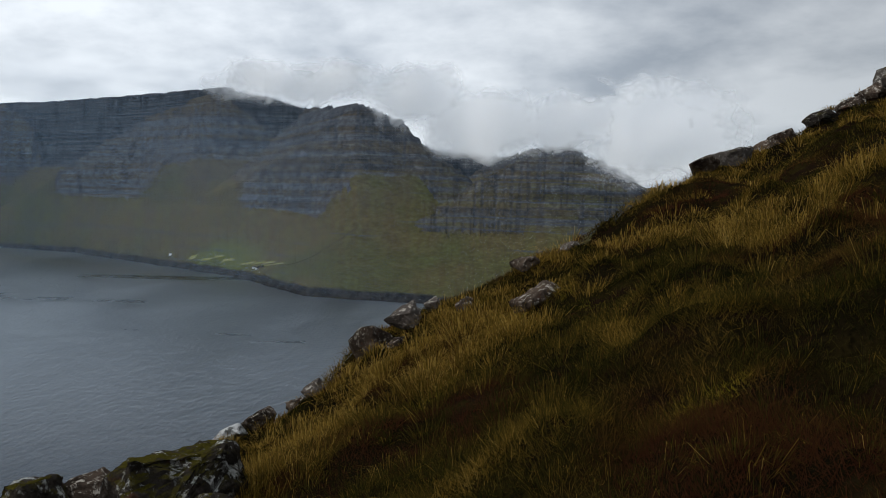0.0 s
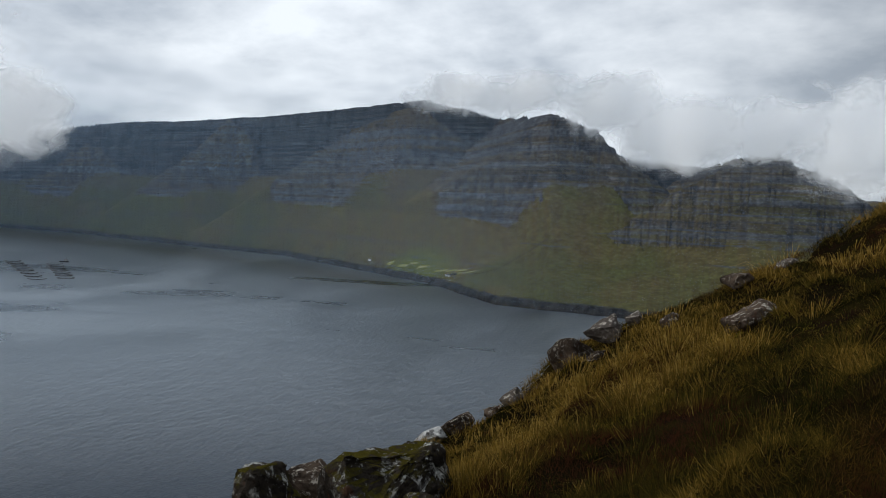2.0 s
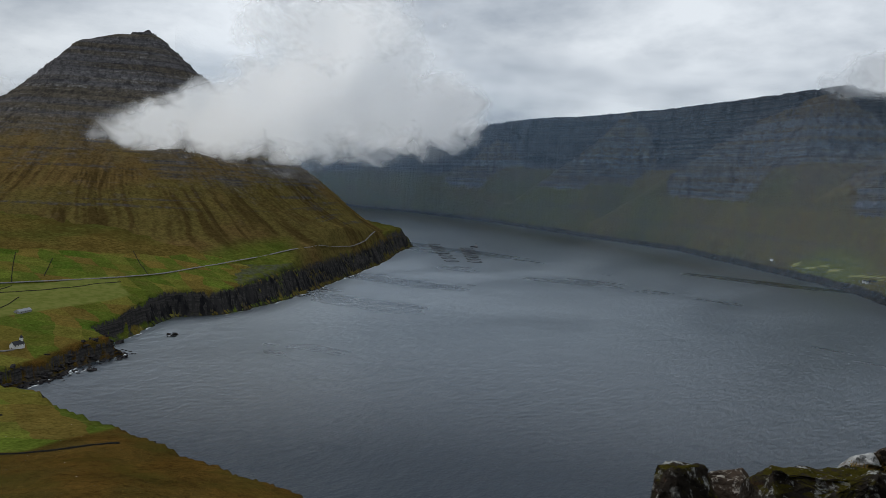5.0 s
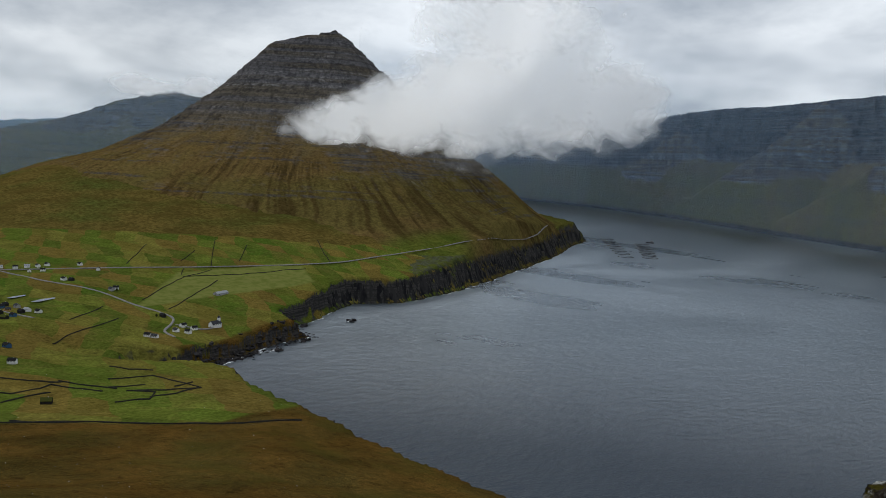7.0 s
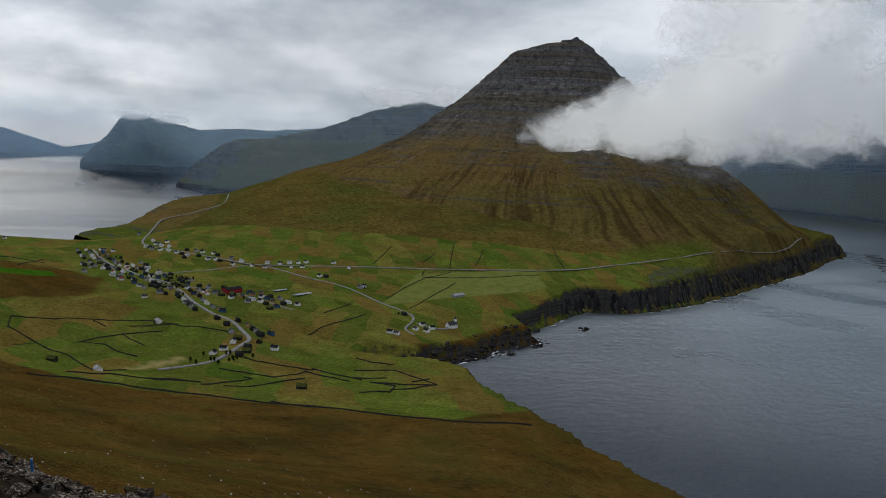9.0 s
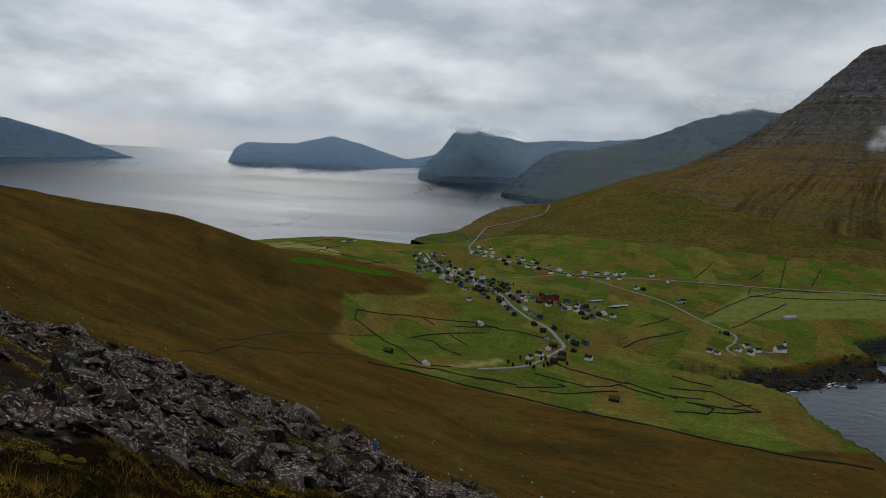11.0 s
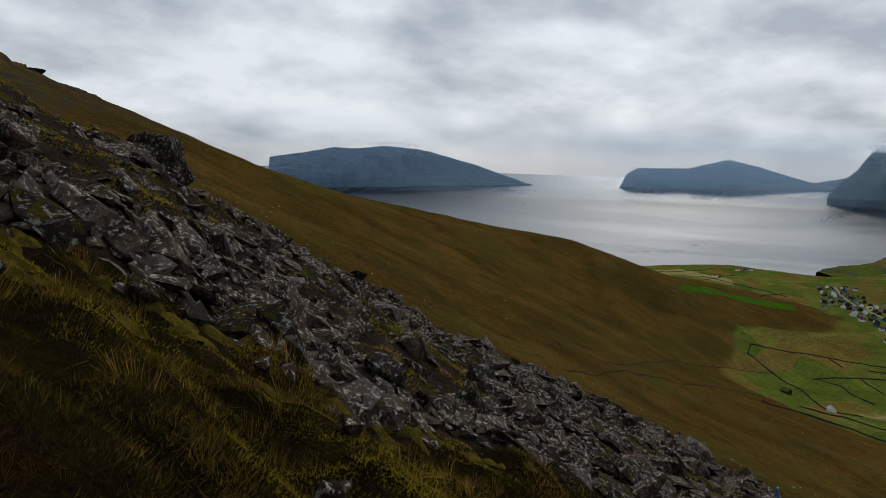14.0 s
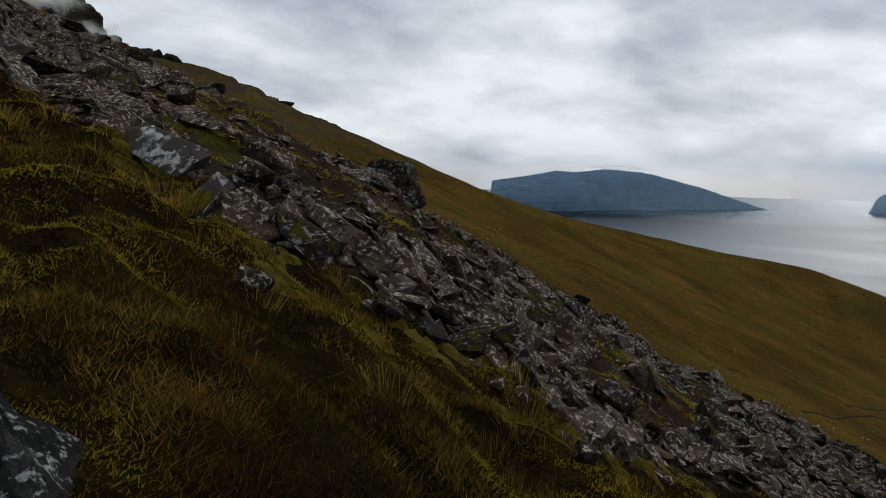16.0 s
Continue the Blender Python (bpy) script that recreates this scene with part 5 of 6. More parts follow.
# ---- the near hillside: stones, scree and grass ----
def stone_material(name, a, b, lichen, amount, moss=0.0, spot=13.0):
    m = Tree(name, 0.92)
    info = m.t.nodes.new("ShaderNodeObjectInfo")
    shift = m.t.nodes.new("ShaderNodeVectorMath")
    shift.operation = "ADD"
    m.t.links.new(m.pos, shift.inputs[0])
    m.t.links.new(info.outputs["Random"], shift.inputs[1])
    v = shift.outputs[0]
    base = m.mix(m.band(m.noise(3.5, 6, 0.62, vec=v), 0.38, 0.62), a, b)
    geo = m.t.nodes.new("ShaderNodeNewGeometry")
    vary = m.math("FRACT", m.math("ADD", info.outputs["Random"], geo.outputs["Random Per Island"]))
    base = m.mix(m.math("MULTIPLY", vary, 0.6), base, tuple(c * 0.4 for c in a))
    base = m.mix(m.math("MULTIPLY", m.band(vary, 0.72, 0.9), 0.6), base, (0.12, 0.105, 0.095))
    rust = m.band(m.noise(5.0, 3, vec=v), 0.62, 0.7)
    base = m.mix(m.math("MULTIPLY", rust, 0.5), base, (0.11, 0.045, 0.025))
    spots = m.band(m.noise(spot, 8, 0.72, vec=v, dist=0.4), 1 - amount, 1.08 - amount)
    spots = m.math("MULTIPLY", spots, m.band(m.noise(2.2, 4, 0.6, vec=v), 0.30, 0.50))
    # lichen, plus the sky's light on upward faces, both as one pale colour
    up = m.band(m.steep(), -0.1, 0.6)
    base = m.mix(m.math("MULTIPLY", spots, m.math("ADD", m.math("MULTIPLY", up, 0.75), 0.2)), base, lichen)
    if moss:
        top = m.math("MULTIPLY", m.band(m.steep(), 0.35, 0.85), m.band(m.noise(7.0, 7, 0.7, vec=v), 0.56 - 0.12 * moss, 0.64 - 0.12 * moss))
        base = m.mix(top, base, m.mix(m.noise(30, 4, 0.7, vec=v), (0.020, 0.018, 0.005), (0.095, 0.080, 0.014)))
    m.bump(m.math("ADD", m.noise(14, 8, 0.7, vec=v), m.noise(3.5, 6, 0.62, vec=v)), 0.07, 0.9)
    return m.done(base)


MAT_STONE = stone_material("lichened_basalt", (0.122, 0.090, 0.068), (0.024, 0.018, 0.014), (0.48, 0.44, 0.38), 0.478, 0.0, 17.0)
MAT_DARK_STONE = stone_material("dark_basalt", (0.040, 0.033, 0.028), (0.018, 0.015, 0.013), (0.34, 0.33, 0.30), 0.48, 0.5)
MAT_WHITE_STONE = stone_material("white_lichened_stone", (0.30, 0.30, 0.29), (0.12, 0.12, 0.115), (0.62, 0.62, 0.60), 0.62)
MAT_PATCHED = stone_material("white_patched_basalt", (0.075, 0.062, 0.054), (0.035, 0.03, 0.027), (0.66, 0.66, 0.64), 0.50, 0.0, 5.0)
MAT_SPOTTED = stone_material("spotted_dark_basalt", (0.050, 0.048, 0.046), (0.024, 0.023, 0.022), (0.40, 0.42, 0.40), 0.46, 0.0, 20.0)
MAT_MOSSY = stone_material("mossy_lichened_basalt", (0.055, 0.046, 0.038), (0.024, 0.02, 0.017), (0.50, 0.50, 0.47), 0.47, 1.2, 9.0)


def rough_stone(seed, points=16, flat=0.5, rough=0.0, cuts=0):
    """A broken block about one metre long."""
    rr = random.Random(seed)
    bm = bmesh.new()
    for _ in range(points):
        v = Vector((rr.uniform(-1, 1), rr.uniform(-1, 1), rr.uniform(-1, 1)))
        s = max(abs(c) for c in v)
        v = v / s * rr.uniform(0.75, 1) if rr.random() < 0.7 else v
        bm.verts.new((v.x * 0.5, v.y * 0.34, v.z * 0.5 * flat))
    r = bmesh.ops.convex_hull(bm, input=bm.verts)
    bmesh.ops.delete(bm, geom=[g for g in r["geom_interior"] if isinstance(g, bmesh.types.BMVert)], context="VERTS")
    bmesh.ops.bevel(bm, geom=bm.edges[:], offset=0.012, segments=1, affect="EDGES") if cuts else None
    for _ in range(cuts):
        bmesh.ops.triangulate(bm, faces=bm.faces[:])
        bmesh.ops.subdivide_edges(bm, edges=bm.edges[:], cuts=1, use_grid_fill=True)
    if rough:
        bm.normal_update()
        for v in bm.verts:
            n = noise.fractal(v.co * 3.0 + Vector((seed * 3.7, 0, 0)), 0.8, 2.2, 5)
            n2 = noise.noise(v.co * 1.6 + Vector((0, seed * 1.9, 0)))
            v.co += v.normal * (rough * n + rough * 0.8 * n2)
    bmesh.ops.recalc_face_normals(bm, faces=bm.faces)
    return bm


def near_z(x, y):
    return hill(np.asarray(x, float), np.asarray(y, float))


def slope_frame(x, y):
    """Turn that lays a thing on the slope."""
    e = 0.4
    gx = float(near_z(x + e, y) - near_z(x - e, y)) / (2 * e)
    gy = float(near_z(x, y + e) - near_z(x, y - e)) / (2 * e)
    return Vector((-gx, -gy, 1)).normalized().to_track_quat("Z", "Y").to_matrix().to_4x4()


def boulder(az, r, size, seed, mat, label, flat=0.7, yaw=0.0, sink=0.25, lean=(0, 0), rough=0.045, wide=1.15):
    bm = rough_stone(seed, 26, flat, rough * (1.7 if seed in (3, 5, 31) else 1), 3 if seed in (3, 5, 31, 61) else 2)
    ob = part("boulder", bm, mat)
    for f in ob.data.polygons:
        f.use_smooth = False
    x, y = plan(az, r)
    m = Matrix.Translation((x, y, float(near_z(x, y)) + size * flat * 0.5 - size * sink)) @ slope_frame(x, y) @ pose(0, 0, 0, lean[0], lean[1], yaw) @ Matrix.Diagonal((size, size * wide, size, 1))
    ob.matrix_basis = m
    return tagged(ob, label, "boulder")


L_MOSS = "dark mossy boulder with white lichen in the grass"
L_GREY = "grey lichened basalt rock bedded in moor grass"
for az, r, size, seed, mat, label, flat, yaw, sink in (
        (16.6, 6.0, 0.94, 3, MAT_MOSSY, L_MOSS, 0.66, 15, 0.22), (14.2, 5.5, 0.46, 61, MAT_MOSSY, "square lichened block leaning on a boulder", 0.8, 60, 0.16), (24.5, 5.75, 0.44, 5, MAT_MOSSY, L_GREY, 0.75, 40, 0.06), (21.8, 6.2, 0.46, 9, MAT_STONE, L_GREY, 0.75, 10, 0.02),
        (16.6, 7.6, 0.5, 62, MAT_STONE, L_GREY, 0.3, 0, 0.02),
        (13.9, 9.1, 0.60, 7, MAT_WHITE_STONE, "pale rock white with lichen at the brow", 0.30, 12, 0.0), (15.8, 9.0, 0.42, 8, MAT_STONE, L_GREY, 0.3, 5, 0.04), (11.9, 9.8, 0.52, 11, MAT_STONE, L_GREY, 0.4, 20, 0.06), (8.3, 9.6, 0.34, 12, MAT_STONE, L_GREY, 0.5, 0, 0.06),
        (9.6, 9.7, 0.30, 63, MAT_STONE, L_GREY, 0.4, 50, 0.04), (7.1, 10.0, 0.30, 13, MAT_STONE, L_GREY, 0.6, 30, 0.06), (4.5, 9.8, 0.56, 14, MAT_STONE, "grey square-edged rock standing at the brow", 0.85, 30, 0.17), (2.5, 10.3, 0.44, 15, MAT_STONE, "tilted grey block leaning out over the brow", 0.75, 60, 0.06), (0.6, 10.3, 0.26, 16, MAT_STONE, L_GREY, 0.5, 0, 0.06),
        (3.4, 9.6, 0.5, 64, MAT_STONE, L_GREY, 0.18, 40, 0.02),
        (-6.3, 8.0, 0.62, 17, MAT_STONE, L_GREY, 0.30, 25, 0.04), (-1.6, 9.3, 0.30, 27, MAT_STONE, L_GREY, 0.4, 0, 0.05), (-5.4, 9.2, 0.36, 18, MAT_STONE, L_GREY, 0.4, 0, 0.06), (-8.3, 9.8, 0.44, 19, MAT_STONE, L_GREY, 0.4, 10, 0.06),
        (-16.9, 11.9, 0.52, 66, MAT_STONE, "low grey outcrop on the grassy brow", 0.5, 0, 0.10),
        (-18.5, 12.3, 0.66, 21, MAT_DARK_STONE, "dark outcrop of rock on the brow", 0.42, 25, 0.12), (-20.4, 12.7, 0.62, 22, MAT_STONE, L_GREY, 0.42, 40, 0.13), (-21.4, 13.0, 0.42, 23, MAT_STONE, L_GREY, 0.5, 40, 0.06),
        (-23.9, 14.2, 0.55, 24, MAT_DARK_STONE, L_GREY, 0.5, 10, 0.05), (-25.4, 14.6, 0.5, 67, MAT_STONE, L_GREY, 0.4, 10, 0.05), (-27.9, 15.2, 0.72, 25, MAT_DARK_STONE, "dark upright rock on the skyline of the slope", 0.75, 20, 0.10), (-26.6, 14.9, 0.44, 26, MAT_STONE, L_GREY, 0.5, 0, 0.05),
        (158.9, 3.05, 0.52, 31, MAT_SPOTTED, "dark rounded rock with a white lichen spot", 0.62, 20, 0.34),
        (137.6, 18.4, 1.9, 34, MAT_DARK_STONE, "large dark block at the edge of the scree", 0.62, 30, 0.22), (146.6, 5.9, 0.30, 36, MAT_STONE, L_GREY, 0.6, 0, 0.10),
        (124.7, 5.7, 0.24, 37, MAT_STONE, L_GREY, 0.6, 0, 0.09), (130.6, 6.7, 0.17, 38, MAT_STONE, "small pale stone in mossy turf", 0.7, 0, 0.03), (127.0, 7.1, 0.40, 45, MAT_STONE, L_GREY, 0.35, 30, 0.06), (125.8, 4.85, 0.24, 46, MAT_STONE, L_GREY, 0.6, 0, 0.06), (122.6, 9.2, 0.5, 47, MAT_DARK_STONE, L_GREY, 0.6, 60, 0.10), (126.2, 8.2, 0.42, 39, MAT_STONE, L_GREY, 0.5, 30, 0.04), (101.3, 27.8, 1.3, 40, MAT_STONE, "grey block on the scree's edge", 0.65, 20, 0.22),
        (138.0, 6.9, 0.34, 41, MAT_DARK_STONE, L_GREY, 0.5, 20, 0.10), (146.0, 12.0, 0.9, 42, MAT_STONE, L_GREY, 0.5, 130, 0.15), (157.5, 15.0, 1.1, 43, MAT_STONE, L_GREY, 0.4, 120, 0.12), (133.0, 13.0, 0.7, 44, MAT_STONE, L_GREY, 0.45, 120, 0.1)):
    boulder(az, r, size, seed, mat, label, flat, yaw, sink)


def slab(a, b, wide, thick, seed, mat, label, lift=0.0):
    """A plate of rock lying from a to b (bearing, distance), its face turned up and outward."""
    (ax, ay), (bx, by) = plan(*a), plan(*b)
    p, q = Vector((ax, ay, float(near_z(ax, ay)) + lift)), Vector((bx, by, float(near_z(bx, by)) + lift))
    ux = (q - p).normalized()
    face = Vector((-(ax + bx), -(ay + by), 0)).normalized() * 0.75 + Vector((0, 0, 0.65))
    uz = (face - ux * face.dot(ux)).normalized()
    uy = uz.cross(ux)
    bm = rough_stone(seed, 26, 1.0, 0.03, 2)
    ob = part("rock_slab", bm, mat)
    m = Matrix((ux, uy, uz)).transposed().to_4x4()
    ob.matrix_basis = Matrix.Translation((p + q) / 2) @ m @ Matrix.Diagonal(((q - p).length * 1.1, wide / 0.68, thick, 1))
    return tagged(ob, label, "rock slab")


slab((154.6, 9.0), (150.4, 8.3), 0.50, 0.26, 51, MAT_PATCHED, "long tilted slab with white lichen on its face", 0.10)
slab((150.0, 8.0), (148.3, 7.7), 0.26, 0.16, 52, MAT_PATCHED, "small tilted slab with white lichen on its face", 0.05)
slab((143.2, 8.3), (138.2, 7.6), 0.34, 0.20, 53, MAT_STONE, "long grey slab with a pale lichened top edge", 0.08)
slab((157.0, 11.5), (154.0, 10.6), 0.5, 0.22, 54, MAT_STONE, "broken grey slab in the scree", 0.10)
slab((152.0, 13.0), (149.5, 12.2), 0.5, 0.25, 55, MAT_STONE, "broken grey slab in the scree", 0.10)
slab((127.0, 14.0), (124.0, 13.4), 0.5, 0.2, 56, MAT_STONE, "broken grey slab in the scree", 0.08)
slab((113.0, 13.0), (110.5, 12.4), 0.4, 0.2, 57, MAT_STONE, "broken grey slab in the scree", 0.06)

# scree: broken blocks lying down the slope
STONE_MESHES = []
for k in range(14):
    me = bpy.data.meshes.new("stone")
    bm = rough_stone(100 + k, 13, (0.24, 0.36, 0.5, 0.30)[k % 4])
    bm.to_mesh(me)
    bm.free()
    me.materials.append(MAT_DARK_STONE if k % 3 == 0 else MAT_STONE)
    STONE_MESHES.append(me)
rs = np.random.RandomState(5)
cand_az = rs.uniform(84, 170, 110000)
cand_r = np.sqrt(rs.uniform(6.0 ** 2, 34.0 ** 2, 110000))
cx, cy = -cand_r * np.sin(np.radians(cand_az)), cand_r * np.cos(np.radians(cand_az))
dens = scree_at(cx, cy) * (0.06 + 0.94 * sstep(-0.22, 0.12, fbm(cx / 1.9, cy / 1.9, 3, 71)))
keep = (rs.rand(110000) < 0.8 * dens) & (cand_r < brow_at(cand_az)[1] * 1.25)
cx, cy, cr = cx[keep], cy[keep], cand_r[keep]
size = 0.05 + 0.11 * rs.rand(len(cx)) ** 1.5 + 0.20 * rs.rand(len(cx)) ** 4 + 0.75 * rs.rand(len(cx)) ** 15
order = np.argsort(-size)
cz = near_z(cx, cy)
gx = (near_z(cx + 0.3, cy) - near_z(cx - 0.3, cy)) / 0.6
gy = (near_z(cx, cy + 0.3) - near_z(cx, cy - 0.3)) / 0.6
big = order[:300]
for i in big:
    ob = new("stone", STONE_MESHES[int(rs.randint(14))])
    up = Vector((-gx[i], -gy[i], 1)).normalized().to_track_quat("Z", "Y").to_matrix().to_4x4()
    s = size[i]
    ob.matrix_basis = Matrix.Translation((cx[i], cy[i], cz[i] + 0.08 * s)) @ up @ pose(0, 0, 0, rs.uniform(-32, 32), rs.uniform(-32, 32), rs.uniform(0, 360)) @ Matrix.Diagonal((s, s * rs.uniform(0.8, 1.3), s, 1))
    ob.parent = hillside
verts, faces, base = [], [], 0
protos = []
for me in STONE_MESHES:
    co = np.array([v.co[:] for v in me.vertices])
    protos.append((co, [tuple(p.vertices) for p in me.polygons]))
for i in order[300:20000]:
    co, fs = protos[int(rs.randint(14))]
    e = Euler((rs.uniform(-0.45, 0.45), rs.uniform(-0.45, 0.45), rs.uniform(0, 6.28)))
    m = np.array((Vector((-gx[i], -gy[i], 1)).normalized().to_track_quat("Z", "Y").to_matrix() @ e.to_matrix()))
    verts.append(co @ m.T * size[i] + np.array([cx[i], cy[i], cz[i] + 0.06 * size[i]]))
    faces.extend([tuple(v + base for v in f) for f in fs])
    base += len(co)
me = bpy.data.meshes.new("scree_stones")
me.from_pydata(np.vstack(verts), [], faces)
me.materials.append(MAT_STONE)
tagged(new("scree_stones", me), "loose broken grey stones covering the slope", "scree", kind="stuff")


# grass
def grass_material():
    m = Tree("moor_grass_blades", 0.75)
    tint = m.attr("tint")
    col = m.ramp(tint, (0.0, (0.011, 0.012, 0.003)), (0.25, (0.056, 0.046, 0.010)), (0.5, (0.138, 0.086, 0.016)), (0.78, (0.27, 0.165, 0.027)), (1.0, (0.46, 0.30, 0.075)))
    col = m.mix(m.attr("moss"), col, m.mix(tint, (0.085, 0.078, 0.008), (0.34, 0.26, 0.022)))
    red = m.attr("red")
    col = m.mix(red, col, (0.060, 0.020, 0.010))
    m.done(col)
    glow = m.t.nodes.new("ShaderNodeBsdfTranslucent")
    m.link(col, glow.inputs["Color"])
    both = m.t.nodes.new("ShaderNodeMixShader")
    both.inputs[0].default_value = 0.45
    m.t.links.new(m.b.outputs[0], both.inputs[1])
    m.t.links.new(glow.outputs[0], both.inputs[2])
    m.t.links.new(both.outputs[0], m.t.nodes["Material Output"].inputs["Surface"])
    return m.m


MAT_GRASS = grass_material()


def blade_field(name, bx, by, h, width, ox, oy, tint, red, moss, label, bent=True):
    """Grass blades: base places, height, width, outward lean; short ones are single slivers, long ones bend over."""
    n = len(bx)
    bz = near_z(bx, by) - 0.01
    a = rs.uniform(0, 2 * np.pi, n)
    s = np.stack([np.cos(a) * width / 2, np.sin(a) * width / 2, 0 * a], 1)
    lean = np.hypot(ox, oy)
    b = np.stack([bx, by, bz], 1)
    tip = np.stack([bx + ox * h, by + oy * h, bz + h * np.clip(1.0 - 0.55 * lean, -0.1 if bent else 0.2, 1)], 1)
    if bent:
        mid = np.stack([bx + ox * h * 0.38, by + oy * h * 0.38, bz + h * np.clip(0.75 - 0.18 * lean, 0.35, 1)], 1)
        v, per = np.stack([b - s, b + s, mid + s * 0.75, mid - s * 0.75, tip], 1).reshape(-1, 3), 5
        k = np.arange(n)[:, None] * 5
        loops = np.concatenate([k + np.array([[0, 1, 2, 3]]), k + np.array([[3, 2, 4]])], 1).ravel()
        starts = (np.arange(n)[:, None] * 7 + np.array([[0, 4]])).ravel()
    else:
        v, per = np.stack([b - s, b + s, tip], 1).reshape(-1, 3), 3
        loops, starts = np.arange(3 * n), np.arange(n) * 3
    me = bpy.data.meshes.new(name)
    me.vertices.add(len(v))
    me.vertices.foreach_set("co", v.ravel())
    me.loops.add(len(loops))
    me.loops.foreach_set("vertex_index", loops.astype(np.int32))
    me.polygons.add(len(starts))
    me.polygons.foreach_set("loop_start", starts.astype(np.int32))
    for key, val in (("tint", tint), ("red", red), ("moss", moss)):
        at_ = me.attributes.new(key, "FLOAT", "POINT")
        at_.data.foreach_set("value", np.repeat(val, per).astype(np.float32))
    me.update()
    me.materials.append(MAT_GRASS)
    return tagged(new(name, me), label, "grass", kind="stuff")


def scatter(n, az0, az1, r0, power=1.0):
    """Places between r0 and the brow, thinning out with distance."""
    az = rs.uniform(az0, az1, n)
    rc = brow_at(az)[1] * 1.12
    r = r0 * (rc / r0) ** (rs.rand(n) ** power)
    return -r * np.sin(np.radians(az)), r * np.cos(np.radians(az)), r


def tussocks(name, n, az0, az1, per, gold, label):
    """Tufts of bent straw, gathered in drifts."""
    tx, ty, tr = scatter(n, az0, az1, 2.6, 0.75)
    drift = fbm(tx / 1.9, ty / 1.9, 3, 82)
    ok = (scree_at(tx, ty) < 0.4) & (rs.rand(n) < (0.4 + 0.6 * sstep(-0.12, 0.18, drift)) * (0.3 + 0.7 * sstep(0.95, 0.8, tr / brow_at(np.degrees(np.arctan2(-tx, ty)))[1])))
    tx, ty, tr, drift = tx[ok], ty[ok], tr[ok], drift[ok]
    n = len(tx)
    # tufts towards the brow get a paler tint, standing for backlight there
    pale = np.clip(gold * sstep(-0.36, 0.22, drift + 0.06 * sstep(6, 11, tr)) + rs.normal(0, 0.26, n), 0, 1)
    size_ = rs.uniform(0.55, 1.2, n) * (0.7 + 0.6 * pale)
    ti = np.repeat(np.arange(n), per)
    m = len(ti)
    ang, rad = rs.uniform(0, 2 * np.pi, m), np.sqrt(rs.rand(m))
    w = size_[ti] * 0.12
    bx, by = tx[ti] + np.cos(ang) * rad * w, ty[ti] + np.sin(ang) * rad * w
    h = size_[ti] * rs.uniform(0.08, 0.24, m) * (1 - 0.3 * sstep(0.55, 0.8, tr / brow_at(np.degrees(np.arctan2(-tx, ty)))[1]))[ti]
    h = h * np.clip(tr[ti] / 5.5, 0.55, 1)
    lean = rs.uniform(0.25, 1.3, m) * (0.4 + 0.9 * rad)
    away, wind = rs.uniform(0, 2 * np.pi, n), np.array([-0.30, -0.25])
    ox = np.cos(ang) * lean + wind[0] * rs.rand(m) + 0.35 * np.cos(away)[ti]
    oy = np.sin(ang) * lean + wind[1] * rs.rand(m) + 0.35 * np.sin(away)[ti]
    width = 0.0030 * np.maximum(0.75, tr[ti] / 5.5)
    tint = np.clip((0.10 + 0.72 * pale)[ti] * rs.uniform(0.5, 1.35, m) + rs.normal(0, 0.05, m) + 0.5 * (rs.rand(m) < 0.07), 0, 1)
    red = (rs.rand(m) < 0.06) * 0.8
    return blade_field(name, bx, by, h, width, ox, oy, tint, red, 0 * tint, label)


def carpet(name, n, az0, az1, mossy, label):
    """Short turf: dark green, russet and cushions of yellow moss."""
    bx, by, r = scatter(n, az0, az1, 2.6, 0.8)
    ok = (scree_at(bx, by) < 0.55) | (fbm(bx / 1.9, by / 1.9, 3, 71) < -0.22)
    bx, by, r = bx[ok], by[ok], r[ok]
    n = len(bx)
    patch = fbm(bx / 0.6, by / 0.6, 4, 85)
    rim = sstep(3.2, 0.6, np.interp(np.degrees(np.arctan2(-bx, by)), *np.array(SCREE_EDGE).T) - r) * (mossy > 0)
    moss = sstep(0.0, 0.16, fbm(bx / 1.0, by / 1.0, 4, 87) + mossy + 0.12 * rim) * (rs.rand(n) < 0.9)
    h = rs.uniform(0.03, 0.10, n) * (1 + 0.8 * patch) * (1 - 0.55 * moss)
    a = rs.uniform(0, 2 * np.pi, n)
    lean = rs.uniform(0.3, 1.3, n)
    tint = np.clip((0.11 if mossy < 0 else 0.22) + 0.8 * patch + (0.40 + 0.25 * rim) * moss + rs.normal(0, 0.22, n), 0, 1)
    red = np.clip(2.2 * fbm(bx / 1.1, by / 1.1, 3, 86) - 0.18, 0, 0.9) * (1 - moss)
    return blade_field(name, bx, by, h, 0.0045 * np.maximum(1, r / 5) * (1 + 0.7 * moss), np.cos(a) * lean, np.sin(a) * lean, tint, red, moss, label, False)


tussocks("moor_grass", 3000, -33, 33, 80, 0.84, "golden tussocks of moor grass on the steep slope")
carpet("turf_grass", 420000, -33, 33, -0.6, "short dark green and russet turf between the tussocks")
tussocks("moor_grass", 1300, 98, 167, 60, 0.42, "olive moor grass tufts beside the scree")
carpet("turf_grass", 380000, 98, 167, 0.07, "yellow moss and dark green turf below the scree")

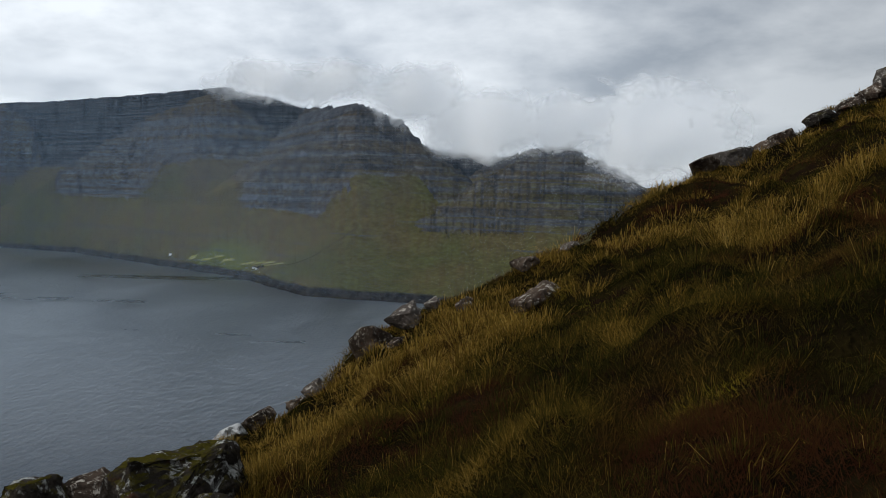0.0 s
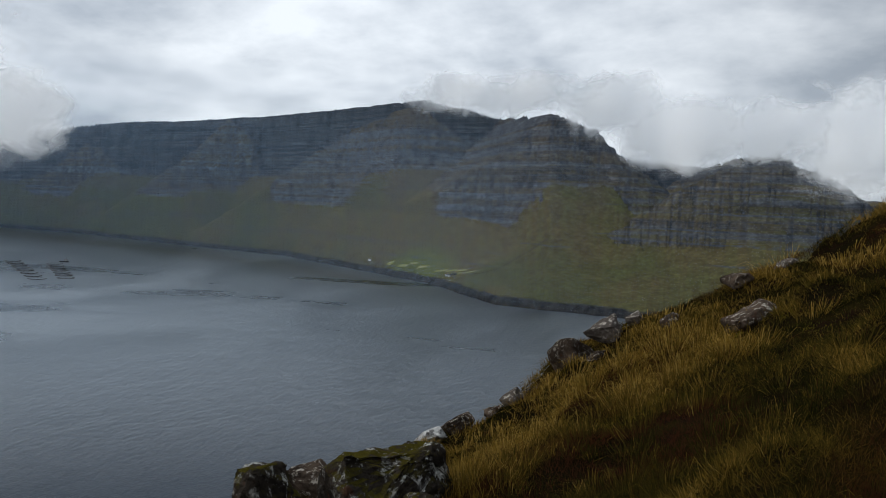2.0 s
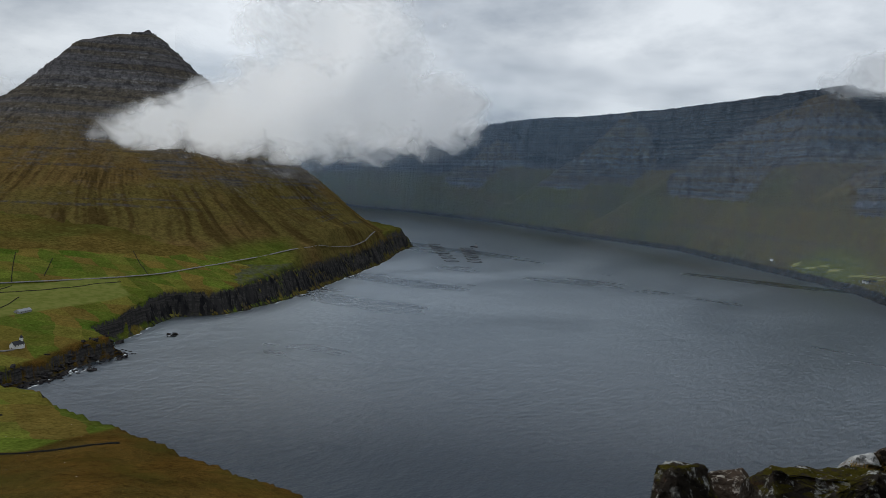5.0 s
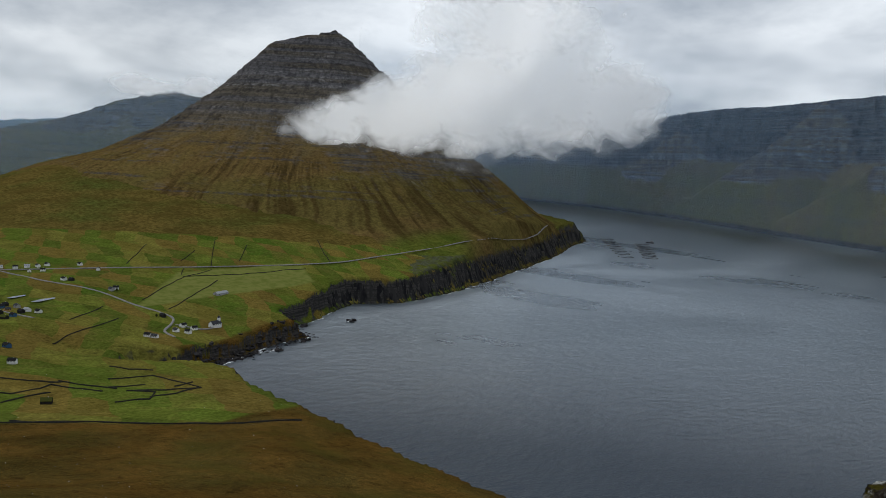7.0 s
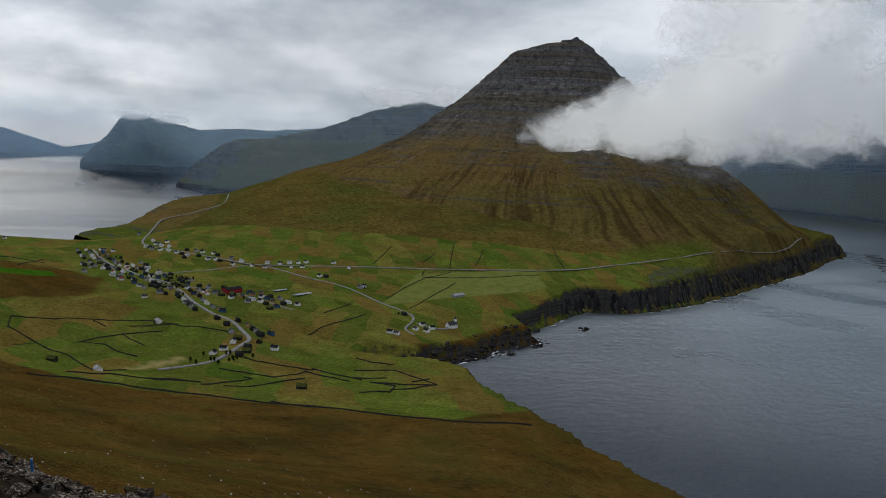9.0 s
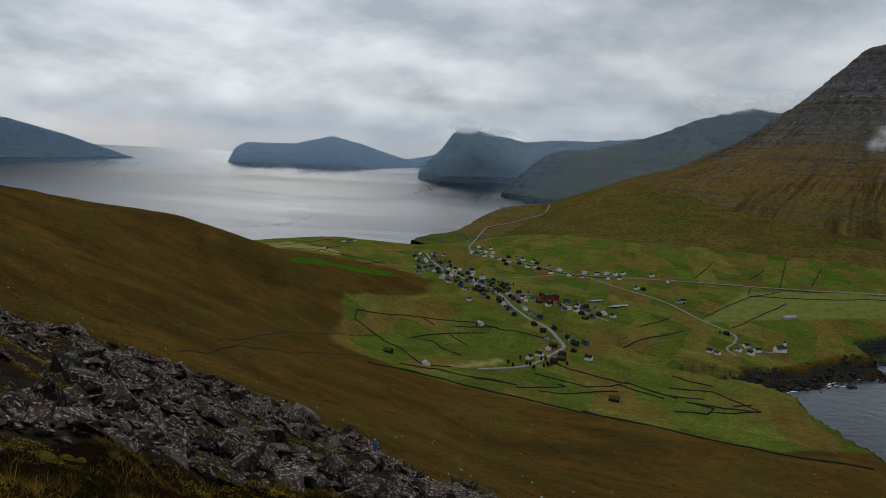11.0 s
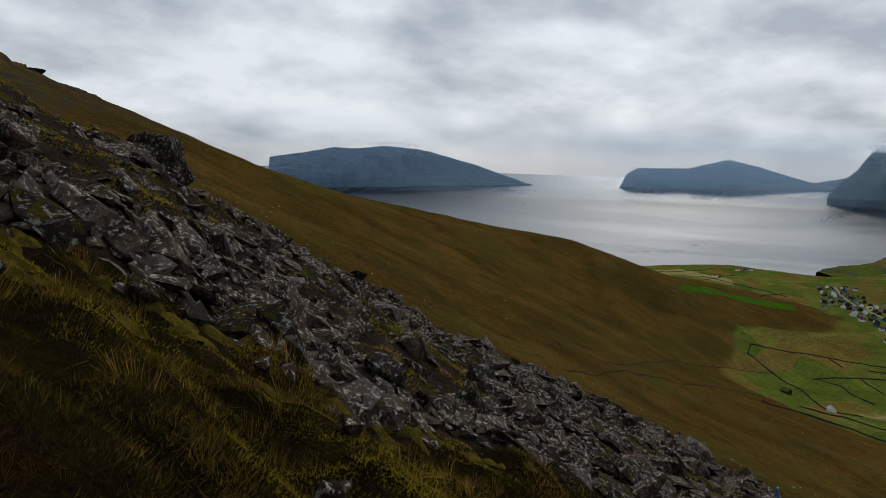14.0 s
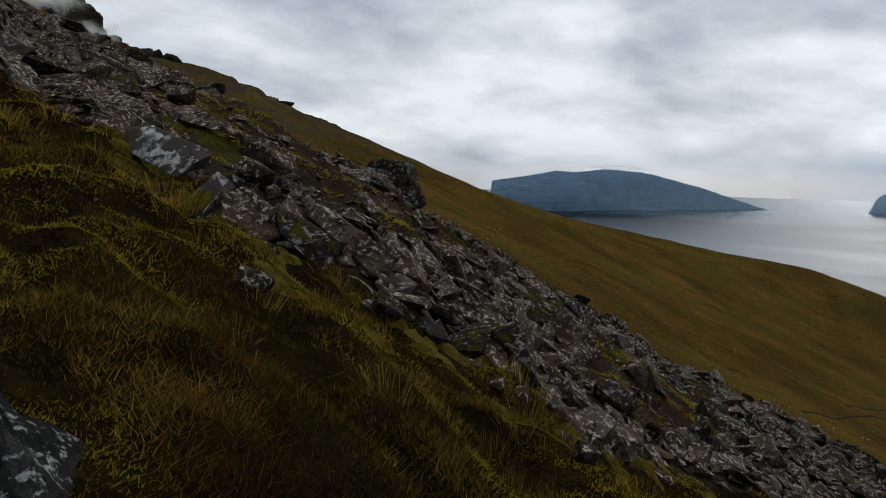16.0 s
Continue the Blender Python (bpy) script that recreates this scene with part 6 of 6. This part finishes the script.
# cushions of yellow moss where the turf meets the scree
def moss_material():
    m = Tree("yellow_moss", 0.95)
    n = m.noise(45, 6, 0.75)
    col = m.mix(m.band(m.noise(6, 4, 0.6), 0.38, 0.62), (0.060, 0.050, 0.010), (0.15, 0.11, 0.018))
    m.bump(n, 0.03, 1.0)
    return m.done(m.gain(col, m.spread(n, 0.32, 0.68, 0.45, 1.45)))


verts, faces, base = [], [], 0
for k in range(70):
    az = rs.uniform(112, 160)
    r_ = np.interp(az, *np.array(SCREE_EDGE).T) + rs.uniform(-0.7, 0.3)
    x, y = plan(az, r_)
    w_, up_ = rs.uniform(0.06, 0.17), rs.uniform(0.03, 0.07)
    for i in range(9):
        for j in range(16):
            f, q = i / 8, 2 * math.pi * j / 16
            rad = w_ * f * (1 + 0.25 * math.sin(3 * q + k))
            px, py = x + rad * math.cos(q), y + rad * math.sin(q)
            verts.append((px, py, up_ * (1 - f * f) + 0.02 * noise.noise(Vector((px * 9, py * 9, k)))))
    for i in range(8):
        for j in range(16):
            a, b = base + i * 16 + j, base + i * 16 + (j + 1) % 16
            faces.append((a, a + 16, b + 16, b))
    base += 144
verts = np.array(verts)
verts[:, 2] += near_z(verts[:, 0], verts[:, 1]) - 0.01
me = bpy.data.meshes.new("moss_cushions")
me.from_pydata(verts, [], faces)
me.polygons.foreach_set("use_smooth", np.ones(len(faces), bool))
me.materials.append(moss_material())
tagged(new("moss_cushions", me), "rounded cushions of yellow-green moss at the scree's edge", "moss", kind="stuff")

# waymark on the scree
post = new("marker_post")
px_, py_ = plan(95.8, 21.6)
bm = bmesh.new()
bmesh.ops.create_cone(bm, cap_ends=True, segments=10, radius1=0.032, radius2=0.032, depth=0.66, matrix=Matrix.Translation((0, 0, 0.30)))
part("pole", bm, plain("blue_paint_post", (0.02, 0.13, 0.36), 0.6), post)
bm = bmesh.new()
bmesh.ops.create_cone(bm, cap_ends=True, segments=10, radius1=0.036, radius2=0.03, depth=0.05, matrix=Matrix.Translation((0, 0, 0.645)))
part("cap", bm, plain("pale_blue_cap", (0.10, 0.24, 0.45), 0.6), post)
post.matrix_basis = pose(px_, py_, float(near_z(px_, py_)) - 0.02, 3, 4, 0)
tagged(post, "short blue waymark post standing in the scree", "post")

# ---- surf, shore rocks, clouds and haze sheets ----
MAT_FOAM = plain("foam", (0.75, 0.77, 0.78), 0.9)
rs2 = np.random.RandomState(9)
fv, ff = [], []
shore = smooth_line(COAST[5:26], 3.0)
shore2 = smooth_line(COAST[29:36], 4.0)
for line, prob in ((shore, 0.10), (shore2, 0.16)):
    i = 0
    while i < len(line) - 12:
        if rs2.rand() < prob:
            n = rs2.randint(3, 12)
            seg = line[i:i + n]
            tan = np.gradient(seg, axis=0)
            nor = np.stack([-tan[:, 1], tan[:, 0]], 1) / (np.linalg.norm(tan, axis=1, keepdims=True) + 1e-9)
            side = 1 if inside(COAST, *(seg[0] + 4 * nor[0])) < 0 else -1
            d0 = -9 * fbm(seg[:, 0] / 42, seg[:, 1] / 42, 4, 5)
            w = rs2.uniform(1.0, 3.2) * np.sin(np.linspace(0.15, 3.0, n))
            mid = seg + side * nor * (2.5 - d0)[:, None] * 0.8
            k = len(fv)
            for a_, b_ in zip(mid + nor * w[:, None], mid - nor * w[:, None]):
                fv.append((*a_, 0.35))
                fv.append((*b_, 0.35))
            ff.extend([(k + 2 * j, k + 2 * j + 1, k + 2 * j + 3, k + 2 * j + 2) for j in range(n - 1)])
            i += n
        i += 1
for cx_, cy_ in ((-1004, 480), (-1050, 544), (-1146, 680), (-962, 398), (-1000, 462), (-1092, 546)):
    k = len(fv)
    for j in range(10):
        w = 2.2 * math.sin(0.3 + 2.5 * j / 9) + rs2.uniform(0, 1.2)
        u, q = (j - 4.5) * 2.2, rs2.normal(0, 0.8)
        fv.append((cx_ - 0.5 * u + 0.8 * w + q, cy_ + 0.86 * u - 0.5 * w, 0.4))
        fv.append((cx_ - 0.5 * u - 0.8 * w + q, cy_ + 0.86 * u + 0.5 * w, 0.4))
    ff.extend([(k + 2 * j, k + 2 * j + 1, k + 2 * j + 3, k + 2 * j + 2) for j in range(9)])
me = bpy.data.meshes.new("surf")
me.from_pydata(far_pull(np.array(fv)), [], ff)
me.materials.append(MAT_FOAM)
tagged(new("surf", me), "white surf breaking along the rocky shore", "surf", kind="stuff")

# dark rock shelf in the bay
MAT_SHORE = simple("wet_rock", (0.060, 0.055, 0.054), (0.022, 0.020, 0.020), 0.3, 0.6, 0.4)
verts, faces, base = [], [], 0
bay = smooth_line(COAST[12:20], 1.5)
for i in range(420):
    c = bay[rs2.randint(len(bay))] + rs2.normal(0, 9, 2)
    d = float(inside(COAST, np.array(c[0]), np.array(c[1])))
    if d > 26 or d < -22:
        continue
    co, fs = protos[int(rs2.randint(14))]
    s = rs2.uniform(3, 11) * (0.6 if d < -8 else 1)
    m = np.array(Euler((rs2.uniform(-0.3, 0.3), rs2.uniform(-0.3, 0.3), rs2.uniform(0, 6.28))).to_matrix())
    z0 = max(float(ground_z(c[0], c[1])), -0.5)
    verts.append(co @ m.T * s + np.array([c[0], c[1], z0 + 0.05 * s]))
    faces.extend([tuple(v + base for v in f) for f in fs])
    base += len(co)
REEF = [(-1022, 386), (-962, 374), (-964, 410), (-1000, 455), (-1062, 490), (-1105, 540), (-1140, 606), (-1150, 610), (-1110, 530), (-1078, 480), (-1070, 440)]
skerries = [(-1004, 486), (-1047, 549), (-1144, 684)]
for i in range(900):
    c = np.array([rs2.uniform(-1155, -955), rs2.uniform(370, 615)]) if i > 20 else np.array(skerries[i % 3]) + rs2.normal(0, 5, 2)
    if i > 20 and float(inside(REEF, np.array(c[0]), np.array(c[1]))) < 0:
        continue
    co, fs = protos[int(rs2.randint(14))]
    s = rs2.uniform(4, 13) * (0.8 if i <= 20 else 1)
    m = np.array(Euler((rs2.uniform(-0.25, 0.25), rs2.uniform(-0.25, 0.25), rs2.uniform(0, 6.28))).to_matrix())
    z0 = min(max(float(ground_z(c[0], c[1])), 0.4), 7.0)
    verts.append(co @ m.T * s + np.array([c[0], c[1], z0 + 0.08 * s]))
    faces.extend([tuple(v + base for v in f) for f in fs])
    base += len(co)
me = bpy.data.meshes.new("shore_rocks")
me.from_pydata(np.vstack(verts), [], faces)
me.materials.append(MAT_SHORE)
tagged(new("shore_rocks", me), "dark wet rocks of the shore shelf", "rocks", kind="stuff")

# pale stones strewn over the moor
verts, faces, base = [], [], 0
for i in range(700):
    x, y = plan(rs2.uniform(62, 140), 120 * (8 ** rs2.rand()))
    z0 = float(hill(x, y))
    if float(inside(COAST, np.array(x), np.array(y))) < 15:
        continue
    co, fs = protos[int(rs2.randint(14))]
    s = rs2.uniform(0.35, 1.1)
    verts.append(co * s + np.array([x, y, z0 + 0.1 * s]))
    faces.extend([tuple(v + base for v in f) for f in fs])
    base += len(co)
me = bpy.data.meshes.new("moor_stones")
me.from_pydata(np.vstack(verts), [], faces)
me.materials.append(simple("pale_stone", (0.34, 0.33, 0.31), (0.22, 0.21, 0.20), 1.0))
tagged(new("moor_stones", me), "small pale stones strewn over the moor", "stones", kind="stuff")


# garden trees
MAT_LEAF = simple("dark_leaves", (0.018, 0.032, 0.008), (0.03, 0.045, 0.010), 1.2)
MAT_BARK = plain("bark", (0.06, 0.045, 0.035))


def garden_tree(seed):
    top = new("tree")
    rr = random.Random(seed)
    bm = bmesh.new()
    bmesh.ops.create_cone(bm, cap_ends=True, segments=7, radius1=0.25, radius2=0.10, depth=3.4, matrix=Matrix.Translation((0, 0, 1.3)))
    for k in range(4):
        a = k * 1.6
        bmesh.ops.create_cone(bm, cap_ends=True, segments=5, radius1=0.09, radius2=0.03, depth=2.2, matrix=Matrix.Translation((math.cos(a) * 0.6, math.sin(a) * 0.6, 3.0)) @ Euler((-0.6 * math.sin(a), 0.6 * math.cos(a), 0)).to_matrix().to_4x4())
    part("trunk", bm, MAT_BARK, top)
    vs, fs = [], []
    for k in range(520):
        a, h = rr.uniform(0, 6.28), rr.uniform(1.2, 5.2)
        rad = 2.1 * math.sqrt(rr.random()) * (1 - abs(h - 3.0) / 3.2) * (0.75 + 0.35 * math.sin(3 * a + seed))
        c = Vector((rad * math.cos(a), rad * math.sin(a), h))
        e = Euler((rr.uniform(0, 3), rr.uniform(0, 3), rr.uniform(0, 6))).to_matrix()
        b = len(vs)
        for q in ((-0.28, -0.1, 0), (0.05, -0.2, 0.06), (0.3, 0.05, 0), (0, 0.22, -0.05)):
            vs.append(c + e @ Vector(q))
        fs.append((b, b + 1, b + 2, b + 3))
    me = bpy.data.meshes.new("crown")
    me.from_pydata(vs, [], fs)
    me.materials.append(MAT_LEAF)
    new("crown", me).parent = top
    return tagged(top, "small dark garden tree among the houses", "tree", "garden trees")


TREES = [garden_tree(k) for k in range(3)]
placed = 0
while placed < 34:
    hx, hy = taken[rs2.randint(len(taken))] if placed > 12 else (-835 + rs2.normal(0, 16), 80 + rs2.normal(0, 12))
    x, y = hx + rs2.uniform(-13, 13), hy + rs2.uniform(-13, 13)
    if any((x - a) ** 2 + (y - b) ** 2 < 49 for a, b in taken):
        continue
    m = pose(x, y, float(ground_z(x, y)) - 0.1, 0, 0, rs2.uniform(0, 360))
    if placed < 3:
        TREES[placed].matrix_basis = m
    else:
        copy_thing(TREES[placed % 3], m)
    placed += 1

# crags on the eastern skyline
MAT_CRAG = simple("weathered_crag", (0.060, 0.052, 0.040), (0.018, 0.017, 0.014), 0.35, 0.9, 0.5)
for k, (az, wide, tall) in enumerate(((154.8, 15, 15), (154.2, 15, 12), (155.4, 15, 10), (153.4, 20, 9), (145.6, 14, 6))):
    # set on the highest ground along its bearing
    rr = np.arange(330, 800, 6.0)
    xx, yy = -rr * math.sin(radians(az)), rr * math.cos(radians(az))
    hh = hill(xx, yy)
    i = int(np.argmax((hh - SEA_EYE) / rr))
    bm = rough_stone(300 + k, 18, 0.9, 0.07, 2)
    ob = part("crag", bm, MAT_CRAG)
    ob.matrix_basis = pose(xx[i], yy[i], float(hh[i]) - 0.08 * tall, 0, 0, az + 8 * math.sin(3.1 * k)) @ Matrix.Diagonal((wide, wide * 1.2, tall, 1))
    tagged(ob, "dark broken crag on the grassy skyline", "crag", "skyline crags")
# broken buttress above the scree, half in mist
for k, (az, top_el, wide) in enumerate(((156.7, 7.9, 5), (157.3, 8.7, 6), (158.0, 9.4, 7), (158.7, 10.0, 8), (159.5, 10.8, 9), (160.4, 11.4, 10), (161.4, 12.2, 11), (162.6, 13.0, 12), (164.0, 13.6, 13))):
    x, y = plan(az, 145.0 + 5 * (k % 3))
    ground, top = float(hill(x, y)), SEA_EYE + 147 * math.tan(radians(top_el))
    tall = max(top - ground, 2.0) + 4.0
    bm = rough_stone(340 + k, 20, 1.0, 0.09, 2)
    ob = part("crag", bm, MAT_CRAG)
    ob.matrix_basis = pose(x, y, top - tall / 2, 0, 6 * math.sin(2.3 * k), az + 30 * k) @ Matrix.Diagonal((wide, wide * 1.4, tall, 1))
    tagged(ob, "dark broken buttress rising into drifting mist", "crag", "misty buttresses")


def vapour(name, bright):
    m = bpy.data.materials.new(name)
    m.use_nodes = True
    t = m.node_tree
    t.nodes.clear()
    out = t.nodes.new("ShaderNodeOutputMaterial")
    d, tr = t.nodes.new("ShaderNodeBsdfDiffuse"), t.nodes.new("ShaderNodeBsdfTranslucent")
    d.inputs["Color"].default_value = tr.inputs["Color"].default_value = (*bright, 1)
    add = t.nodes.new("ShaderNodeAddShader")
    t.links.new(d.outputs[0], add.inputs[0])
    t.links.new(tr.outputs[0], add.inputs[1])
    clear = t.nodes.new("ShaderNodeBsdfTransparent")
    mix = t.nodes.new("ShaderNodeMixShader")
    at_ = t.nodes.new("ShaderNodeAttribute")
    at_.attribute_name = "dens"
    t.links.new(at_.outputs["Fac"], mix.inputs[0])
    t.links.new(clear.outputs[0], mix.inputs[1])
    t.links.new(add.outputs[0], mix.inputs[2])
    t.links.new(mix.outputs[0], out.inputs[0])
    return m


MAT_CLOUD, MAT_HAZE = vapour("cloud_vapour", (0.60, 0.605, 0.61)), vapour("haze_sheet", (0.245, 0.345, 0.46))


def cloud(name, puffs, reach, depth, seed, label, layers=2, fine=1.0):
    """A bank of cloud: billowing skins, dense where its puffs (bearing, rise, half width, half height, weight) are."""
    p = np.array(puffs, float)
    a0, a1 = (p[:, 0] - 1.6 * p[:, 2]).min(), (p[:, 0] + 1.6 * p[:, 2]).max()
    e0, e1 = (p[:, 1] - 1.6 * p[:, 3]).min(), (p[:, 1] + 1.6 * p[:, 3]).max()
    top = new(name)
    for k in range(layers):
        az, el = np.meshgrid(np.arange(a0, a1, 0.09), np.arange(e0, e1, 0.08), indexing="ij")
        wx, wy = az + 0.95 * fine * fbm(az / 2.6, el / 1.9, 3, seed + 11 * k, 0.4), el + 0.6 * fine * fbm(az / 2.4, el / 1.8, 3, seed + 5 + 11 * k, 0.4)
        body = -1.0 + 0 * az
        for ca, ce, ra, re_, wt in p:
            body = np.maximum(body, wt * (1 - np.sqrt(((wx - ca) / ra) ** 2 + ((wy - ce) / re_) ** 2)))
        billow = np.sqrt(fbm(wx / 2.6, wy / 1.8, 4, seed + 21 + k, 0.45) ** 2 + 0.004) * 1.3
        dens = sstep(-0.14, 0.60, body + 0.42 * (billow - 0.20) + 0.17 * fbm(wx / 0.85, wy / 0.65, 4, seed + 31 + k, 0.6)) * (0.80 if k == 0 else 0.9)
        edge = sstep(a0, a0 + 1, az) * sstep(a1, a1 - 1, az) * sstep(e0, e0 + 0.5, el) * sstep(e1, e1 - 0.5, el)
        rr = reach + 0 * az + k * depth * 0.9 + 0.25 * depth * fbm(az / 5, el / 5, 2, seed + 41)
        a, e = np.radians(az), np.radians(el)
        v = np.stack([-rr * np.cos(e) * np.sin(a), rr * np.cos(e) * np.cos(a), SEA_EYE + rr * np.sin(e)], -1)
        ob = grid_mesh("vapour", v, dens * edge > 0.004, MAT_CLOUD, {"dens": dens * edge})
        ob.parent = top
    return tagged(top, label, "cloud")


cloud("cloud", [(60.6, 2.9, 2.6, 1.7, 0.9), (56.0, 3.7, 4.4, 2.7, 1.3), (51.5, 4.8, 5.5, 4.0, 1.3), (46.5, 5.8, 5.0, 4.4, 1.2), (42.0, 5.2, 3.6, 3.0, 1.0), (49, 9.5, 6, 3.5, 0.8), (62.6, 2.3, 1.7, 0.8, 0.7)],
      2300, 220, 201, "white cloud wrapped round the mountain's shoulder")
cloud("cloud", [(12.8, 8.0, 3.2, 1.3, 0.9), (8.0, 8.3, 3.2, 1.6, 0.9), (2.0, 7.6, 4.0, 1.9, 1.1), (-2.5, 5.6, 4.5, 2.5, 1.3), (-8.5, 5.9, 4.5, 1.9, 1.2), (-14, 5.5, 4.5, 3.6, 1.2), (-17.5, 4.5, 3, 3.4, 1.0)],
      2450, 160, 301, "grey cloud lying on the tops across the sound")
cloud("cloud", [(90.4, 2.0, 1.3, 0.32, 0.7), (88.2, 1.75, 1.4, 0.3, 0.5)], 4200, 40, 401, "thin cloud cap on the headland", 1, 0.4)
cloud("cloud", [(73.0, 4.3, 2.6, 0.6, 0.7), (70, 4.4, 2, 0.7, 0.6)], 3500, 60, 411, "thin cloud on the dark mountain", 1, 0.5)
cloud("cloud", [(122.5, 1.25, 1.8, 0.22, 0.7)], 4200, 30, 421, "wisp of cloud on the far island", 1, 0.2)
cloud("cloud", [(160.3, 11.2, 2.2, 1.5, 0.75), (163.0, 12.0, 2.5, 2.2, 0.95), (157.5, 8.6, 1.2, 0.6, 0.35)], 128, 6, 431, "mist drifting over the crags", 1, 0.6)


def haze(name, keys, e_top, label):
    """Sheet added before far land, tinted to stand for haze: bearing, distance, density."""
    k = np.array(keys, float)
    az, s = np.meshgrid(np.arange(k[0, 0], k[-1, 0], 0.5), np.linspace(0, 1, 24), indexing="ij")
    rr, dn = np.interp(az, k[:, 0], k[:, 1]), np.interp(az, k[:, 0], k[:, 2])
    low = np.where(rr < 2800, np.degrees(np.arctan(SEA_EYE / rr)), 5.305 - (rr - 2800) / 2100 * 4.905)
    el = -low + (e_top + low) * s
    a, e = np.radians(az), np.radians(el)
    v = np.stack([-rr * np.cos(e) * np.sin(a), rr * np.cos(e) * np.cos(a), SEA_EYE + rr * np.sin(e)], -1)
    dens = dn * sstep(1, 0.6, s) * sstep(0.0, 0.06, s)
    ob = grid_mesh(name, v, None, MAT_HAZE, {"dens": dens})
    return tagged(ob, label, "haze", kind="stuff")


haze("haze_sheet", [(-30, 2040, 0.0), (-18, 2040, 0.03), (3, 2040, 0.06), (8, 2120, 0.09), (10, 2250, 0.10), (13, 2480, 0.13), (20, 2950, 0.15), (25, 3250, 0.17), (31, 3550, 0.20), (38, 3850, 0.23), (43, 4050, 0.26), (50, 4180, 0.29), (60, 4300, 0.2)], 10, "thin blue see-through sheet for haze before the ridge across the sound")
haze("haze_sheet", [(64, 3560, 0.0), (68, 3560, 0.20), (86, 3560, 0.17), (89, 3560, 0.0)], 7, "thin see-through sheet for haze before the dark mountain")
haze("haze_sheet", [(66, 4190, 0.0), (72, 4190, 0.26), (100, 4190, 0.30), (110, 4190, 0.28), (131, 4190, 0.24), (142, 4190, 0.0)], 4, "pale see-through sheet for haze before the eastern islands")
haze("haze_sheet", [(87, 4500, 0.0), (93, 4500, 0.3), (106, 4500, 0.3), (112, 4500, 0.0)], 3, "pale see-through sheet for haze before the low island")
